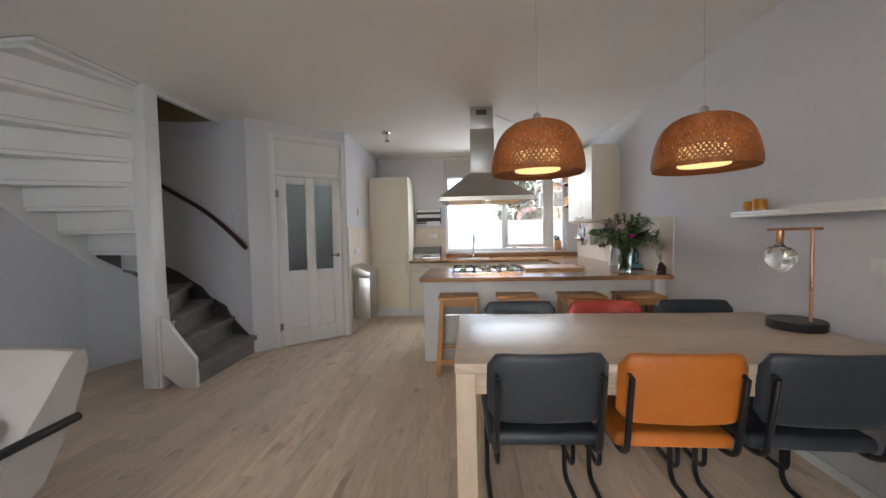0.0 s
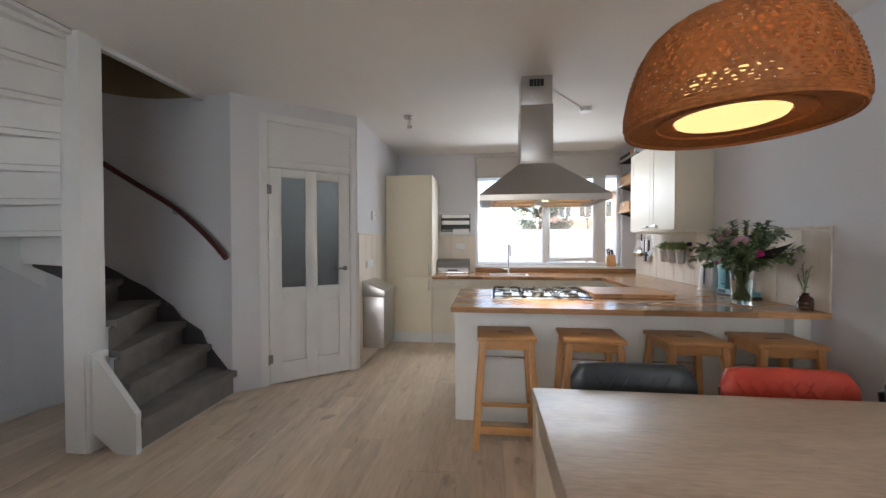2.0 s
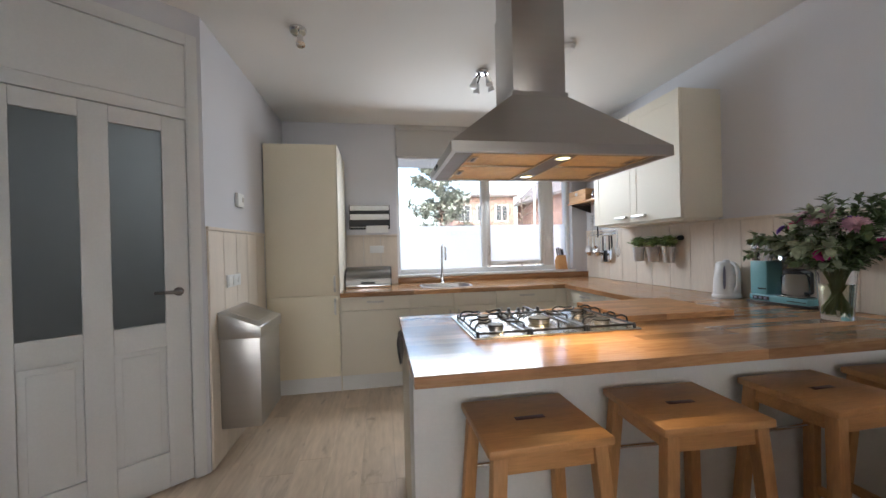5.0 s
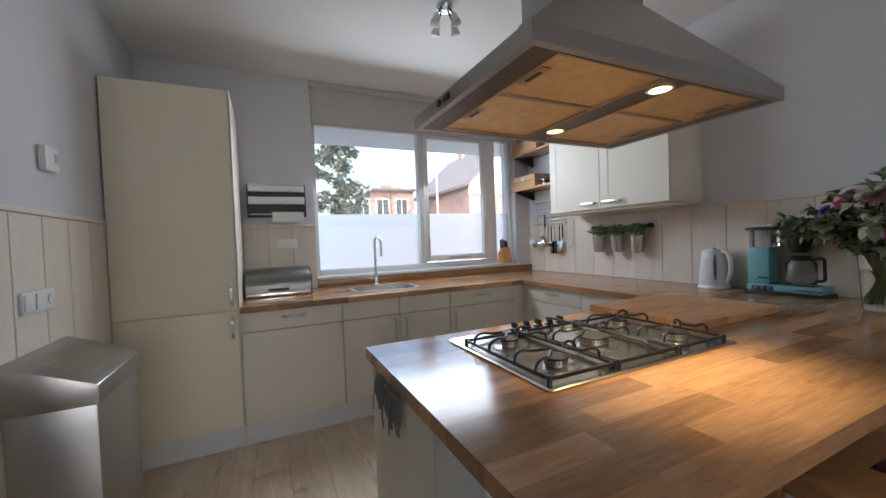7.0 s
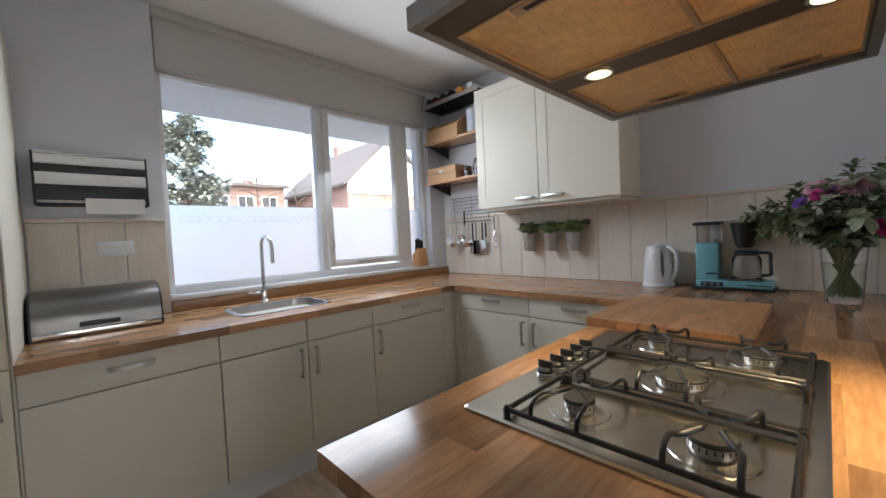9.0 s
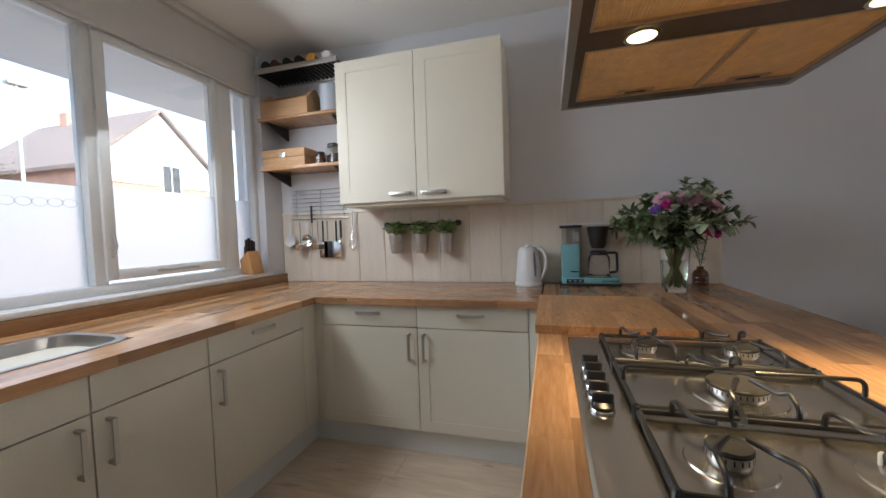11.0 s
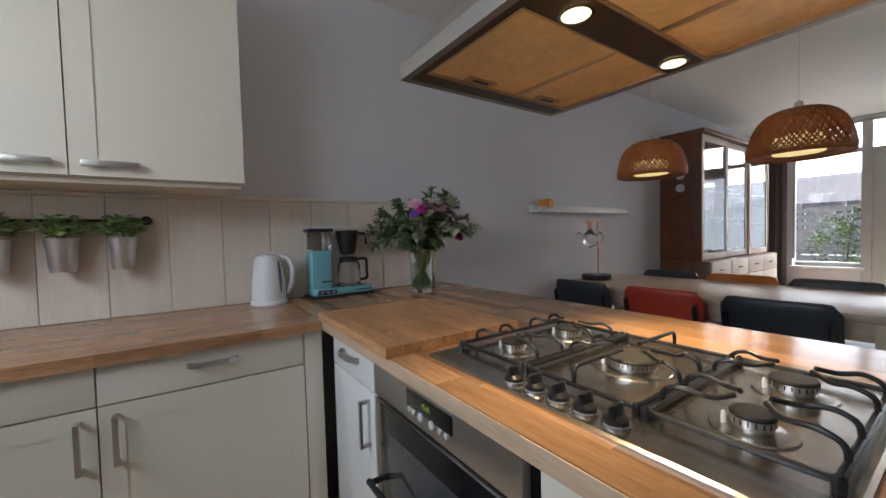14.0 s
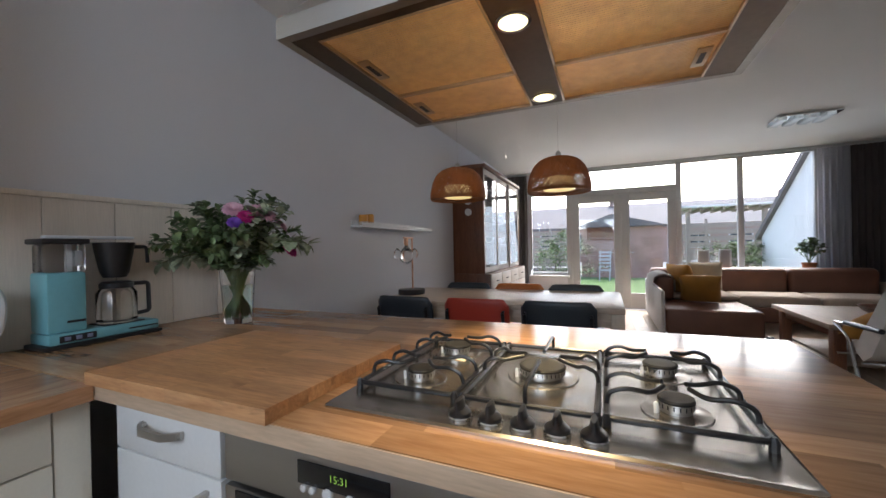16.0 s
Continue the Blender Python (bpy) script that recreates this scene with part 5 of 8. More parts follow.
# ---- wall shelf with candles ----
sh = thing("wall_shelf", (XR - 0.06, 2.1, 1.38), "white floating picture ledge on the wall", "shelf")
part("ledge", boxes((XR - 0.115, XR - 0.001, 1.47, 2.75, 1.380, 1.396), r=0.002), M_WHITE, sh)
part("lip", boxes((XR - 0.118, XR - 0.106, 1.47, 2.75, 1.3965, 1.415), r=0.002), M_WHITE, sh)
part("back_rail", boxes((XR - 0.016, XR - 0.001, 1.47, 2.75, 1.3965, 1.44), r=0.002), M_WHITE, sh)
M_AMBER = mat("amber_wax", (0.62, 0.27, 0.03), 0.45, var=0.08, bump=0.02)
for y, h in ((2.66, 0.085), (2.575, 0.095)):
    bm = bmesh.new()
    lathe(bm, [(0.034, 0), (0.036, 0.004), (0.036, h - 0.006), (0.031, h), (0.003, h - 0.002)], (XR - 0.06, y, 1.397), 24)
    t = thing("candle_glass", (XR - 0.06, y, 1.397), "amber glass candle holder on the white ledge", "candle", "candles on the ledge")
    part("glass", bm, M_AMBER, t)
    bm = bmesh.new()
    lathe(bm, [(0.0365, 0.0), (0.0372, 0.002), (0.0372, 0.03), (0.0365, 0.032)], (XR - 0.06, y, 1.397), 24, caps=False)
    part("band", bm, M_TABLE, t, "pale wooden band")

# ---- kitchen small things ----
# steel bin
bn = thing("waste_bin", (-0.96, 5.23, 0.19), "wall-hung brushed steel bin with sloping flap lid", "bin")
BX0, BX1, BY0, BY1 = -1.0865, -0.85, 5.015, 5.455
part("body", boxes((BX0, BX1, BY0, BY1, 0.19, 0.744), r=0.006), M_STEEL, bn)
bm = bmesh.new()
loft(bm, [[(BX0, BY0 - 0.018, 0.745), (BX1 + 0.012, BY0 - 0.018, 0.745), (BX1 + 0.012, BY1 + 0.018, 0.745), (BX0, BY1 + 0.018, 0.745)], [(BX0, BY0 - 0.018, 0.915), (BX1 + 0.012, BY0 - 0.018, 0.815), (BX1 + 0.012, BY1 + 0.018, 0.815), (BX0, BY1 + 0.018, 0.915)]])
bmesh.ops.bevel(bm, geom=list(bm.edges), offset=0.005, segments=2, profile=0.5, affect="EDGES")
lid = part("lid", bm, M_STEEL, bn)
bm = bmesh.new()
sl = lambda x: 0.915 - (x - BX0) * 0.10 / (BX1 - BX0 + 0.012) + 0.0012
loft(bm, [[(x, y, sl(x) + dz) for x, y in ((BX0 + 0.04, BY0 + 0.07), (BX1 - 0.03, BY0 + 0.07), (BX1 - 0.03, BY1 - 0.07), (BX0 + 0.04, BY1 - 0.07))] for dz in (-0.004, 0.0015)])
part("flap", bm, M_NICKEL, lid)


def socket(name, at, axis, n, label, holes=True):
    ob = thing(name, at, label, "socket" if holes else "switch")
    x, y, z = at
    w = 0.075 * n
    if axis == "y":
        part("plate", boxes((x - w / 2, x + w / 2, y - 0.011, y, z - 0.04, z + 0.04), r=0.003), M_FRAME, ob)
    else:
        part("plate", boxes((x, x + 0.011, y - w / 2, y + w / 2, z - 0.04, z + 0.04), r=0.003), M_FRAME, ob)
    for i in range(n):
        o = -w / 2 + 0.0375 + 0.075 * i
        bm = bmesh.new()
        if axis == "y":
            tube(bm, [(x + o, y - 0.009, z), (x + o, y - 0.014, z)], 0.021, 20)
            if holes:
                tube(bm, [(x + o - 0.008, y - 0.0135, z), (x + o - 0.008, y - 0.0145, z)], 0.003, 8)
                tube(bm, [(x + o + 0.008, y - 0.0135, z), (x + o + 0.008, y - 0.0145, z)], 0.003, 8)
        else:
            if i < n - 1:
                box(bm, x + 0.010, x + 0.016, y + o - 0.03, y + o + 0.03, z - 0.03, z + 0.03, r=0.002)
            else:
                tube(bm, [(x + 0.009, y + o, z), (x + 0.014, y + o, z)], 0.021, 20)
        part("insert", bm, M_FRAME, ob)
    return ob


socket("wall_socket", (-0.14, YB - 0.0135, 1.275), "y", 2, "white double wall socket on the board lining")
socket("light_switch", (-1.0875, 5.262, 1.09), "x", 3, "white triple switch plate on the board lining", False)
th = thing("thermostat", (-1.10, 5.42, 1.60), "small white wall thermostat", "thermostat")
part("body", boxes((-1.0995, -1.075, 5.365, 5.475, 1.60, 1.70), r=0.005), M_FRAME, th)
part("display", boxes((-1.0752, -1.073, 5.435, 5.465, 1.64, 1.675)), M_NICKEL, th)
# roll dispenser
rd = thing("roll_dispenser", (-0.205, YB - 0.05, 1.49), "black and steel kitchen roll and foil dispenser on the wall", "dispenser")
RX0, RX1 = -0.42, 0.008
part("body", boxes((RX0, RX1, YB - 0.02, YB - 0.001, 1.495, 1.752), (RX0, RX0 + 0.008, YB - 0.10, YB - 0.02, 1.495, 1.752), (RX1 - 0.008, RX1, YB - 0.10, YB - 0.02, 1.495, 1.752), r=0.002), M_BLACK, rd)
for z0, z1, m, lab in ((1.692, 1.738, M_FRAME, "white foil compartment front"), (1.594, 1.652, M_FRAME, "white film compartment front"), (1.653, 1.691, M_BLACK, ""), (1.520, 1.593, M_BLACK, ""), (1.739, 1.751, M_STEEL, "")):
    part("compartment_front" if m is M_FRAME else "cutter_bar", boxes((RX0 + 0.009, RX1 - 0.009, YB - 0.104, YB - 0.09, z0, z1), r=0.003), m, rd, lab)
bm = bmesh.new()
tube(bm, [(RX0 + 0.01, YB - 0.055, 1.545), (RX1 - 0.01, YB - 0.055, 1.545)], 0.034, 20)
part("paper_roll", bm, M_FRAME, rd)
part("paper_end", boxes((-0.245, -0.012, YB - 0.108, YB - 0.1055, 1.452, 1.53)), M_FRAME, rd, "loose end of white kitchen paper")
# bread bin
bb = thing("bread_bin", (-0.22, 6.50, TOP), "brushed steel roll-top bread bin", "bread bin")
bm = bmesh.new()
prof = [(6.64, 0.0), (6.64, 0.175), (6.60, 0.19), (6.50, 0.188), (6.42, 0.165), (6.375, 0.12), (6.362, 0.06), (6.362, 0.0)]
loft(bm, [[(x, y, TOP + 0.012 + z) for y, z in prof] for x in (-0.448, -0.004)])
part("body", bm, M_BREAD, bb, angle=40)
for x in (-0.454, -0.004):
    bm = bmesh.new()
    loft(bm, [[(xx, y + (0.006 if y > 6.5 else -0.006), TOP + 0.001 + z * 1.04) for y, z in prof] for xx in (x, x + 0.008)])
    part("end_cap", bm, M_BLACK, bb)
part("handle", boxes((-0.30, -0.16, 6.352, 6.364, TOP + 0.04, TOP + 0.062), r=0.005), M_BLACK, bb)
part("front_lip", boxes((-0.446, -0.006, 6.352, 6.364, TOP + 0.004, TOP + 0.03), r=0.004), M_CHROME, bb)
# knife block
kb = thing("knife_block", (1.955, 6.70, 0.985), "beech knife block with black-handled knives on the sill", "knife block")
bm = bmesh.new()
loft(bm, [[(x, 6.655, 0.986), (x, 6.755, 0.986), (x, 6.77, 1.09), (x, 6.70, 1.155)] for x in (1.895, 2.005)])
bmesh.ops.bevel(bm, geom=list(bm.edges), offset=0.004, segments=2, profile=0.5, affect="EDGES")
part("block", bm, M_STOOL, kb)
for i, (x, s) in enumerate(((1.915, 0.09), (1.94, 0.10), (1.965, 0.085), (1.985, 0.075), (1.93, 0.06))):
    t = 0.35 if i < 4 else 0.7
    p = Vector((x, 6.70 + 0.07 * t, 1.155 - 0.065 * t))
    v = Vector((-0.25, -0.25, 0.95)).normalized()
    bm = bmesh.new()
    tube(bm, [p - v * 0.01, p + v * 0.02], 0.006, 8)
    tube(bm, [p + v * 0.02, p + v * (0.02 + s)], 0.0095, 8)
    part("knife_handle", bm, M_BLACK, kb)

# kettle
kb.location.x += 0.075
kt = thing("kettle", (2.24, 4.76, TOP), "white plastic electric kettle with grey window", "kettle")
KXc, KYc = 2.257, 4.76
M_WPLAST = mat("white_plastic", (0.72, 0.72, 0.73), 0.3, var=0.02, bump=0.0)
bm = bmesh.new()
lathe(bm, [(0.085, 0.0), (0.087, 0.008), (0.082, 0.02), (0.078, 0.022), (0.079, 0.03), (0.076, 0.10), (0.068, 0.18), (0.060, 0.232), (0.050, 0.243), (0.004, 0.247)], (KXc, KYc, TOP), 36)
part("body", bm, M_WPLAST, kt)
bm = bmesh.new()
tube(bm, smooth_path([(KXc - 0.01, KYc - 0.055, TOP + 0.236), (KXc - 0.02, KYc - 0.088, TOP + 0.225), (KXc - 0.024, KYc - 0.108, TOP + 0.18), (KXc - 0.02, KYc - 0.105, TOP + 0.10), (KXc - 0.015, KYc - 0.078, TOP + 0.045)]), 0.0125, 10)
part("handle", bm, M_WPLAST, kt)
M_GREYP = mat("grey_blue_plastic", (0.22, 0.23, 0.33), 0.3, var=0.03, bump=0.0)
bm = bmesh.new()
a0 = math.radians(215)
loft(bm, [[(KXc + r * math.cos(a0 + d), KYc + r * math.sin(a0 + d), TOP + z) for d in (-w, -w / 2, 0, w / 2, w)] for r, z, w in ((0.0787, 0.06, 0.05), (0.0778, 0.10, 0.11), (0.0725, 0.17, 0.12), (0.0655, 0.215, 0.06))], caps=False, closed=False)
bmesh.ops.solidify(bm, geom=bm.faces[:], thickness=-0.0015)
part("water_window", bm, M_GREYP, kt)
bm = bmesh.new()
lathe(bm, [(0.02, 0.246), (0.018, 0.256), (0.003, 0.258)], (KXc, KYc, TOP), 16)
part("lid_knob", bm, M_WPLAST, kt)

# filter coffee maker
M_TURQ = mat("turquoise_enamel", (0.19, 0.44, 0.49), 0.35, var=0.03, bump=0.0)
cm = thing("coffee_maker", (2.25, 4.38, TOP), "turquoise filter coffee maker with glass jug", "coffee maker")
CY0, CY1, CXa, CXb = 4.225, 4.555, 2.205, 2.343
part("foot", boxes((CXa - 0.005, CXb, CY0 - 0.01, CY1 + 0.015, TOP + 0.0005, TOP + 0.015), r=0.004), M_BLACK, cm)
part("base", boxes((CXa, CXb - 0.005, CY0, CY1, TOP + 0.0155, TOP + 0.052), r=0.006), M_TURQ, cm)
part("switch_panel", boxes((CXa - 0.003, CXa, 4.43, 4.53, TOP + 0.022, TOP + 0.045), r=0.001), M_BLACK, cm)
for y in (4.45, 4.48, 4.51):
    part("switch", boxes((CXa - 0.006, CXa - 0.003, y - 0.008, y + 0.008, TOP + 0.027, TOP + 0.040), r=0.001), M_GREYP, cm)
part("name_bar", boxes((CXa - 0.002, CXa, 4.23, 4.33, TOP + 0.030, TOP + 0.035)), M_BLACK, cm)
part("tower", boxes((CXa + 0.01, CXb - 0.01, 4.45, 4.555, TOP + 0.053, TOP + 0.258), r=0.008), M_TURQ, cm)
part("name_bar", boxes((CXa + 0.008, CXa + 0.01, 4.455, 4.505, TOP + 0.085, TOP + 0.093)), M_BLACK, cm)
part("tank", boxes((CXa + 0.015, CXb - 0.015, 4.447, 4.55, TOP + 0.259, TOP + 0.355), r=0.006), glass("tank_plastic", (0.85, 0.85, 0.85), 0.15), cm, "clear water tank")
part("riser_tube", boxes((CXa + 0.06, CXa + 0.075, 4.475, 4.49, TOP + 0.259, TOP + 0.36), (CXa + 0.03, CXa + 0.08, 4.455, 4.475, TOP + 0.28, TOP + 0.33)), M_WPLAST, cm)
part("tank_lid", boxes((CXa + 0.01, CXb - 0.01, 4.437, 4.565, TOP + 0.356, TOP + 0.374), r=0.004), M_BLACK, cm)
bm = boxes((CXa + 0.05, CXa + 0.09, 4.28, 4.54, TOP + 0.3745, TOP + 0.386), r=0.004)
part("outlet_arm", bm, M_WPLAST, cm)
bm = bmesh.new()
lathe(bm, [(0.035, 0.228), (0.045, 0.248), (0.060, 0.335), (0.064, 0.362), (0.004, 0.364)], (2.272, 4.34, TOP), 28)
fb = part("filter_basket", bm, M_BLACK, cm)
bm = bmesh.new()
tube(bm, rounded([(2.265, 4.285, TOP + 0.345), (2.255, 4.238, TOP + 0.345), (2.255, 4.235, TOP + 0.28)], 0.012), 0.007, 8)
part("basket_handle", bm, M_BLACK, fb)
bm = bmesh.new()
lathe(bm, [(0.058, 0.056), (0.063, 0.062), (0.063, 0.168), (0.048, 0.190)], (2.272, 4.335, TOP), 28, caps=False)
jg = part("jug", bm, M_GLASS, cm, "clear glass coffee jug")
bm = bmesh.new()
lathe(bm, [(0.052, 0.187), (0.053, 0.205), (0.043, 0.213), (0.003, 0.215)], (2.272, 4.335, TOP), 28)
tube(bm, rounded([(2.258, 4.288, TOP + 0.20), (2.253, 4.236, TOP + 0.20), (2.253, 4.234, TOP + 0.085), (2.258, 4.274, TOP + 0.08)], 0.012), 0.008, 8)
part("jug_lid_and_grip", bm, M_BLACK, jg)
part("hot_plate", boxes((2.215, 2.325, 4.27, 4.40, TOP + 0.0525, TOP + 0.056), r=0.001), M_BLACK, cm)

# ---- flowers ----
M_LEAF = mat("green_leaf", (0.14, 0.20, 0.085), 0.5, var=0.25, scale=12, fine=60, bump=0.05, spread=0.35, island=True)
M_LEAF2 = mat("variegated_leaf", (0.36, 0.41, 0.28), 0.5, var=0.3, scale=14, fine=60, bump=0.05, spread=0.3, island=True)
M_STEM = mat("stem_green", (0.13, 0.20, 0.06), 0.5, var=0.15)
M_PINK = mat("pink_petal", (0.72, 0.43, 0.53), 0.6, var=0.1, spread=0.12, island=True)
M_MAG = mat("magenta_petal", (0.55, 0.02, 0.22), 0.6, var=0.1, spread=0.15, island=True)
M_PURP = mat("purple_petal", (0.17, 0.06, 0.40), 0.6, var=0.1, spread=0.15, island=True)
M_WATER = glass("stem_water", (0.82, 0.90, 0.78), 0.02, 1.33)


def leaf(bm, p, way, up, ln, wd, bend=0.25):
    """A small pointed leaf from p along way, folded along its middle."""
    way = way.normalized()
    side = way.cross(up)
    side = side.normalized() if side.length > 1e-4 else way.orthogonal().normalized()
    nrm = side.cross(way)
    q = [p, p + way * ln * 0.35 + side * wd + nrm * ln * 0.05, p + way * ln * 0.75 + side * wd * 0.75 - nrm * ln * bend * 0.4, p + way * ln - nrm * ln * bend, p + way * ln * 0.75 - side * wd * 0.75 - nrm * ln * bend * 0.4, p + way * ln * 0.35 - side * wd + nrm * ln * 0.05, p + way * ln * 0.4 - nrm * ln * 0.06, p + way * ln * 0.75 - nrm * ln * (bend * 0.4 + 0.06)]
    v = [bm.verts.new(c) for c in q]
    for f in ((0, 1, 6), (1, 2, 7, 6), (2, 3, 7), (3, 4, 7), (4, 5, 6, 7), (5, 0, 6)):
        bm.faces.new([v[i] for i in f])


def bloom(bm, c, n, r, rng, up, layers=3, wd=0.18):
    for k in range(layers):
        m = n
        for i in range(m):
            a = 2 * math.pi * (i + 0.5 * k) / m + rng.uniform(-0.08, 0.08)
            lift = 0.15 + 0.75 * k / layers
            x = up.orthogonal().normalized()
            y = up.cross(x)
            d = (x * math.cos(a) + y * math.sin(a)) * (1 - lift * 0.55) + up * lift
            leaf(bm, c, d, up, r * (1 - 0.16 * k), r * wd, 0.12)


def bouquet(x, y):
    rng = random.Random(21)
    ob = thing("flower_vase", (x, y, TOP), "glass vase with a mixed bouquet of pink, magenta and purple flowers", "flowers")
    bm = bmesh.new()
    lathe(bm, [(0.003, 0.0), (0.056, 0.0), (0.058, 0.004), (0.074, 0.245), (0.0715, 0.245), (0.0545, 0.02), (0.003, 0.018)], (x, y, TOP + 0.0005), 36)
    part("vase", bm, M_GLASS, ob, "tapered clear glass vase")
    bm = bmesh.new()
    lathe(bm, [(0.003, 0.0195), (0.054, 0.0205), (0.0655, 0.17), (0.003, 0.17)], (x, y, TOP + 0.0005), 32)
    part("water", bm, M_WATER, ob)
    neck = Vector((x, y, TOP + 0.235))
    for k in range(58):
        a = 2 * math.pi * k / 58 * 7 + rng.uniform(-0.3, 0.3)
        tilt = rng.uniform(0.1, 1.0) if k > 10 else rng.uniform(0.85, 1.25)
        ln = rng.uniform(0.22, 0.37) * (1.05 - 0.25 * tilt * 0.5)
        out = Vector((math.cos(a) * math.sin(tilt), math.sin(a) * math.sin(tilt), math.cos(tilt)))
        low = Vector((x - math.cos(a + 0.5) * 0.042, y - math.sin(a + 0.5) * 0.042, TOP + 0.025 + 0.03 * rng.random()))
        mid_ = neck + Vector((math.cos(a), math.sin(a), 0)) * 0.05
        tip = mid_ + out * ln - Vector((0, 0, 0.05 * tilt))
        pts = smooth_path([low, mid_, mid_ + out * ln * 0.55 + Vector((0, 0, 0.02)), tip], 5)
        bm = bmesh.new()
        tube(bm, pts, 0.0032, 5, 0.001)
        s = part("stem", bm, M_STEM, ob)
        bm = bmesh.new()
        pale = k % 4 == 1
        for q in range(6, len(pts)):
            way = (pts[q] - pts[q - 1]).normalized()
            for m in range(5 if not pale else 4):
                ang = rng.uniform(0, 2 * math.pi)
                sd = way.orthogonal().normalized()
                sd = (Matrix.Rotation(ang, 3, way) @ sd)
                d = (sd + way * rng.uniform(0.3, 1.1)).normalized()
                leaf(bm, pts[q - 1].lerp(pts[q], rng.random()), d, Vector((0, 0, 1)), rng.uniform(0.026, 0.05) * (1.35 if pale else 1), rng.uniform(0.008, 0.013) * (1.7 if pale else 1.1))
        part("foliage", bm, M_LEAF2 if pale else M_LEAF, s)
    view = Vector((-0.7, 0.55, 0.45)).normalized()
    for dx, dy, dz, r, m, n, lay, wd in ((-0.09, -0.055, 0.205, 0.062, M_PINK, 26, 4, 0.10), (-0.05, 0.05, 0.215, 0.045, M_PINK, 16, 4, 0.3), (-0.10, 0.035, 0.185, 0.036, M_MAG, 12, 4, 0.4), (-0.105, 0.09, 0.16, 0.03, M_PURP, 10, 4, 0.35), (-0.06, -0.02, 0.20, 0.036, M_PURP, 10, 4, 0.35), (0.02, -0.20, 0.10, 0.032, M_MAG, 10, 3, 0.4), (-0.16, -0.12, 0.06, 0.04, M_MAG, 12, 4, 0.4), (-0.06, -0.16, 0.17, 0.055, M_PINK, 24, 4, 0.10), (0.03, -0.09, 0.20, 0.035, M_PURP, 10, 4, 0.35)):
        bm = bmesh.new()
        c = neck + Vector((dx, dy, dz)) * 1.15 + view * 0.06
        d = (Vector((dx, dy, 0.12)) + view * 0.12).normalized()
        bloom(bm, c - d * 0.02, n, r * 1.05, rng, d, lay, wd)
        f = part("flower", bm, m, ob)
        bm = bmesh.new()
        tube(bm, smooth_path([neck, neck.lerp(c, 0.6) + Vector((0, 0, 0.02)), c - d * 0.02], 4), 0.0025, 5)
        part("flower_stem", bm, M_STEM, f)
    bm = bmesh.new()
    for i in range(7):
        p0 = neck + Vector((0.02, -0.10, 0.10))
        p1 = neck + Vector((0.05 + 0.012 * i, -0.26 - 0.006 * i, 0.11 + 0.017 * i))
        leaf(bm, p0, p1 - p0, Vector((0, 0, 1)), (p1 - p0).length, 0.004, 0.03)
    part("palm_leaf", bm, M_IRON, ob, "dark thin palm leaf")
    return ob


bouquet(2.05, 3.985)
# small bottle vase
bv = thing("bottle_vase", (2.30, 3.78, TOP), "small brown glass bottle vase with a green sprig", "vase")
bm = bmesh.new()
lathe(bm, [(0.003, 0.0), (0.036, 0.0), (0.042, 0.01), (0.043, 0.02), (0.040, 0.026), (0.043, 0.034), (0.043, 0.046), (0.040, 0.052), (0.043, 0.06), (0.036, 0.08), (0.018, 0.095), (0.018, 0.105), (0.021, 0.11), (0.003, 0.11)], (2.305, 3.78, TOP + 0.0005), 28)
part("bottle", bm, mat("brown_glazed_glass", (0.07, 0.028, 0.012), 0.12, var=0.1, bump=0.0, coat=0.5), bv)
for i in range(5):
    a = i * 1.4
    bm = bmesh.new()
    p = Vector((2.30, 3.78, TOP + 0.10))
    tip = p + Vector((-0.03 * math.cos(a) - 0.01, 0.04 * math.sin(a), 0.10 + 0.025 * i))
    pts = smooth_path([p, p.lerp(tip, 0.5) + Vector((0, 0, 0.01)), tip], 4)
    tube(bm, pts, 0.002, 5)
    for q in range(2, 9):
        d = Vector((math.cos(q * 2.4), math.sin(q * 2.4), 0.6))
        leaf(bm, pts[min(q, len(pts) - 1)], d, Vector((0, 0, 1)), 0.028, 0.006)
    part("sprig", bm, M_LEAF, bv)

# ---- herb pots on a rail ----
M_HERB = mat("herb_leaf", (0.32, 0.43, 0.17), 0.5, var=0.2, scale=12, fine=60, bump=0.05, spread=0.4, island=True)
M_ZINC = mat("zinc", (0.55, 0.55, 0.55), 0.35, 0.9, var=0.08, scale=8, fine=80, bump=0.02)
hp = thing("pot_rail", (2.33, 5.5, 1.335), "black wall rail holding three herb pots", "rail")
bm = bmesh.new()
tube(bm, [(2.325, 5.235, 1.31), (2.325, 5.77, 1.31)], 0.006, 8)
part("rod", bm, M_BLACK, hp)
for y in (5.235, 5.77):
    bm = bmesh.new()
    tube(bm, [(XR - 0.014, y, 1.31), (2.315, y, 1.31)], 0.02, 16)
    part("knob", bm, M_BLACK, hp)
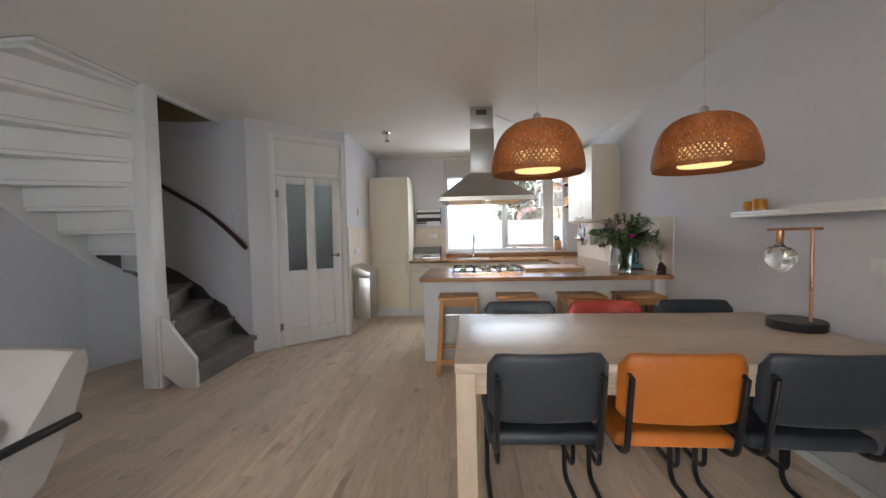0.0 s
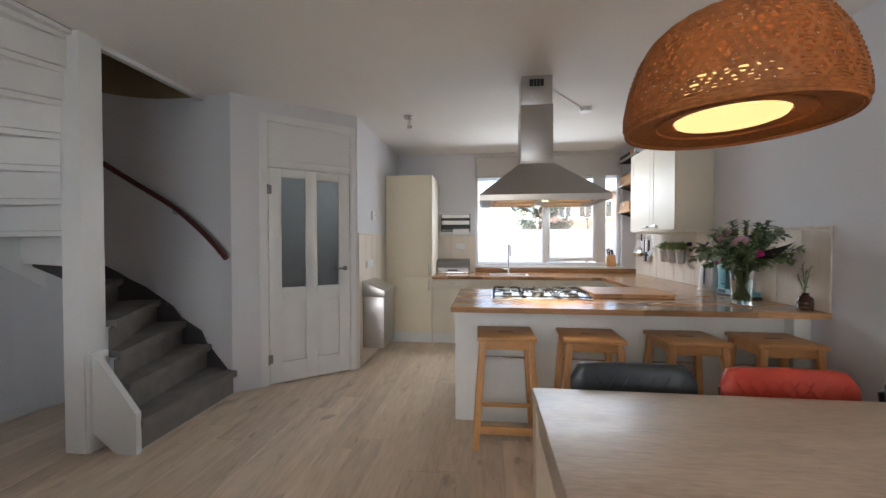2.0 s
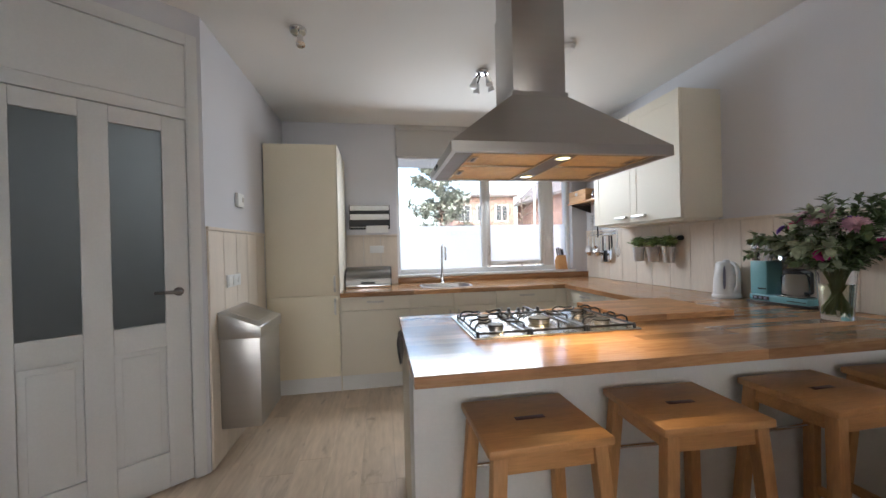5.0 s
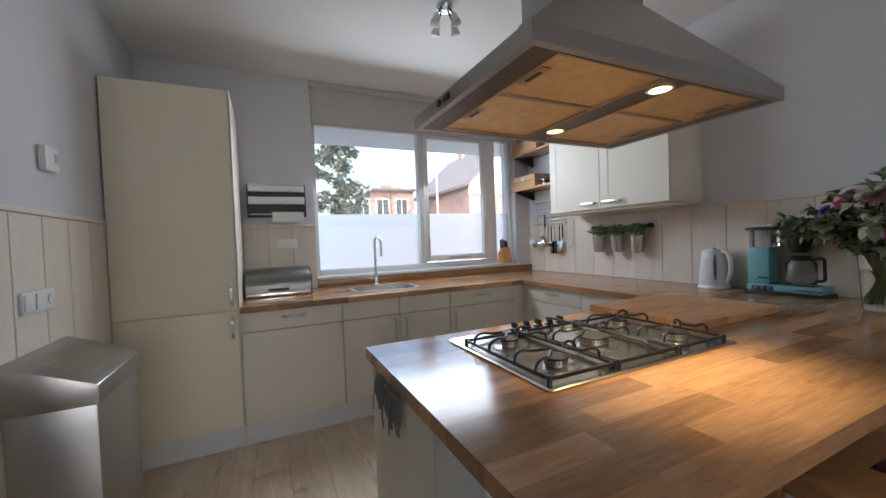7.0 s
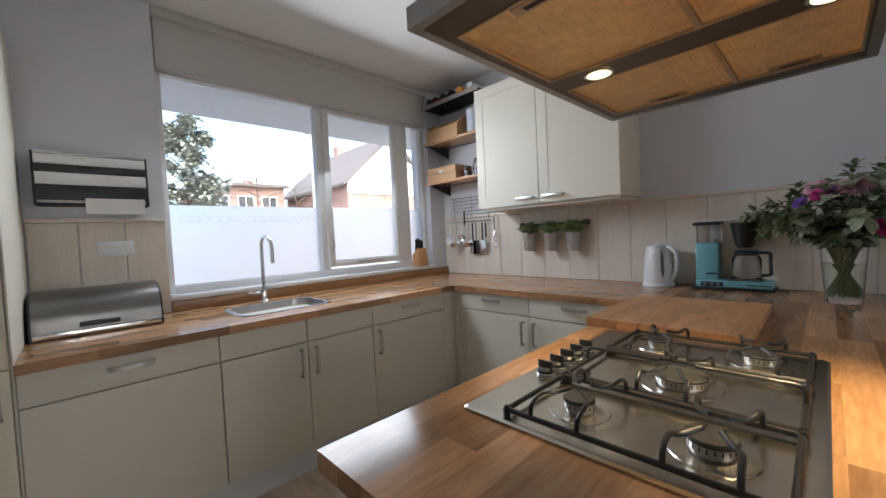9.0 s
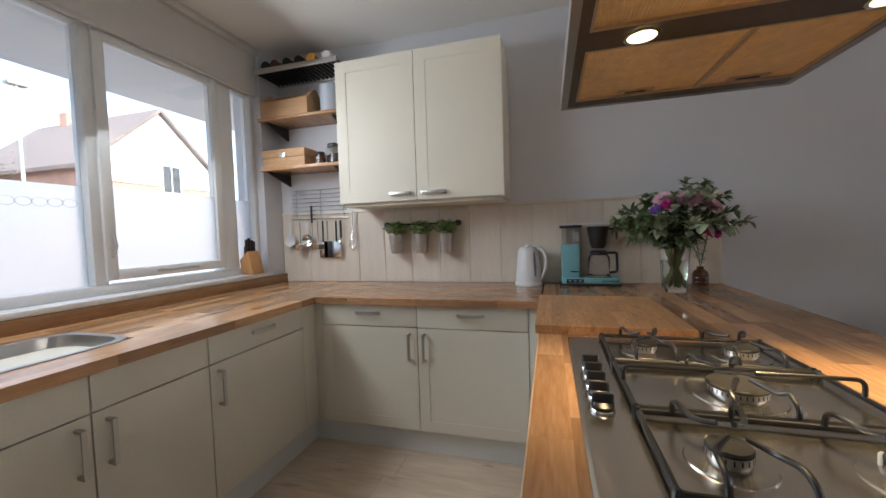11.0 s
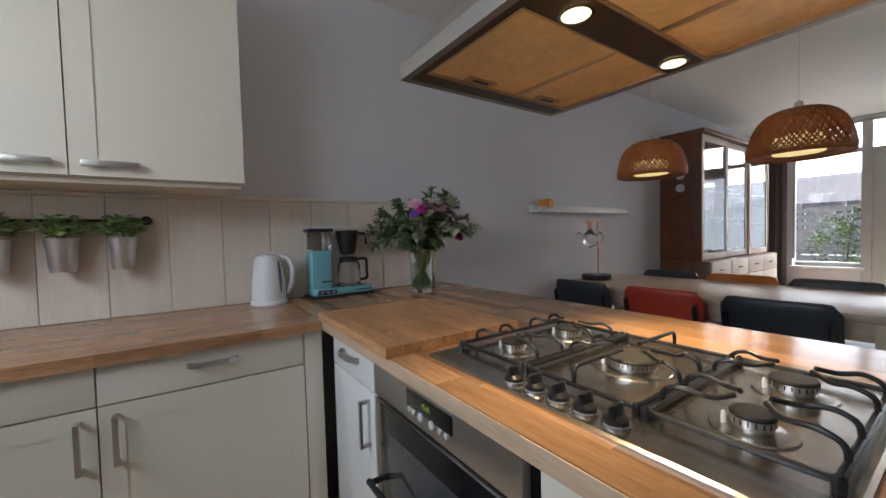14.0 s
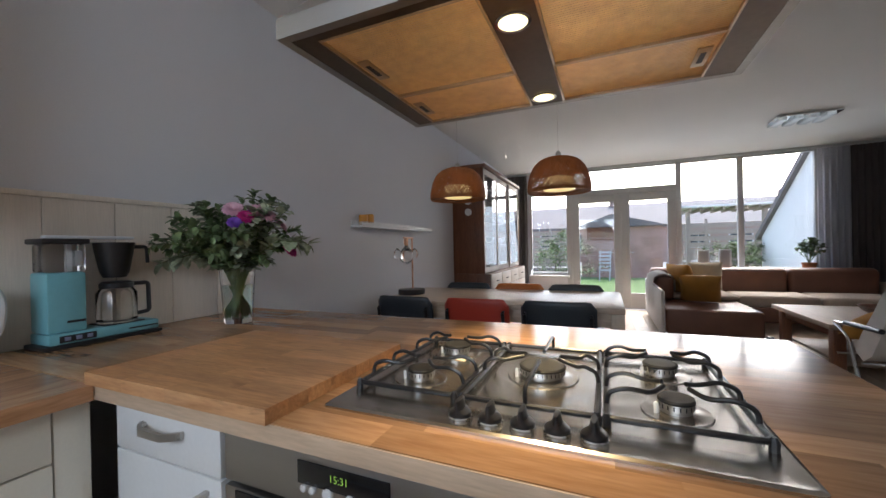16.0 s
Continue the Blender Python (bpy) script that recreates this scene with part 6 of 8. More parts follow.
for i, y in enumerate((5.685, 5.50, 5.315)):
    ob = thing("herb_pot", (2.285, y, 1.10), "small zinc pot with a bushy green herb, hung on the rail", "plant", "herb pots on the rail")
    bm = bmesh.new()
    lathe(bm, [(0.003, 0.0), (0.037, 0.0), (0.039, 0.006), (0.041, 0.02), (0.044, 0.03), (0.0465, 0.09), (0.049, 0.10), (0.053, 0.125), (0.054, 0.132), (0.050, 0.132), (0.045, 0.11), (0.003, 0.11)], (2.285, y, 1.105), 28)
    part("pot", bm, M_ZINC, ob)
    bm = bmesh.new()
    tube(bm, rounded([(2.315, y, 1.22), (2.332, y, 1.32), (2.322, y, 1.32), (2.316, y, 1.305)], 0.006), 0.0025, 6)
    part("hook", bm, M_BLACK, ob)
    rng = random.Random(31 + i)
    bm = bmesh.new()
    for k in range(330):
        a, t = rng.uniform(0, 6.28), rng.uniform(0, 1.15)
        rr = rng.uniform(0.03, 0.095)
        p = Vector((2.285 + rr * math.sin(t) * math.cos(a) * 0.7, y + rr * math.sin(t) * math.sin(a) * 1.15, 1.232 + rr * math.cos(t) * 1.0))
        if p.x > 2.335:
            continue
        d = Vector((math.cos(a), math.sin(a), rng.uniform(-0.2, 1.0)))
        leaf(bm, p, d, Vector((0, 0, 1)), rng.uniform(0.022, 0.038), rng.uniform(0.008, 0.014))
    for k in range(26):
        a = rng.uniform(0, 6.28)
        tube(bm, [(2.285, y, 1.215), (2.285 + 0.03 * math.cos(a), y + 0.045 * math.sin(a), 1.30)], 0.0012, 4)
    part("herb", bm, M_HERB, ob)

# ---- utensil grid with hanging tools ----
ug = thing("utensil_rack", (2.34, 6.33, 1.37), "chrome wire wall rack", "rack")
for z in [1.38 + 0.032 * i for i in range(8)]:
    bm = bmesh.new()
    tube(bm, [(2.335, 6.09, z), (2.335, 6.585, z)], 0.004 if z > 1.39 else 0.006, 8)
    part("wire", bm, M_CHROME, ug)
for y in (6.13, 6.33, 6.55):
    bm = bmesh.new()
    tube(bm, [(2.341, y, 1.372), (2.341, y, 1.612)], 0.004, 8)
    tube(bm, [(2.341, y, 1.60), (2.359, y, 1.60)], 0.005, 8)
    part("upright", bm, M_CHROME, ug)


def hook(bm, y, z):
    tube(bm, rounded([(2.335, y, z + 0.012), (2.328, y, z + 0.012), (2.322, y, z), (2.322, y, z - 0.03), (2.315, y, z - 0.035), (2.31, y, z - 0.025)], 0.006), 0.002, 6)


def utensil(kind, y, material, label, top=1.38):
    ob = thing(kind, (2.32, y, top - 0.25), label, "utensil", "utensils on the rack")
    bm = bmesh.new()
    hook(bm, y, top)
    part("hook", bm, M_CHROME, ob)
    bm = bmesh.new()
    x = 2.316
    if kind == "ladle":
        tube(bm, [(x, y, top - 0.03), (x, y, top - 0.19)], 0.0045, 8)
        part("handle", bm, M_CHROME, ob)
        bm = bmesh.new()
        lathe(bm, [(0.004, -0.035), (0.025, -0.03), (0.038, -0.01), (0.042, 0.008), (0.040, 0.008), (0.03, -0.012), (0.004, -0.03)], (x - 0.035, y, top - 0.205), 20)
        part("bowl", bm, material, ob)
    elif kind == "spatula":
        tube(bm, [(x, y, top - 0.02), (x, y, top - 0.18)], 0.007, 8)
        part("handle", bm, M_CHROME if material is M_BLACK else M_BLACK, ob)
        part("blade", boxes((x - 0.002, x + 0.002, y - 0.035, y + 0.035, top - 0.30, top - 0.175), r=0.001), material, ob)
    elif kind == "whisk":
        tube(bm, [(x, y, top - 0.02), (x, y, top - 0.13)], 0.007, 8)
        part("handle", bm, M_CHROME, ob)
        for k in range(5):
            a = math.pi * k / 5
            bm = bmesh.new()
            tube(bm, smooth_path([(x, y, top - 0.13), (x + 0.02 * math.cos(a), y + 0.025 * math.sin(a), top - 0.20), (x + 0.022 * math.cos(a), y + 0.028 * math.sin(a), top - 0.25), (x, y, top - 0.285), (x - 0.022 * math.cos(a), y - 0.028 * math.sin(a), top - 0.25), (x - 0.02 * math.cos(a), y - 0.025 * math.sin(a), top - 0.20), (x, y, top - 0.13)], 4), 0.0012, 5)
            part("loop", bm, M_CHROME, ob)
    elif kind == "sieve":
        tube(bm, [(x, y, top - 0.02), (x, y, top - 0.12)], 0.006, 8)
        part("handle", bm, M_WPLAST, ob)
        bm = bmesh.new()
        lathe(bm, [(0.003, -0.03), (0.03, -0.022), (0.048, 0.0), (0.05, 0.004), (0.045, 0.002), (0.028, -0.02), (0.003, -0.028)], (0, 0, 0), 22)
        bm.transform(Matrix.Translation((x - 0.004, y, top - 0.165)) @ Matrix.Rotation(radians(-80), 4, "Y"))
        part("bowl", bm, material, ob)
    else:
        tube(bm, [(x, y, top - 0.02), (x, y, top - 0.15)], 0.008, 8)
        part("handle", bm, M_BLACK, ob)
        bm = bmesh.new()
        tube(bm, [(x, y, top - 0.15), (x, y, top - 0.27)], 0.005, 8, 0.003)
        part("shaft", bm, M_CHROME, ob)


utensil("sieve", 6.60, M_WPLAST, "white plastic sieve hanging from the rack")
utensil("ladle", 6.51, M_CHROME, "steel ladle hanging from the rack")
utensil("sharpening_steel", 6.40, M_CHROME, "black-handled sharpening steel hanging from the rack", 1.50)
utensil("ladle", 6.35, M_CHROME, "steel ladle hanging from the rack")
utensil("spatula", 6.265, M_BLACK, "black slotted spatula hanging from the rack")
utensil("spatula", 6.19, M_CHROME, "steel spatula hanging from the rack")
utensil("tongs", 6.15, M_BLACK, "black kitchen tongs hanging from the rack")
utensil("sieve", 6.445, M_CHROME, "steel hand strainer hanging from the rack")
utensil("spatula", 6.305, M_CHROME, "steel fish slice hanging from the rack")
utensil("whisk", 6.05, M_CHROME, "wire whisk hanging from the rack", 1.42)

# ---- corner shelves ----
SYa, SYb = 5.985, YB - 0.03
for z, lab in ((1.735, "walnut-coloured wall shelf on dark brackets"), (2.095, "walnut-coloured wall shelf on dark brackets")):
    ob = thing("corner_shelf", (2.22, 6.3, z), lab, "shelf", "corner shelves")
    part("board", boxes((2.10, XR - 0.001, SYa, SYb, z, z + 0.022), r=0.002), M_STAVE, ob)
    for y in (6.61, 6.06):
        bm = bmesh.new()
        loft(bm, [[(XR - 0.001, yy, z - 0.09), (XR - 0.001, yy, z - 0.001), (2.12, yy, z - 0.001), (2.12, yy, z - 0.012)] for yy in (y - 0.008, y + 0.008)])
        part("bracket", bm, M_BLACK, ob)
dk = thing("plate_rack", (2.22, 6.3, 2.42), "dark slatted steel rack near the ceiling", "rack")
part("side_rail", boxes((2.08, 2.095, SYa, SYb, 2.425, 2.46), r=0.002), M_NICKEL, dk)
part("side_rail", boxes((XR - 0.02, XR - 0.001, SYa, SYb, 2.425, 2.46), r=0.002), M_NICKEL, dk)
for i in range(19):
    y = SYa + 0.012 + i * 0.036
    part("slat", boxes((2.0955, XR - 0.0205, y, y + 0.009, 2.43, 2.448)), M_IRON, dk)
rng = random.Random(4)
for i, (y, m) in enumerate(((6.08, M_WPLAST), (6.20, M_AMBER), (6.30, M_IRON), (6.40, M_IRON), (6.50, M_RAIL), (6.58, M_IRON))):
    ob = thing("wine_bottle", (2.2, y, 2.449), "bottle lying on the slatted rack", "bottle", "bottles on the rack")
    bm = bmesh.new()
    r = 0.034
    lathe(bm, [(0.003, 0), (r, 0.002), (r, 0.15), (0.014, 0.20), (0.013, 0.245), (0.003, 0.246)], (0, 0, 0), 18)
    bm.transform(Matrix.Translation((2.10, y, 2.449 + r)) @ Matrix.Rotation(radians(90), 4, "Y"))
    part("bottle", bm, m, ob)
M_PINE = mat("pine_crate_wood", (0.50, 0.29, 0.14), 0.6, var=0.12, scale=3, fine=16, bump=0.06, stretch=(8, 1, 8))
ob = thing("wooden_crate", (2.2, 6.44, 2.118), "pine tool crate with round carrying bar on the shelf", "crate")
z = 2.118
part("side", boxes((2.11, 2.122, 6.25, 6.65, z, z + 0.115), r=0.002), M_PINE, ob)
part("side", boxes((2.31, 2.322, 6.25, 6.65, z, z + 0.115), r=0.002), M_PINE, ob)
for y in (6.25, 6.636):
    bm = bmesh.new()
    loft(bm, [[(2.123, yy, z), (2.309, yy, z), (2.309, yy, z + 0.115), (2.235, yy, z + 0.19), (2.197, yy, z + 0.19), (2.123, yy, z + 0.115)] for yy in (y, y + 0.014)])
    part("end", bm, M_PINE, ob)
bm = bmesh.new()
tube(bm, [(2.216, 6.255, z + 0.165), (2.216, 6.648, z + 0.165)], 0.011, 12)
part("carrying_bar", bm, M_PINE, ob)
part("bottom", boxes((2.123, 2.309, 6.265, 6.635, z, z + 0.012)), M_PINE, ob)
ob = thing("storage_jar", (2.2, 6.11, 2.118), "pale blue-grey enamel storage tin", "jar")
bm = bmesh.new()
lathe(bm, [(0.003, 0), (0.072, 0.001), (0.074, 0.01), (0.074, 0.17), (0.076, 0.175), (0.076, 0.19), (0.068, 0.197), (0.003, 0.198)], (2.195, 6.11, z), 30)
part("tin", bm, mat("pale_blue_enamel", (0.42, 0.45, 0.52), 0.4, var=0.03, bump=0.01), ob)
ob = thing("wooden_box", (2.2, 6.46, 1.758), "small hinged pine box on the shelf", "box")
z = 1.758
part("box_body", boxes((2.11, 2.32, 6.29, 6.65, z, z + 0.065), r=0.002), M_PINE, ob)
part("lid", boxes((2.109, 2.321, 6.289, 6.651, z + 0.067, z + 0.125), r=0.003), M_PINE, ob)
part("clasp", boxes((2.104, 2.109, 6.45, 6.50, z + 0.065, z + 0.10), r=0.002), M_NICKEL, ob)
for x, y, r, h in ((2.17, 6.20, 0.035, 0.09), (2.24, 6.15, 0.036, 0.16), (2.16, 6.08, 0.032, 0.14), (2.25, 6.05, 0.03, 0.18)):
    ob = thing("glass_jar", (x, y, z), "small clear storage jar with dark contents", "jar", "jars on the shelf")
    bm = bmesh.new()
    lathe(bm, [(0.003, 0), (r, 0.001), (r, h * 0.72), (r * 0.8, h * 0.8), (r * 0.8, h * 0.82)], (x, y, z + 0.0005), 18)
    part("glass", bm, M_GLASS, ob)
    bm = bmesh.new()
    lathe(bm, [(0.003, 0.004), (r * 0.9, 0.004), (r * 0.9, h * 0.45), (0.003, h * 0.45)], (x, y, z + 0.0005), 16)
    part("contents", bm, M_RAIL, ob)
    bm = bmesh.new()
    lathe(bm, [(r * 0.86, h * 0.82), (r * 0.86, h * 0.95), (r * 0.7, h), (0.003, h)], (x, y, z + 0.0005), 18)
    part("lid", bm, M_BLACK, ob)

# ---- ceiling fittings ----


def ceiling_spot(x, y, arms):
    ob = thing("ceiling_spot", (x, y, H), "small chrome ceiling spot with swivelling glass heads", "lamp", "ceiling spots")
    bm = bmesh.new()
    lathe(bm, [(0.05, 0), (0.052, -0.012), (0.045, -0.026), (0.003, -0.03)], (x, y, H), 24)
    part("rose", bm, M_CHROME, ob)
    for a in arms:
        v = Vector((math.cos(radians(a)), math.sin(radians(a)), 0))
        b = Vector((x, y, H - 0.028)) + v * 0.03
        k = b + v * 0.035 + Vector((0, 0, -0.045))
        bm = bmesh.new()
        tube(bm, [b - v * 0.02 + Vector((0, 0, 0.008)), b, k], 0.006, 8)
        arm = part("arm", bm, M_BLACK if len(arms) > 1 else M_CHROME, ob)
        bm = bmesh.new()
        d = (v * 0.35 + Vector((0, 0, -1))).normalized()
        rings = []
        sd = d.orthogonal().normalized()
        u2 = d.cross(sd)
        for r, s in ((0.012, 0), (0.017, 0.01), (0.018, 0.03), (0.026, 0.06), (0.028, 0.075), (0.022, 0.078)):
            c = k + d * s
            rings.append([c + r * (sd * math.cos(2 * math.pi * i / 16) + u2 * math.sin(2 * math.pi * i / 16)) for i in range(16)])
        loft(bm, rings)
        part("head", bm, M_WPLAST if len(arms) > 1 else M_CHROME, arm)


ceiling_spot(-0.565, 4.95, [290])
ceiling_spot(0.72, 5.36, [20, 110, 200, 290])
sd_ = thing("smoke_detector", (1.21, 4.95, H), "flat white round smoke detector with surface cable", "detector")
bm = bmesh.new()
lathe(bm, [(0.055, 0), (0.056, -0.014), (0.045, -0.028), (0.003, -0.03)], (1.215, 4.95, H), 28)
part("body", bm, M_FRAME, sd_)
bm = bmesh.new()
tube(bm, [(1.17, 4.92, H - 0.006), (0.80, 4.42, H - 0.006)], 0.005, 6)
part("cable", bm, M_FRAME, sd_)

# ---- living room ----
M_TEAK = mat("brown_teak", (0.17, 0.065, 0.028), 0.42, var=0.16, scale=2, fine=18, bump=0.04, stretch=(8, 8, 1), dark=(0.09, 0.03, 0.012))
M_BLEACH = mat("bleached_wood", (0.56, 0.48, 0.41), 0.5, var=0.08, scale=2, fine=18, bump=0.04, stretch=(8, 1, 8))
M_BROWN = mat("brown_leather", (0.17, 0.072, 0.042), 0.45, var=0.15, scale=4, fine=220, bump=0.15)
M_BEIGE = mat("beige_seat_fabric", (0.42, 0.33, 0.26), 0.9, var=0.06, scale=5, fine=400, bump=0.2)
M_MUSTARD = mat("mustard_velvet", (0.38, 0.18, 0.025), 0.85, var=0.12, scale=6, fine=300, bump=0.2)
M_STRIPE = mat("pale_cushion_fabric", (0.45, 0.38, 0.28), 0.9, var=0.1, scale=5, fine=300, bump=0.2)
M_CURTAIN = mat("taupe_curtain", (0.19, 0.165, 0.155), 0.9, var=0.08, scale=4, fine=400, bump=0.2)
M_SHEER = mat("pale_grey_curtain", (0.62, 0.62, 0.64), 0.9, var=0.05, scale=4, fine=400, bump=0.2)
translucent(M_SHEER, (0.62, 0.62, 0.66), 0.5)
translucent(M_CURTAIN, (0.25, 0.22, 0.21), 0.35)
M_DARKCURT = mat("dark_brown_curtain", (0.06, 0.042, 0.035), 0.9, var=0.1, scale=4, fine=400, bump=0.2)

# glazed display cabinet
dc = thing("display_cabinet", (2.14, -0.5, 0), "brown wooden display cabinet with sliding glass doors and bleached front", "cabinet")
CX, CYa, CYb = 1.935, 0.58, -1.55
part("base", boxes((1.86, XR - 0.002, CYb, CYa, 0.06, 0.86), r=0.004), M_TEAK, dc)
part("plinth", boxes((1.90, XR - 0.002, CYb + 0.03, CYa - 0.03, 0, 0.06)), M_TEAK, dc)
n = 4
for i in range(n):
    y0 = CYb + (CYa - CYb) / n * i
    y1 = y0 + (CYa - CYb) / n
    d = part("drawer", boxes((1.842, 1.859, y0 + 0.006, y1 - 0.006, 0.66, 0.85), r=0.003), M_BLEACH, dc)
    part("knob", boxes((1.825, 1.842, (y0 + y1) / 2 - 0.05, (y0 + y1) / 2 + 0.05, 0.752, 0.764), r=0.003), M_BLACK, d)
    d = part("cupboard_door", boxes((1.842, 1.859, y0 + 0.006, y1 - 0.006, 0.10, 0.65), r=0.003), M_BLEACH, dc)
    part("knob", boxes((1.825, 1.842, y1 - 0.06, y1 - 0.04, 0.50, 0.56), r=0.003), M_BLACK, d)
part("upper_side", boxes((CX, XR - 0.002, CYa - 0.025, CYa, 0.861, 2.225), r=0.002), M_TEAK, dc)
part("upper_side", boxes((CX, XR - 0.002, CYb, CYb + 0.025, 0.861, 2.225), r=0.002), M_TEAK, dc)
part("back_panel", boxes((XR - 0.02, XR - 0.003, CYb + 0.026, CYa - 0.026, 0.861, 2.22)), M_TEAK, dc)
part("cornice", boxes((CX - 0.03, XR - 0.002, CYb - 0.01, CYa + 0.01, 2.226, 2.27), r=0.006), M_TEAK, dc)
for z in (1.25, 1.62, 1.98):
    part("inner_shelf", boxes((CX + 0.05, XR - 0.021, CYb + 0.027, CYa - 0.027, z, z + 0.018)), M_TEAK, dc)
w = (CYa - CYb - 0.05) / 3
for i in range(3):
    y0 = CYb + 0.026 + i * w
    y1 = y0 + w - 0.002
    xx = CX + (0.006 if i != 1 else 0.026)
    f = part("glass_door", boxes((xx, xx + 0.018, y0, y0 + 0.06, 0.87, 2.22), (xx, xx + 0.018, y1 - 0.06, y1, 0.87, 2.22), (xx, xx + 0.018, y0 + 0.06, y1 - 0.06, 0.87, 0.94), (xx, xx + 0.018, y0 + 0.06, y1 - 0.06, 2.15, 2.22), r=0.002), M_BLEACH, dc, "bleached wooden door frame")
    part("pane", boxes((xx + 0.006, xx + 0.011, y0 + 0.06, y1 - 0.06, 0.94, 2.15)), M_GLASS, f)
for i in range(9):
    y = CYb + 0.18 + 0.23 * i
    z = (0.861, 1.268, 1.638)[i % 3]
    ob = thing("bowl", (2.17, y, z), "white china bowl inside the display cabinet", "bowl", "crockery in the cabinet")
    bm = bmesh.new()
    lathe(bm, [(0.03, 0.0), (0.032, 0.006), (0.07, 0.05), (0.078, 0.08), (0.072, 0.08), (0.03, 0.012), (0.003, 0.01)], (2.17, y, z + 0.0005), 24)
    part("china", bm, M_WPLAST, ob)
for z in (1.80, 1.66):
    ob = thing("wall_plate", (2.14, CYa, z), "small pale round ornament on the cabinet side", "ornament", "ornaments on the cabinet")
    bm = bmesh.new()
    tube(bm, [(2.14, CYa + 0.001, z), (2.14, CYa + 0.014, z)], 0.045, 22)
    part("disc", bm, M_WPLAST, ob)


def curtain(name, pts, z0, z1, waves, depth, material, label):
    """A hanging curtain along the line from pts[0] to pts[1]."""
    a, b = Vector((*pts[0], 0)), Vector((*pts[1], 0))
    u = (b - a).normalized()
    nrm = Vector((-u.y, u.x, 0))
    bm = bmesh.new()
    m = waves * 8
    rings = []
    rng = random.Random(len(label))
    ph = [rng.uniform(-0.5, 0.5) for _ in range(waves + 1)]
    for k in range(7):
        f = k / 6
        z = z1 + (z0 - z1) * f
        row = []
        for i in range(m + 1):
            t = i / m
            p = a.lerp(b, t) + nrm * depth * (0.6 + 0.4 * f) * math.sin(2 * math.pi * waves * t + ph[int(t * waves)] * f)
            row.append((p.x, p.y, z))
        rings.append(row)
    loft(bm, rings, caps=False, closed=False)
    bmesh.ops.solidify(bm, geom=bm.faces[:], thickness=0.004)
    ob = thing(name, (a.x, a.y, z0), label, "curtain")
    part("cloth", bm, material, ob, angle=80)
    return ob


curtain("curtain", ((2.32, -2.34), (1.93, -2.36)), 0.02, 2.60, 5, 0.035, M_CURTAIN, "taupe full-length curtain beside the display cabinet")
curtain("curtain", ((-2.46, -2.34), (-2.84, -2.34)), 0.74, 2.60, 5, 0.03, M_SHEER, "pale grey curtain drawn aside at the window")
curtain("curtain", ((-2.84, -2.33), (-3.28, -2.30)), 0.02, 2.60, 6, 0.035, M_CURTAIN, "taupe full-length curtain in the corner")
curtain("curtain", ((-3.26, -2.2), (-3.26, -0.9)), 0.02, 2.60, 12, 0.03, M_DARKCURT, "dark brown curtain along the side wall")
cr_ = thing("curtain_rail", (-0.4, -2.36, 2.62), "slim grey ceiling curtain rail along the windows", "rail")
part("rail", boxes((-3.30, 2.34, -2.375, -2.345, 2.61, H - 0.004), r=0.004), M_GREY_FRAME, cr_)


# corner sofa
def pad(name, row, parent, material, r=0.05, label=""):
    bm = bmesh.new()
    box(bm, *row, r=r, seg=4)
    return part(name, bm, material, parent, label)


sf = thing("corner_sofa", (-1.4, -1.6, 0), "brown leather corner sofa with beige seats", "sofa")
pad("seat_base", (-2.95, -0.15, -2.10, -1.20, 0.10, 0.30), sf, M_BROWN, 0.02)
pad("chaise_base", (-1.12, -0.15, -1.19, -0.12, 0.10, 0.40), sf, M_BROWN, 0.03)
for x0, x1 in ((-2.93, -2.05), (-2.04, -1.16)):
    pad("seat_cushion", (x0, x1, -1.86, -1.18, 0.305, 0.46), sf, M_BEIGE, 0.05)
pad("chaise_cushion", (-1.12, -0.36, -1.86, -1.0, 0.41, 0.47), sf, M_BEIGE, 0.03)
for x0, x1 in ((-2.93, -1.95), (-1.94, -1.0), (-0.99, -0.16)):
    pad("back_cushion", (x0, x1, -2.14, -1.87, 0.31, 0.80), sf, M_BROWN, 0.07)
pad("arm", (-3.14, -2.955, -2.12, -1.18, 0.08, 0.60), sf, M_BEIGE, 0.05)
pad("side_back", (-0.345, -0.145, -1.865, -0.85, 0.41, 0.74), sf, M_BROWN, 0.06)
for x in (-2.9, -1.2, -0.25):
    for y in (-2.0, -0.25 if x > -1.5 else -1.3):
        part("foot", boxes((x - 0.03, x + 0.03, y - 0.03, y + 0.03, 0.0, 0.105), r=0.003), M_BLACK, sf)
pad("side_panel", (-0.143, -0.10, -2.10, -0.12, 0.06, 0.62), sf, M_LINEN, 0.018, "cream upholstered outer side")
tw = thing("throw", (-0.2, -1.3, 0.3), "cream woollen throw draped over the sofa back", "blanket")
bm = bmesh.new()
prof = [(-0.082, 0.30), (-0.085, 0.55), (-0.10, 0.72), (-0.17, 0.762), (-0.25, 0.768), (-0.33, 0.755), (-0.362, 0.70), (-0.366, 0.52)]
loft(bm, [[(x + 0.006 * math.sin(7 * y + 3 * k), y, z + 0.008 * math.sin(9 * y + k)) for k, (x, z) in enumerate(prof)] for y in [-1.75 + 0.08 * i for i in range(12)]], caps=False, closed=False)
bmesh.ops.solidify(bm, geom=bm.faces[:], thickness=0.012)
part("cloth", bm, M_LINEN, tw, angle=80)


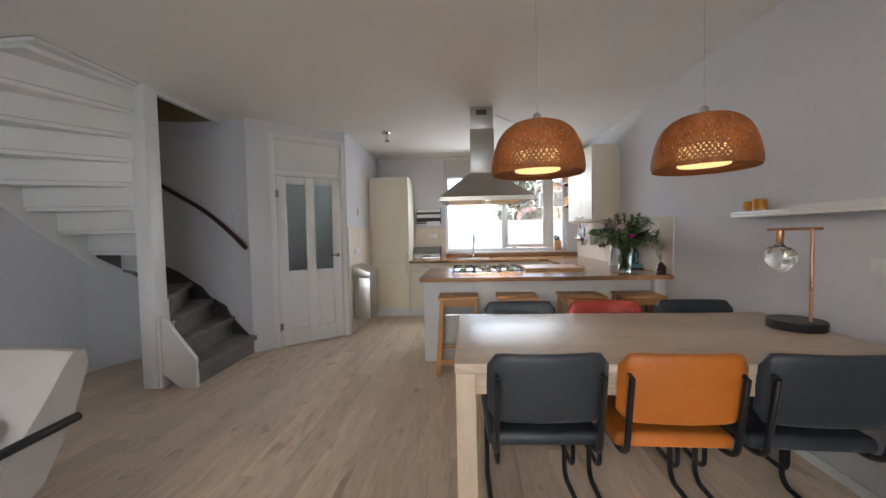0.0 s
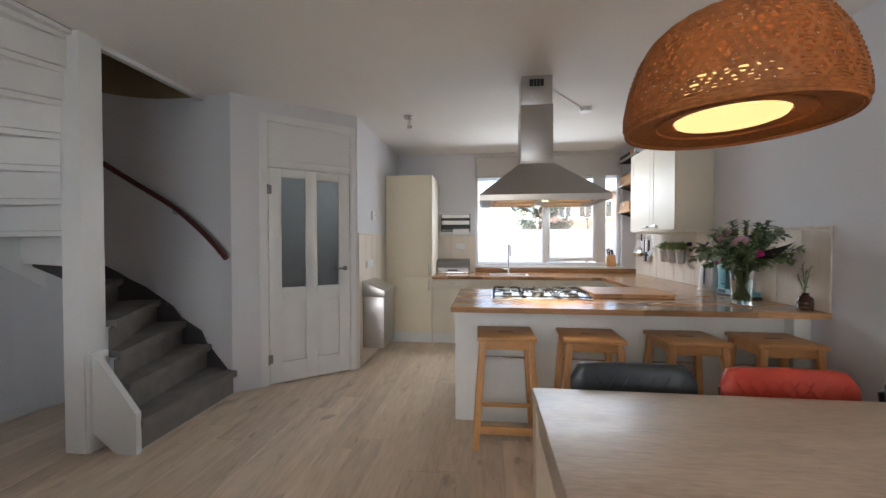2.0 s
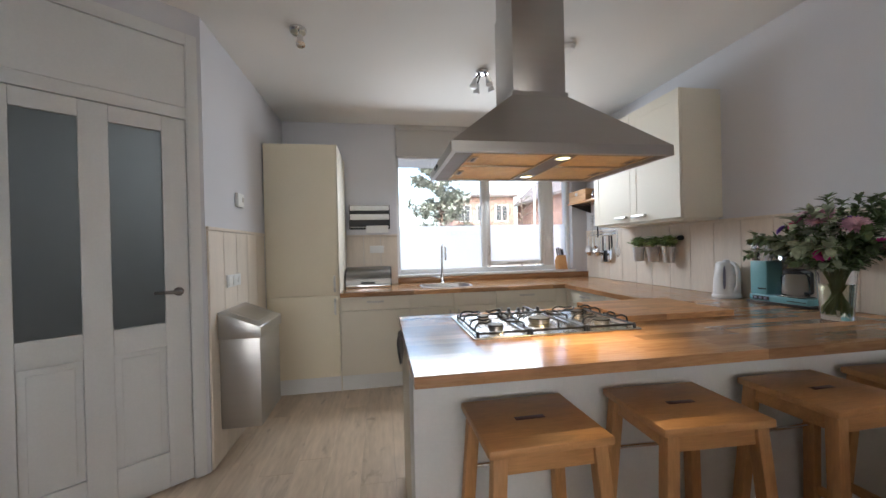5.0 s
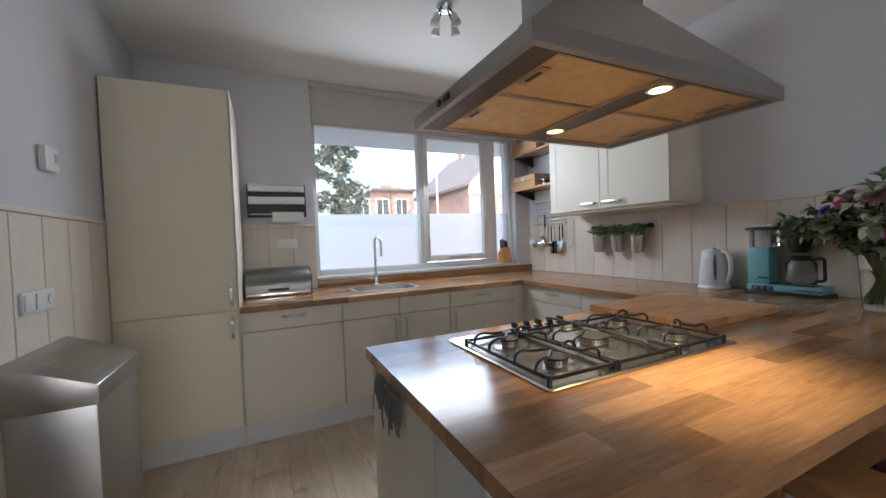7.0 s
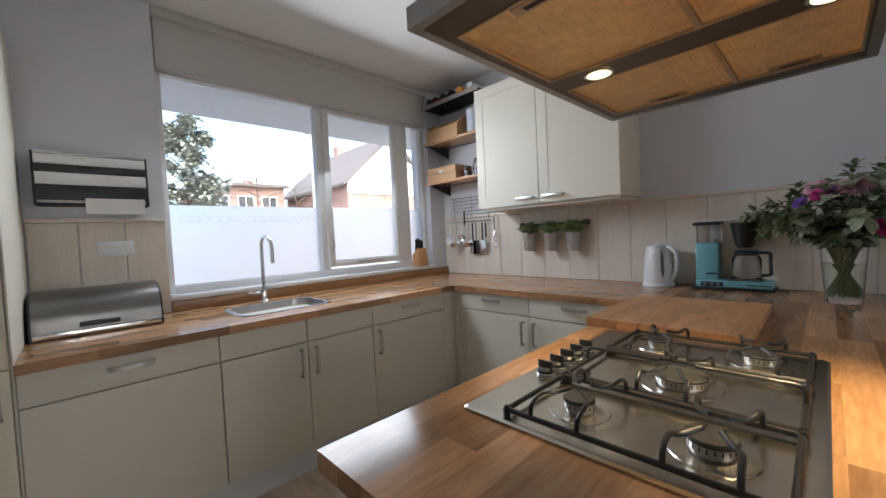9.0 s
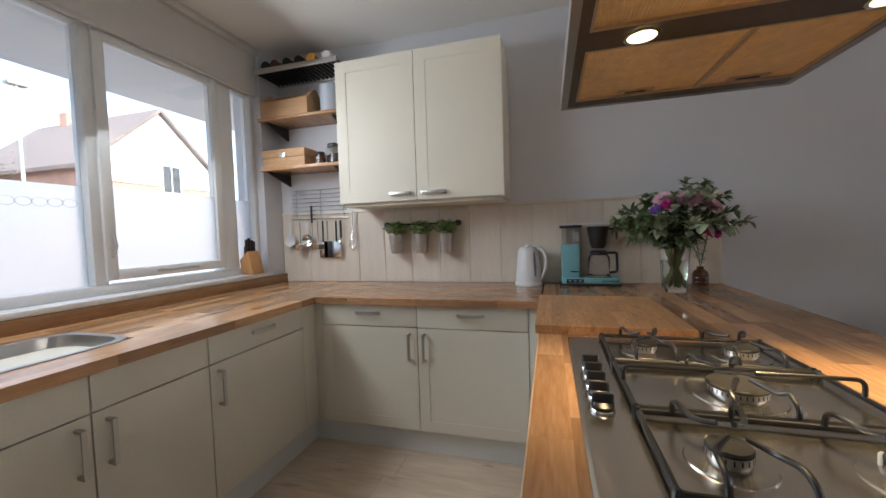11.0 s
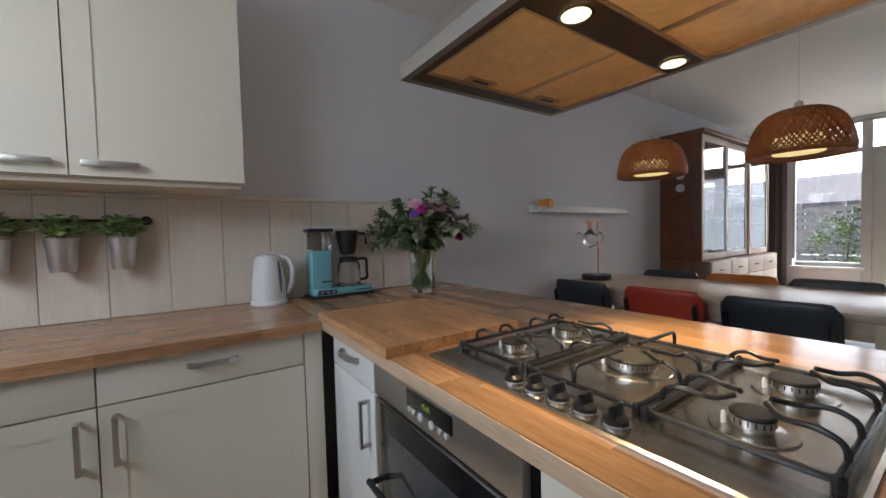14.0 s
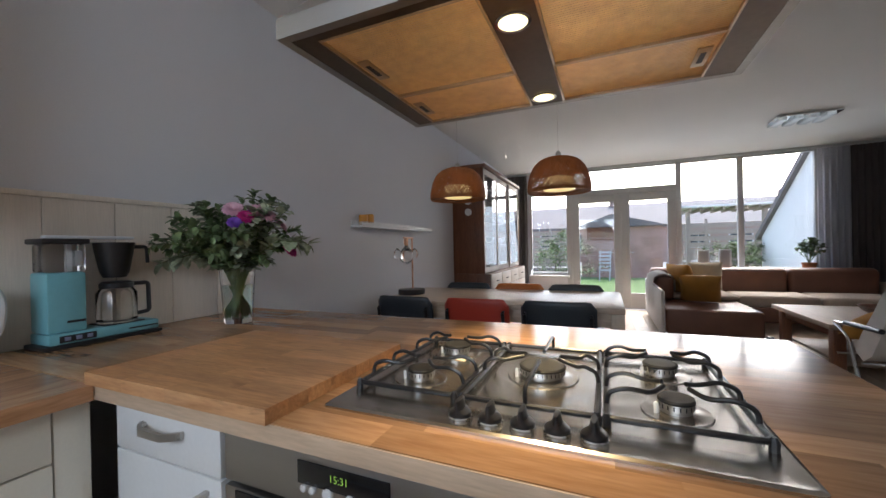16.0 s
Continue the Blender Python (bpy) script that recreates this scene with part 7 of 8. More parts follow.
def scatter_cushion(at, turn, size, material, label):
    ob = thing("cushion", (0, 0, 0), label, "cushion", "cushions on the seats")
    bm = bmesh.new()
    n = 12
    for s in (-1, 1):
        vs = [[None] * (n + 1) for _ in range(n + 1)]
        for i in range(n + 1):
            for j in range(n + 1):
                u, v = 2 * i / n - 1, 2 * j / n - 1
                t = 0.085 * ((1 - u ** 4) * (1 - v ** 4)) ** 0.5
                k = 1 - 0.07 * (1 - max(abs(u), abs(v)) ** 2)
                vs[i][j] = bm.verts.new((u * size / 2 * (1 - 0.05 * (1 - v * v)), s * t, v * size / 2 * (1 - 0.05 * (1 - u * u))))
        for i in range(n):
            for j in range(n):
                bm.faces.new((vs[i][j], vs[i + 1][j], vs[i + 1][j + 1], vs[i][j + 1]))
    bmesh.ops.remove_doubles(bm, verts=bm.verts[:], dist=0.0005)
    part("cover", bm, material, ob, angle=80)
    ob.matrix_basis = pose(*at, *turn)
    return ob


scatter_cushion((-0.62, -0.72, 0.595), (-38, 0, -12), 0.46, M_MUSTARD, "mustard velvet cushion leaning on the sofa")
scatter_cushion((-0.50, -1.25, 0.68), (-18, 0, -62), 0.46, M_MUSTARD, "mustard velvet cushion leaning on the sofa")
scatter_cushion((-0.86, -1.62, 0.70), (-16, 0, -8), 0.44, M_STRIPE, "pale striped cushion leaning on the sofa")

# coffee table with bowl
ct = thing("coffee_table", (-1.75, 0.35, 0), "low rustic wooden coffee table with pale worn top", "table")
M_RUSTIC = mat("rustic_pale_top", (0.30, 0.22, 0.16), 0.5, var=0.15, scale=2, fine=16, bump=0.08, stretch=(9, 1, 9))
part("top", boxes((-2.35, -1.20, -0.22, 0.98, 0.445, 0.49), r=0.006), M_RUSTIC, ct)
part("apron", boxes((-2.27, -1.28, -0.15, -0.12, 0.36, 0.444), (-2.27, -1.28, 0.88, 0.91, 0.36, 0.444), (-2.27, -2.24, -0.119, 0.879, 0.36, 0.444), (-1.31, -1.28, -0.119, 0.879, 0.36, 0.444), r=0.003), M_TEAK, ct)
part("lower_shelf", boxes((-2.22, -1.33, -0.10, 0.86, 0.12, 0.145), r=0.004), M_RUSTIC, ct)
for x in (-2.30, -1.335):
    for y in (-0.17, 0.84):
        part("leg", boxes((x, x + 0.085, y, y + 0.085, 0, 0.444), r=0.005), M_TEAK, ct)
ob = thing("wooden_bowl", (-1.85, 0.35, 0.49), "shallow oval carved wooden bowl on the coffee table", "bowl")
bm = bmesh.new()
lathe(bm, [(0.003, 0.0), (0.10, 0.0), (0.17, 0.035), (0.205, 0.075), (0.195, 0.076), (0.15, 0.04), (0.09, 0.014), (0.003, 0.012)], (0, 0, 0), 32)
bm.transform(Matrix.Translation((-1.85, 0.35, 0.4905)) @ Matrix.Diagonal((0.75, 1.2, 1, 1)))
part("bowl", bm, M_TEAK, ob)

# light fabric armchair with steel arms
ac = thing("armchair", (-2.0, 1.65, 0), "light linen armchair with steel and black armrests", "armchair")
bm = bmesh.new()
rings = []
for i in range(9):
    x = -2.42 + 0.87 * i / 8
    e = abs(2 * i / 8 - 1)
    rings.append([(x, y + 0.015 * e, z - 0.012 * e ** 4) for y, z in ((1.50, 0.36), (1.58, 0.50), (1.72, 0.68), (1.80, 0.80), (1.84, 0.85), (1.89, 0.845), (1.90, 0.78), (1.82, 0.56), (1.70, 0.36), (1.60, 0.30))])
loft(bm, rings)
part("back", bm, M_LINEN, ac, angle=50)
pad("seat", (-2.42, -1.66, 1.22, 1.62, 0.28, 0.44), ac, M_LINEN, 0.05)
for x in (-1.54, -2.445):
    bm = bmesh.new()
    tube(bm, rounded([(x, 1.62, 0.02), (x, 1.46, 0.43), (x, 1.24, 0.52), (x, 1.82, 0.555)], 0.05), 0.013, 10)
    tube(bm, [(x, 1.25, 0.015), (x, 1.66, 0.015)], 0.013, 10)
    arm = part("arm_frame", bm, M_CHROME, ac, "polished steel arm frame")
    bm = bmesh.new()
    tube(bm, [(x, 1.42, 0.542), (x, 1.85, 0.557)], 0.019, 10)
    part("arm_pad", bm, M_BLACK, arm)
for y in (1.30, 1.62):
    bm = bmesh.new()
    tube(bm, [(-2.445, y, 0.27), (-1.54, y, 0.27)], 0.012, 8)
    part("cross_bar", bm, M_CHROME, ac)
ac.location += Vector((0.31, -0.27, 0))
scatter_cushion((-1.43, 1.16, 0.53), (-58, 0, 20), 0.36, M_MUSTARD, "mustard cushion lying on the armchair")


# window sill things
for x in (-1.01, -1.31):
    ob = thing("photo_frame", (x, -2.43, 0.72), "small white standing frame on the window sill", "frame", "frames on the sill")
    part("frame", boxes((x - 0.085, x - 0.062, -2.42, -2.40, 0.722, 1.08), (x + 0.062, x + 0.085, -2.42, -2.40, 0.722, 1.08), (x - 0.062, x + 0.062, -2.42, -2.40, 0.722, 0.75), (x - 0.062, x + 0.062, -2.42, -2.40, 1.055, 1.08), r=0.003), M_WHITE, ob)
    part("backing", boxes((x - 0.062, x + 0.062, -2.412, -2.408, 0.75, 1.055)), M_NICKEL, ob)
pt = thing("potted_plant", (-2.36, -2.36, 0.72), "bushy green houseplant in a terracotta pot on the sill", "plant")
bm = bmesh.new()
lathe(bm, [(0.003, 0), (0.065, 0), (0.085, 0.11), (0.092, 0.115), (0.092, 0.14), (0.082, 0.14), (0.075, 0.12), (0.003, 0.12)], (-2.36, -2.355, 0.7205), 26)
part("pot", bm, mat("terracotta", (0.36, 0.13, 0.05), 0.8, var=0.1), pt)
rng = random.Random(8)
for k in range(26):
    a, t = rng.uniform(0, 6.28), rng.uniform(0.05, 1.05)
    tip = Vector((-2.36 + 0.22 * math.sin(t) * math.cos(a), -2.33 + 0.11 * math.sin(t) * math.sin(a) + 0.04, 0.88 + 0.34 * math.cos(t)))
    p0 = Vector((-2.36, -2.355, 0.845))
    pts = smooth_path([p0, p0.lerp(tip, 0.6) + Vector((0, 0, 0.03)), tip], 4)
    bm = bmesh.new()
    tube(bm, pts, 0.0025, 5)
    for q in range(3, len(pts)):
        for m in range(2):
            d = Vector((rng.uniform(-1, 1), rng.uniform(-0.6, 1), rng.uniform(-0.2, 0.8)))
            leaf(bm, pts[q], d, Vector((0, 0, 1)), rng.uniform(0.05, 0.08), rng.uniform(0.016, 0.026))
    part("frond", bm, M_LEAF, pt)
# flush ceiling lamp
cl = thing("ceiling_lamp", (-1.6, -0.45, H), "flush chrome ceiling lamp with frosted glass strips", "lamp")
part("plate", boxes((-1.90, -1.32, -0.60, -0.32, H - 0.03, H - 0.001), r=0.006), M_CHROME, cl)
for i in range(4):
    x = -1.83 + 0.14 * i
    part("glass_strip", boxes((x, x + 0.09, -0.62, -0.30, H - 0.075, H - 0.031), r=0.01), M_FROST, cl)
# dark picture and small white lamp on the side wall
pc = thing("picture", (XL, 0.0, 1.2), "dark framed picture on the side wall", "picture")
part("frame", boxes((XL + 0.001, XL + 0.03, -0.55, 0.35, 1.10, 1.75), r=0.004), M_BLACK, pc)
part("print", boxes((XL + 0.03, XL + 0.033, -0.51, 0.31, 1.14, 1.71)), mat("dark_green_print", (0.03, 0.04, 0.03), 0.5, var=0.4, scale=4, fine=20), pc)
sc = thing("sideboard", (XL + 0.25, -0.2, 0), "low dark wooden sideboard along the side wall", "cabinet")
part("body", boxes((XL + 0.002, XL + 0.42, -0.80, 0.90, 0.08, 0.80), r=0.005), M_TEAK, sc)
part("plinth", boxes((XL + 0.002, XL + 0.38, -0.76, 0.86, 0, 0.08)), M_BLACK, sc)
for i in range(3):
    part("door", boxes((XL + 0.421, XL + 0.436, -0.79 + 0.565 * i, -0.235 + 0.565 * i, 0.10, 0.78), r=0.003), M_TEAK, sc)

ws = thing("light_switch", (XR, 1.93, 1.10), "white single light switch on the wall", "switch")
part("plate", boxes((XR - 0.011, XR - 0.001, 1.89, 1.97, 1.08, 1.16), r=0.003), M_FRAME, ws)
part("rocker", boxes((XR - 0.016, XR - 0.0112, 1.90, 1.96, 1.09, 1.15), r=0.002), M_FRAME, ws)

# ---- outside ----
M_GRASS = mat("grass", (0.09, 0.16, 0.035), 0.9, var=0.3, scale=2, fine=60, bump=0.4)
M_PAVE = mat("paving", (0.30, 0.29, 0.27), 0.9, var=0.12, scale=2, fine=40, bump=0.15)
# red brick with the pale outdoor haze mixed into its base colour
M_BRICK_HAZY = mat("hazy_red_brick", (0.38, 0.25, 0.21), 0.9, var=0.2, scale=3, fine=24, bump=0.2)
M_RENDER = mat("white_render", (0.74, 0.74, 0.73), 0.9, var=0.04, scale=2, fine=60, bump=0.1)
M_TILE = mat("dark_roof_tile", (0.17, 0.15, 0.145), 0.8, var=0.2, scale=2, fine=20, bump=0.3)
M_FENCE = mat("weathered_fence_wood", (0.36, 0.30, 0.25), 0.85, var=0.15, scale=2, fine=14, bump=0.1, stretch=(1, 8, 8))
M_BARK = mat("bark", (0.13, 0.10, 0.08), 0.95, var=0.2, scale=6, fine=30, bump=0.5, stretch=(1, 1, 0.3))
# needles paled: the bright haze outdoors is put into their colour
M_PINELEAF_HAZY = mat("hazy_conifer_needles", (0.30, 0.33, 0.28), 0.8, var=0.3, spread=0.4, island=True)
M_HEDGE = mat("shrub_leaf", (0.14, 0.19, 0.06), 0.7, var=0.3, spread=0.4, island=True)
M_DARKWIN = mat("dark_window_glass", (0.05, 0.06, 0.07), 0.1, var=0.1, bump=0.0)
ground = structure("ground", boxes((-400, 400, -400, YF - 0.2, -0.5, -0.06), (-400, 400, YB + 0.3, 400, -0.5, -0.06), (-400, XL - 0.2, YF - 0.2, YB + 0.3, -0.5, -0.06), (XR + 0.2, 400, YF - 0.2, YB + 0.3, -0.5, -0.06)), M_PAVE, "grey paving round the house")
solid("lawn", boxes((-2.6, 2.6, -10.0, -4.6, -0.059, -0.02)), M_GRASS, "short green garden lawn", kind="stuff")
structure("eave", boxes((-6, 8, YB + 0.30, YB + 1.30, 2.45, 2.62)), mat("eave_paint", (0.66, 0.65, 0.63), 0.8, var=0.04, scale=2, fine=40), "pale grey overhanging eave above the kitchen window")


def slat_fence(name, x0, x1, y, z1, n, label):
    ob = thing(name, ((x0 + x1) / 2, y, -0.06), label, "fence")
    for k in range(4):
        x = x0 + (x1 - x0) * k / 3
        part("post", boxes((x - 0.035, x + 0.035, y - 0.035, y + 0.035, -0.06, z1 + 0.06)), M_FENCE, ob)
    h = (z1 - 0.05) / n
    for i in range(n):
        part("slat", boxes((x0, x1, y + 0.036, y + 0.056, 0.02 + i * h, 0.02 + i * h + h * 0.78)), M_FENCE, ob)
    return ob


slat_fence("garden_fence", -4.4, -1.5, -9.2, 1.9, 9, "pale weathered slatted garden fence")
slat_fence("garden_fence", 1.55, 4.2, -9.6, 1.8, 9, "pale weathered slatted garden fence")
# shed with an arched dark opening
sd2 = thing("garden_shed", (0.35, -10.6, -0.06), "red-brown timber garden shed with dark arched doorway", "shed")
part("wall", boxes((-1.4, 1.35, -12.2, -10.4, -0.06, 1.85)), M_BRICK_HAZY, sd2)
bm = bmesh.new()
loft(bm, [[(x, -10.38, z) for x, z in [(0.15, 1.35), (1.15, 1.35)] + [(0.65 + 0.5 * math.cos(radians(a)), 1.75 + 0.40 * math.sin(radians(a))) for a in range(0, 181, 20)]], [(x, -10.36, z) for x, z in [(0.15, 1.35), (1.15, 1.35)] + [(0.65 + 0.5 * math.cos(radians(a)), 1.75 + 0.40 * math.sin(radians(a))) for a in range(0, 181, 20)]]])
part("arch", bm, M_TEAK, sd2)
bm = bmesh.new()
loft(bm, [[(-1.6, y, 1.86), (1.6, y, 1.86), (0.3, y, 2.35)] for y in (-12.4, -10.2)])
part("roof", bm, M_TILE, sd2)
ld = thing("garden_chair", (0.55, -8.6, -0.02), "folded pale blue garden chair standing on the lawn", "chair")
for dx in (-0.16, 0.16):
    bm = bmesh.new()
    tube(bm, [(0.55 + dx, -8.5, -0.02), (0.50 + dx, -8.75, 1.0)], 0.018, 6)
    tube(bm, [(0.55 + dx, -8.95, -0.02), (0.52 + dx, -8.62, 0.6)], 0.018, 6)
    part("side", bm, M_SHEER, ld)
for i in range(6):
    z = 0.3 + 0.12 * i
    part("slat", boxes((0.34, 0.72, -8.61 - 0.03 * i, -8.59 - 0.03 * i, z, z + 0.07)), M_SHEER, ld)
# neighbour's white extension with sloping tiled edge
nb = thing("neighbour_extension", (-3.2, -4.2, -0.06), "white rendered neighbouring extension with sloping tiled roof edge", "building")
bm = bmesh.new()
loft(bm, [[(x, -2.72, -0.06), (x, -5.6, -0.06), (x, -5.6, 1.3), (x, -2.72, 3.15)] for x in (-4.4, -2.78)])
part("wall", bm, M_RENDER, nb)
bm = bmesh.new()
loft(bm, [[(x, -2.70, 3.16), (x, -5.75, 1.21), (x, -5.75, 1.33), (x, -2.70, 3.28)] for x in (-4.4, -2.70)])
part("roof", bm, M_TILE, nb)
pg = thing("pergola", (-1.8, -6.6, -0.06), "weathered timber lean-to with pale roof beside the fence", "pergola")
for x in (-3.3, -1.6):
    part("post", boxes((x - 0.05, x + 0.05, -7.1, -7.0, -0.06, 2.05)), M_FENCE, pg)
for i in range(8):
    x = -3.4 + 0.25 * i
    part("rafter", boxes((x, x + 0.05, -8.1, -6.8, 2.06, 2.14)), M_FENCE, pg)
part("roof_sheet", boxes((-3.5, -1.4, -8.1, -6.7, 2.145, 2.19)), M_RENDER, pg)


def leafy(name, at, height, spread, n, material, label, category, trunk=0.09, bare=0.35, seed=1, leafsize=0.12):
    """A tree: tapered trunk, forking limbs and a crown of many small leaves with gaps."""
    rng = random.Random(seed)
    ob = thing(name, at, label, category)
    base = Vector(at)
    bm = bmesh.new()
    top = base + Vector((rng.uniform(-0.2, 0.2), rng.uniform(-0.2, 0.2), height * 0.9))
    tube(bm, smooth_path([base, base.lerp(top, 0.4) + Vector((0.08, 0.05, 0)), top], 5), trunk, 8, trunk * 0.15)
    part("trunk", bm, M_BARK, ob)
    tips = []
    for k in range(16):
        f = bare + (0.95 - bare) * k / 16
        p = base.lerp(top, f)
        a = k * 2.4 + rng.uniform(-0.4, 0.4)
        ln = spread * (1.15 - f) * rng.uniform(0.7, 1.2) + 0.2
        q = p + Vector((math.cos(a) * ln, math.sin(a) * ln, ln * rng.uniform(0.15, 0.6)))
        m = p.lerp(q, 0.5) + Vector((0, 0, 0.06 * ln))
        bm = bmesh.new()
        tube(bm, smooth_path([p, m, q], 4), trunk * 0.35, 6, trunk * 0.06)
        for j in range(5):
            r = p.lerp(q, 0.35 + 0.15 * j)
            e = r + Vector((rng.uniform(-1, 1), rng.uniform(-1, 1), rng.uniform(0, 1))) * ln * 0.35
            tube(bm, [r, e], trunk * 0.1, 4, trunk * 0.03)
            tips.append((r, e))
        part("limb", bm, M_BARK, ob)
        tips.append((m, q))
    if n:
        bm = bmesh.new()
        for _ in range(n):
            r, e = rng.choice(tips)
            c = r.lerp(e, rng.uniform(0.2, 1.1)) + Vector((rng.gauss(0, 1), rng.gauss(0, 1), rng.gauss(0, 1))) * spread * 0.07
            leaf(bm, c, Vector((rng.uniform(-1, 1), rng.uniform(-1, 1), rng.uniform(-0.5, 0.7))), Vector((0, 0, 1)), leafsize * rng.uniform(0.6, 1.3), leafsize * 0.3)
        part("crown", bm, material, ob)
    return ob


leafy("pine_tree", (3.6, 26.0, -0.06), 8.8, 2.2, 6500, M_PINELEAF_HAZY, "tall conifer across the street, paled as if by haze", "tree", 0.16, 0.2, 2, 0.28)
leafy("bare_tree", (5.6, 22.0, -0.06), 5.0, 2.2, 300, M_HEDGE, "bare young street tree with thin twigs", "tree", 0.08, 0.3, 5, 0.08)
leafy("bare_tree", (8.6, 25.0, -0.06), 5.5, 2.2, 300, M_HEDGE, "bare young street tree with thin twigs", "tree", 0.08, 0.3, 6, 0.08)
leafy("garden_shrub", (1.75, -6.0, -0.06), 1.8, 0.9, 2600, M_HEDGE, "pale green garden shrub", "shrub", 0.03, 0.08, 9, 0.07)
leafy("garden_shrub", (-2.45, -5.9, -0.06), 1.35, 0.75, 2400, M_HEDGE, "pale green garden shrub", "shrub", 0.03, 0.08, 12, 0.07)


def house(at, w, d, hgt, roof, turn, wall, gable, label, rows, extra=()):
    """A house w wide, d deep, with a pitched roof; rows: windows of its front as (x, z, width, height)."""
    ob = thing("house", (0, 0, 0), label, "house", "houses around")
    part("wall", boxes((-w / 2, w / 2, 0, d, 0, hgt)), wall, ob)
    bm = bmesh.new()
    loft(bm, [[(x, 0.02, hgt), (x, d - 0.02, hgt), (x, d / 2, hgt + roof)] for x in (-w / 2 + 0.02, w / 2 - 0.02)])
    part("gable", bm, gable, ob)
    bm = bmesh.new()
    k = 0.35
    for s in (-1, 1):
        y0 = d / 2 + s * (d / 2 + k)
        zz = hgt - roof * k / (d / 2)
        loft(bm, [[(x, y0, zz), (x, d / 2, hgt + roof + 0.02), (x, d / 2, hgt + roof + 0.2), (x, y0, zz + 0.18)] for x in (-w / 2 - 0.25, w / 2 + 0.25)])
    part("roof", bm, M_TILE, ob)
    part("chimney", boxes((w * 0.2, w * 0.2 + 0.6, d / 2 - 0.3, d / 2 + 0.3, hgt + roof * 0.6, hgt + roof + 0.7)), M_BRICK_HAZY, ob)
    for name, row, m in extra:
        part(name, boxes(row), m, ob)
    for x, z, ww, hh in rows:
        f = part("window", boxes((x, x + ww, -0.05, -0.005, z, z + hh)), M_FRAME, ob)
        part("pane", boxes((x + 0.08, x + ww / 2 - 0.03, -0.06, -0.051, z + 0.08, z + hh - 0.08)), M_DARKWIN, f)
        part("pane", boxes((x + ww / 2 + 0.03, x + ww - 0.08, -0.06, -0.051, z + 0.08, z + hh - 0.08)), M_DARKWIN, f)
    ob.matrix_basis = pose(*at, 0, 0, turn)
    return ob


house((7.6, 30, -0.06), 4.8, 7, 5.1, 0.2, 0, M_BRICK_HAZY, M_BRICK_HAZY, "red brick building with flat roof across the street", [(-2.0 + 1.45 * i, z, 1.0, 1.3) for i in range(3) for z in (0.8, 3.2)])
house((18.0, 28.5, -0.06), 9, 6.6, 4.9, 3.0, 90, M_BRICK_HAZY, M_RENDER, "brick house with white gable and dark tiled roof", [(-3.5, 0.8, 1.6, 1.5), (-0.8, 0.8, 1.6, 1.5), (2.0, 0.8, 1.6, 1.5)], [("gable_board", (-4.56, -4.5, 0.0, 6.6, 4.15, 4.9), M_RENDER), ("window", (-4.62, -4.56, 2.3, 3.4, 3.75, 5.3), M_FRAME), ("window_pane", (-4.64, -4.62, 2.4, 2.82, 3.85, 5.2), M_DARKWIN), ("window_pane", (-4.64, -4.62, 2.88, 3.3, 3.85, 5.2), M_DARKWIN), ("door", (-4.56, -4.5, 4.4, 5.4, 0.0, 2.1), M_FRAME)])
house((-8.0, 38, -0.06), 12, 8, 5.0, 3.0, 0, M_BRICK_HAZY, M_BRICK_HAZY, "red brick terraced house across the street", [(-5 + 2.5 * i, 2.9, 1.5, 1.3) for i in range(4)])
house((2.5, -24, -0.06), 12, 8, 2.5, 1.7, 180, M_BRICK_HAZY, M_BRICK_HAZY, "brick house behind the garden with a tiled roof", [(-5 + 2.5 * i, 0.9, 1.4, 1.2) for i in range(4)])
house((-9.5, -27, -0.06), 11, 8, 2.6, 1.9, 180, M_BRICK_HAZY, M_RENDER, "brick house behind the garden with a tiled roof", [(-4.5 + 2.5 * i, 0.9, 1.4, 1.2) for i in range(4)])
lpost = thing("street_lamp", (7.6, 20.5, -0.06), "grey steel street lamp post", "lamp")
bm = bmesh.new()
tube(bm, [(7.6, 20.5, -0.06), (7.6, 20.5, 6.2)], 0.07, 8, 0.045)
part("pole", bm, M_NICKEL, lpost)
part("head", boxes((7.35, 7.85, 20.35, 20.65, 6.2, 6.32), r=0.03), M_NICKEL, lpost)

# ---- pieces of worktop, wall lining and floor ----


def piece(name, me, at, parent, turn=0.0):
    o = new(name, me)
    o.parent = parent
    o.location = Vector(at) - base_of(parent)
    if turn:
        o.rotation_euler = (0, 0, turn)
    return o


def piece_mesh(name, dx, dy, dz, material, r=0.0):
    return mesh_of(name, boxes((-dx / 2, dx / 2, -dy / 2, dy / 2, -dz, 0), r=r, seg=1), material)


# bar worktop, stave by stave, in two thicknesses of the same length set
bar = thing("bar_worktop", (1.18, 4.15, CZ), "glossy acacia butcher-block bar top of many staves", "worktop")
rng = random.Random(3)
rows = 14
w = (4.665 - 3.65) / rows
lengths = [0.24, 0.30, 0.36, 0.44, 0.52, 0.60]
cache = {}
for i in range(rows):
    x, y = 0.0, 3.65 + (i + 0.5) * w
    first = True
    while x < XR - 0.003:
        ln = rng.choice(lengths) * (rng.uniform(0.4, 1.0) if first else 1)
        ln = round(ln / 0.02) * 0.02
        first = False
        if XR - 0.002 - (x + ln) < 0.12:
            ln = XR - 0.002 - x
        key = round(ln, 4)
        if key not in cache:
            cache[key] = piece_mesh("stave", key, w, TOP - CZ, M_STAVE)
        piece("stave", cache[key], (x + ln / 2, y, TOP - rng.uniform(0, 0.00006)), bar)
        x += ln

M_EDGE = mat("pale_edge_wood", (0.56, 0.41, 0.28), 0.45, var=0.1, scale=3, fine=20, bump=0.04, stretch=(1.2, 10, 10))
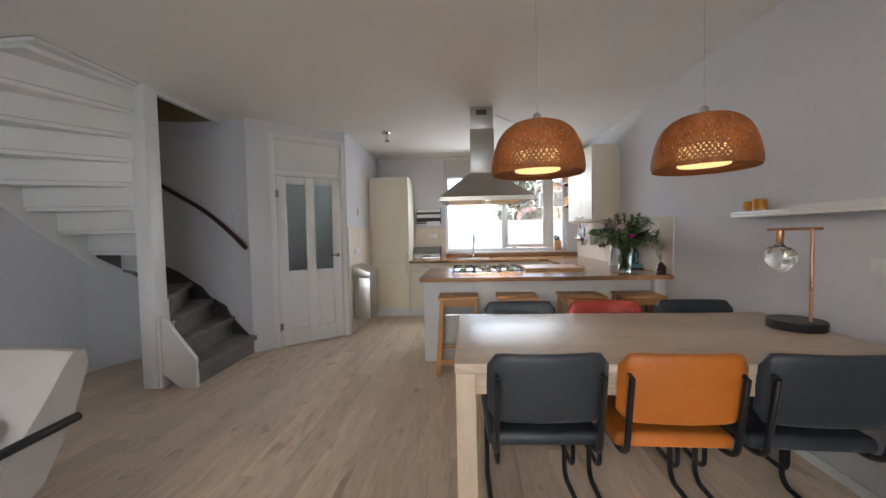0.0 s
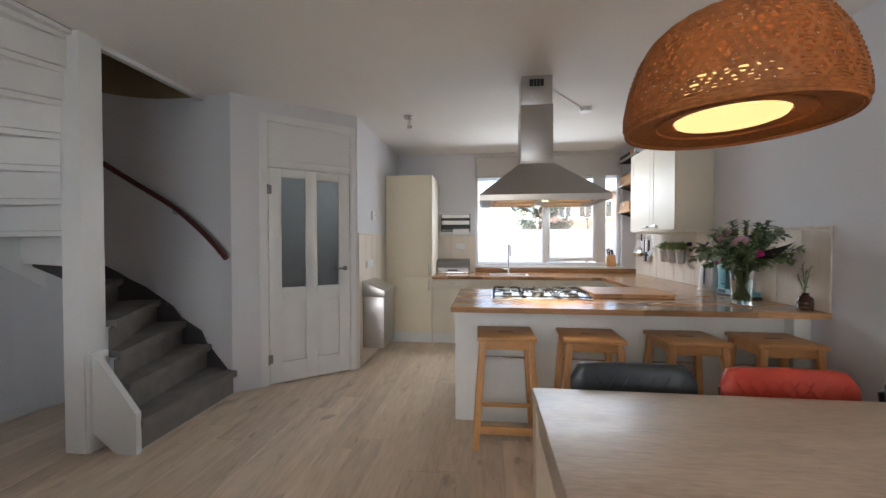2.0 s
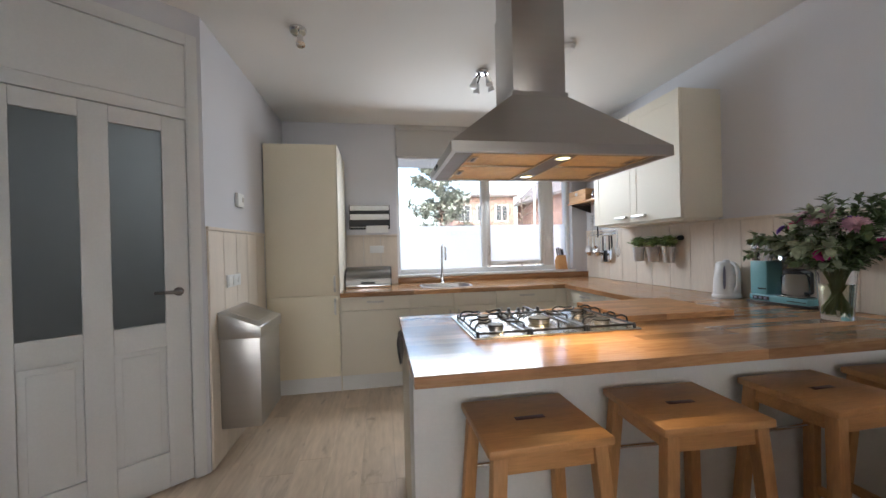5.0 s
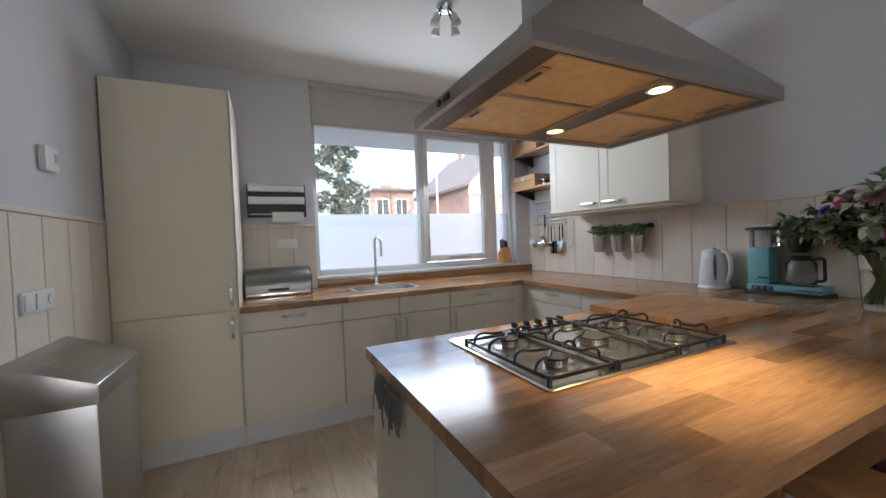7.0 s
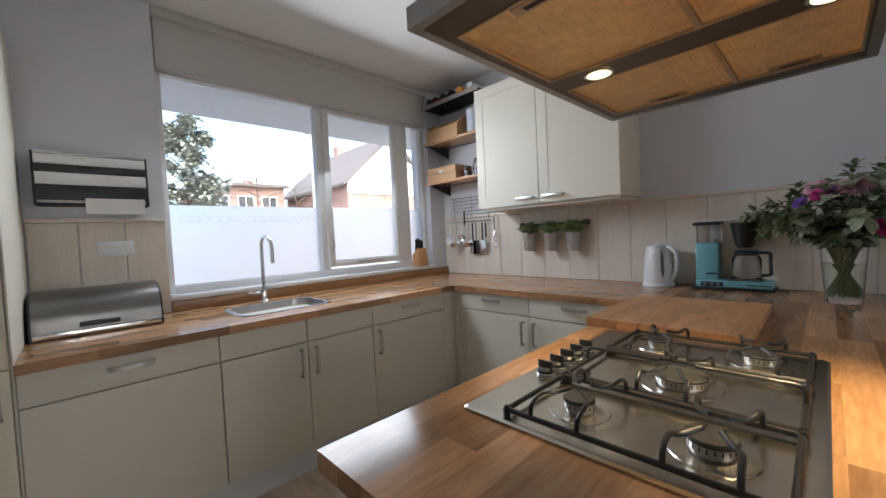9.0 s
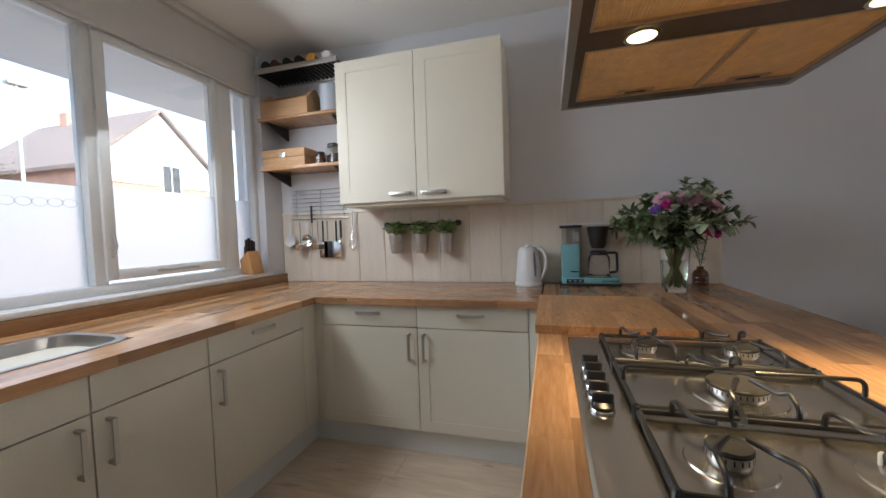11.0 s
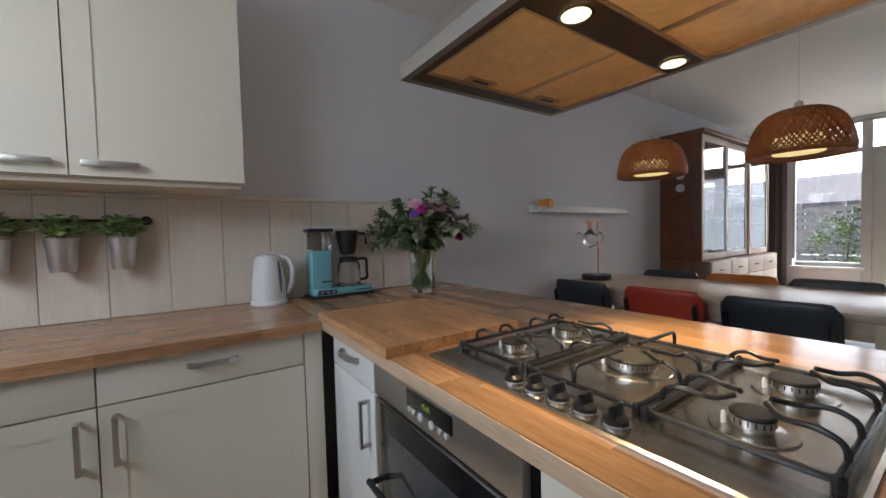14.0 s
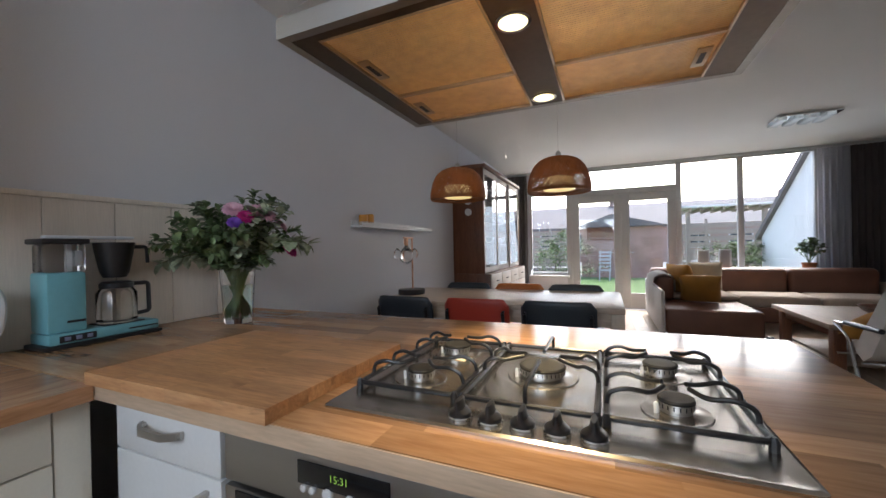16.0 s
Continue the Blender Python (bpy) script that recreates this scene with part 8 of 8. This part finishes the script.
part("edge_band", boxes((0.002, XR - 0.67, 4.6655, 4.6685, CZ, TOP - 0.002), r=0.001), M_EDGE, bar, "pale worn wooden edge")

# wall lining of whitewashed boards behind the worktops
PZ = 1.435
lining = thing("wall_lining", (XR, 5.2, TOP), "whitewashed upright board splashback on the wall", "splashback")
PW = 0.215
me = mesh_of("board", boxes((-0.012, 0, -PW / 2 + 0.0012, PW / 2 - 0.0012, 0, PZ - TOP - 0.022), r=0.002, seg=1), M_PANEL)
y = 3.655 + PW / 2
while y < YB - 0.02:
    piece("board", me, (XR - 0.001, y, TOP + 0.001), lining)
    y += PW
part("cap_rail", boxes((XR - 0.018, XR - 0.001, 3.65, YB - 0.002, PZ - 0.02, PZ), r=0.003), M_PANEL, lining)
part("backing", boxes((XR - 0.006, XR - 0.0005, 3.66, YB - 0.002, TOP + 0.001, PZ - 0.021)), M_PANEL, lining)
lining2 = thing("wall_lining", (-0.2, YB, TOP), "whitewashed upright board splashback on the wall", "splashback")
me2 = mesh_of("board", boxes((-0.0895, 0.0895, 0, 0.012, 0, PZ - TOP - 0.022), r=0.003, seg=1), M_PANEL)
for i in range(3):
    piece("board", me2, (-0.462 + 0.0912 + 0.1825 * i, YB - 0.0135, TOP + 0.001), lining2)
part("cap_rail", boxes((-0.464, WX0 - 0.002, YB - 0.018, YB - 0.001, PZ - 0.02, PZ), r=0.003), M_PANEL, lining2)
lining3 = thing("wall_lining", (-1.10, 5.4, 0), "whitewashed upright board lining beside the door", "splashback")
me3 = mesh_of("board", boxes((0, 0.012, -0.1045, 0.1045, 0, PZ - 0.024), r=0.003, seg=1), M_PANEL)
for i in range(5):
    piece("board", me3, (-1.0995, 4.91 + 0.1065 + 0.213 * i, 0.002), lining3)
part("cap_rail", boxes((-1.0995, -1.082, 4.905, KY, PZ - 0.02, PZ), r=0.003), M_PANEL, lining3)

# floor planks
rng = random.Random(11)
PLW, PLL = 0.193, 1.38
planks = {}
full = mesh_of("plank", boxes((-PLW / 2 + 0.0004, PLW / 2 - 0.0004, -PLL / 2 + 0.0004, PLL / 2 - 0.0004, -0.010, 0), r=0.0012, seg=1), M_FLOOR)
n = 0
x = XL
while x < XR - 0.01:
    wd = min(PLW, XR - x)
    y = YF - rng.uniform(0.1, 1.2)
    while y < YB:
        y0, y1 = max(y, YF - 0.0), min(y + PLL, YB)
        if y1 - y0 > 0.02:
            if y1 - y0 > PLL - 0.01 and wd > PLW - 0.001:
                me = full
            else:
                me = mesh_of("plank", boxes((-wd / 2 + 0.0004, wd / 2 - 0.0004, -(y1 - y0) / 2 + 0.0004, (y1 - y0) / 2 - 0.0004, -0.010, 0), r=0.0012, seg=1), M_FLOOR)
            piece("plank", me, (x + wd / 2, (y0 + y1) / 2, 0.0), floor)
        y += PLL
    x += PLW
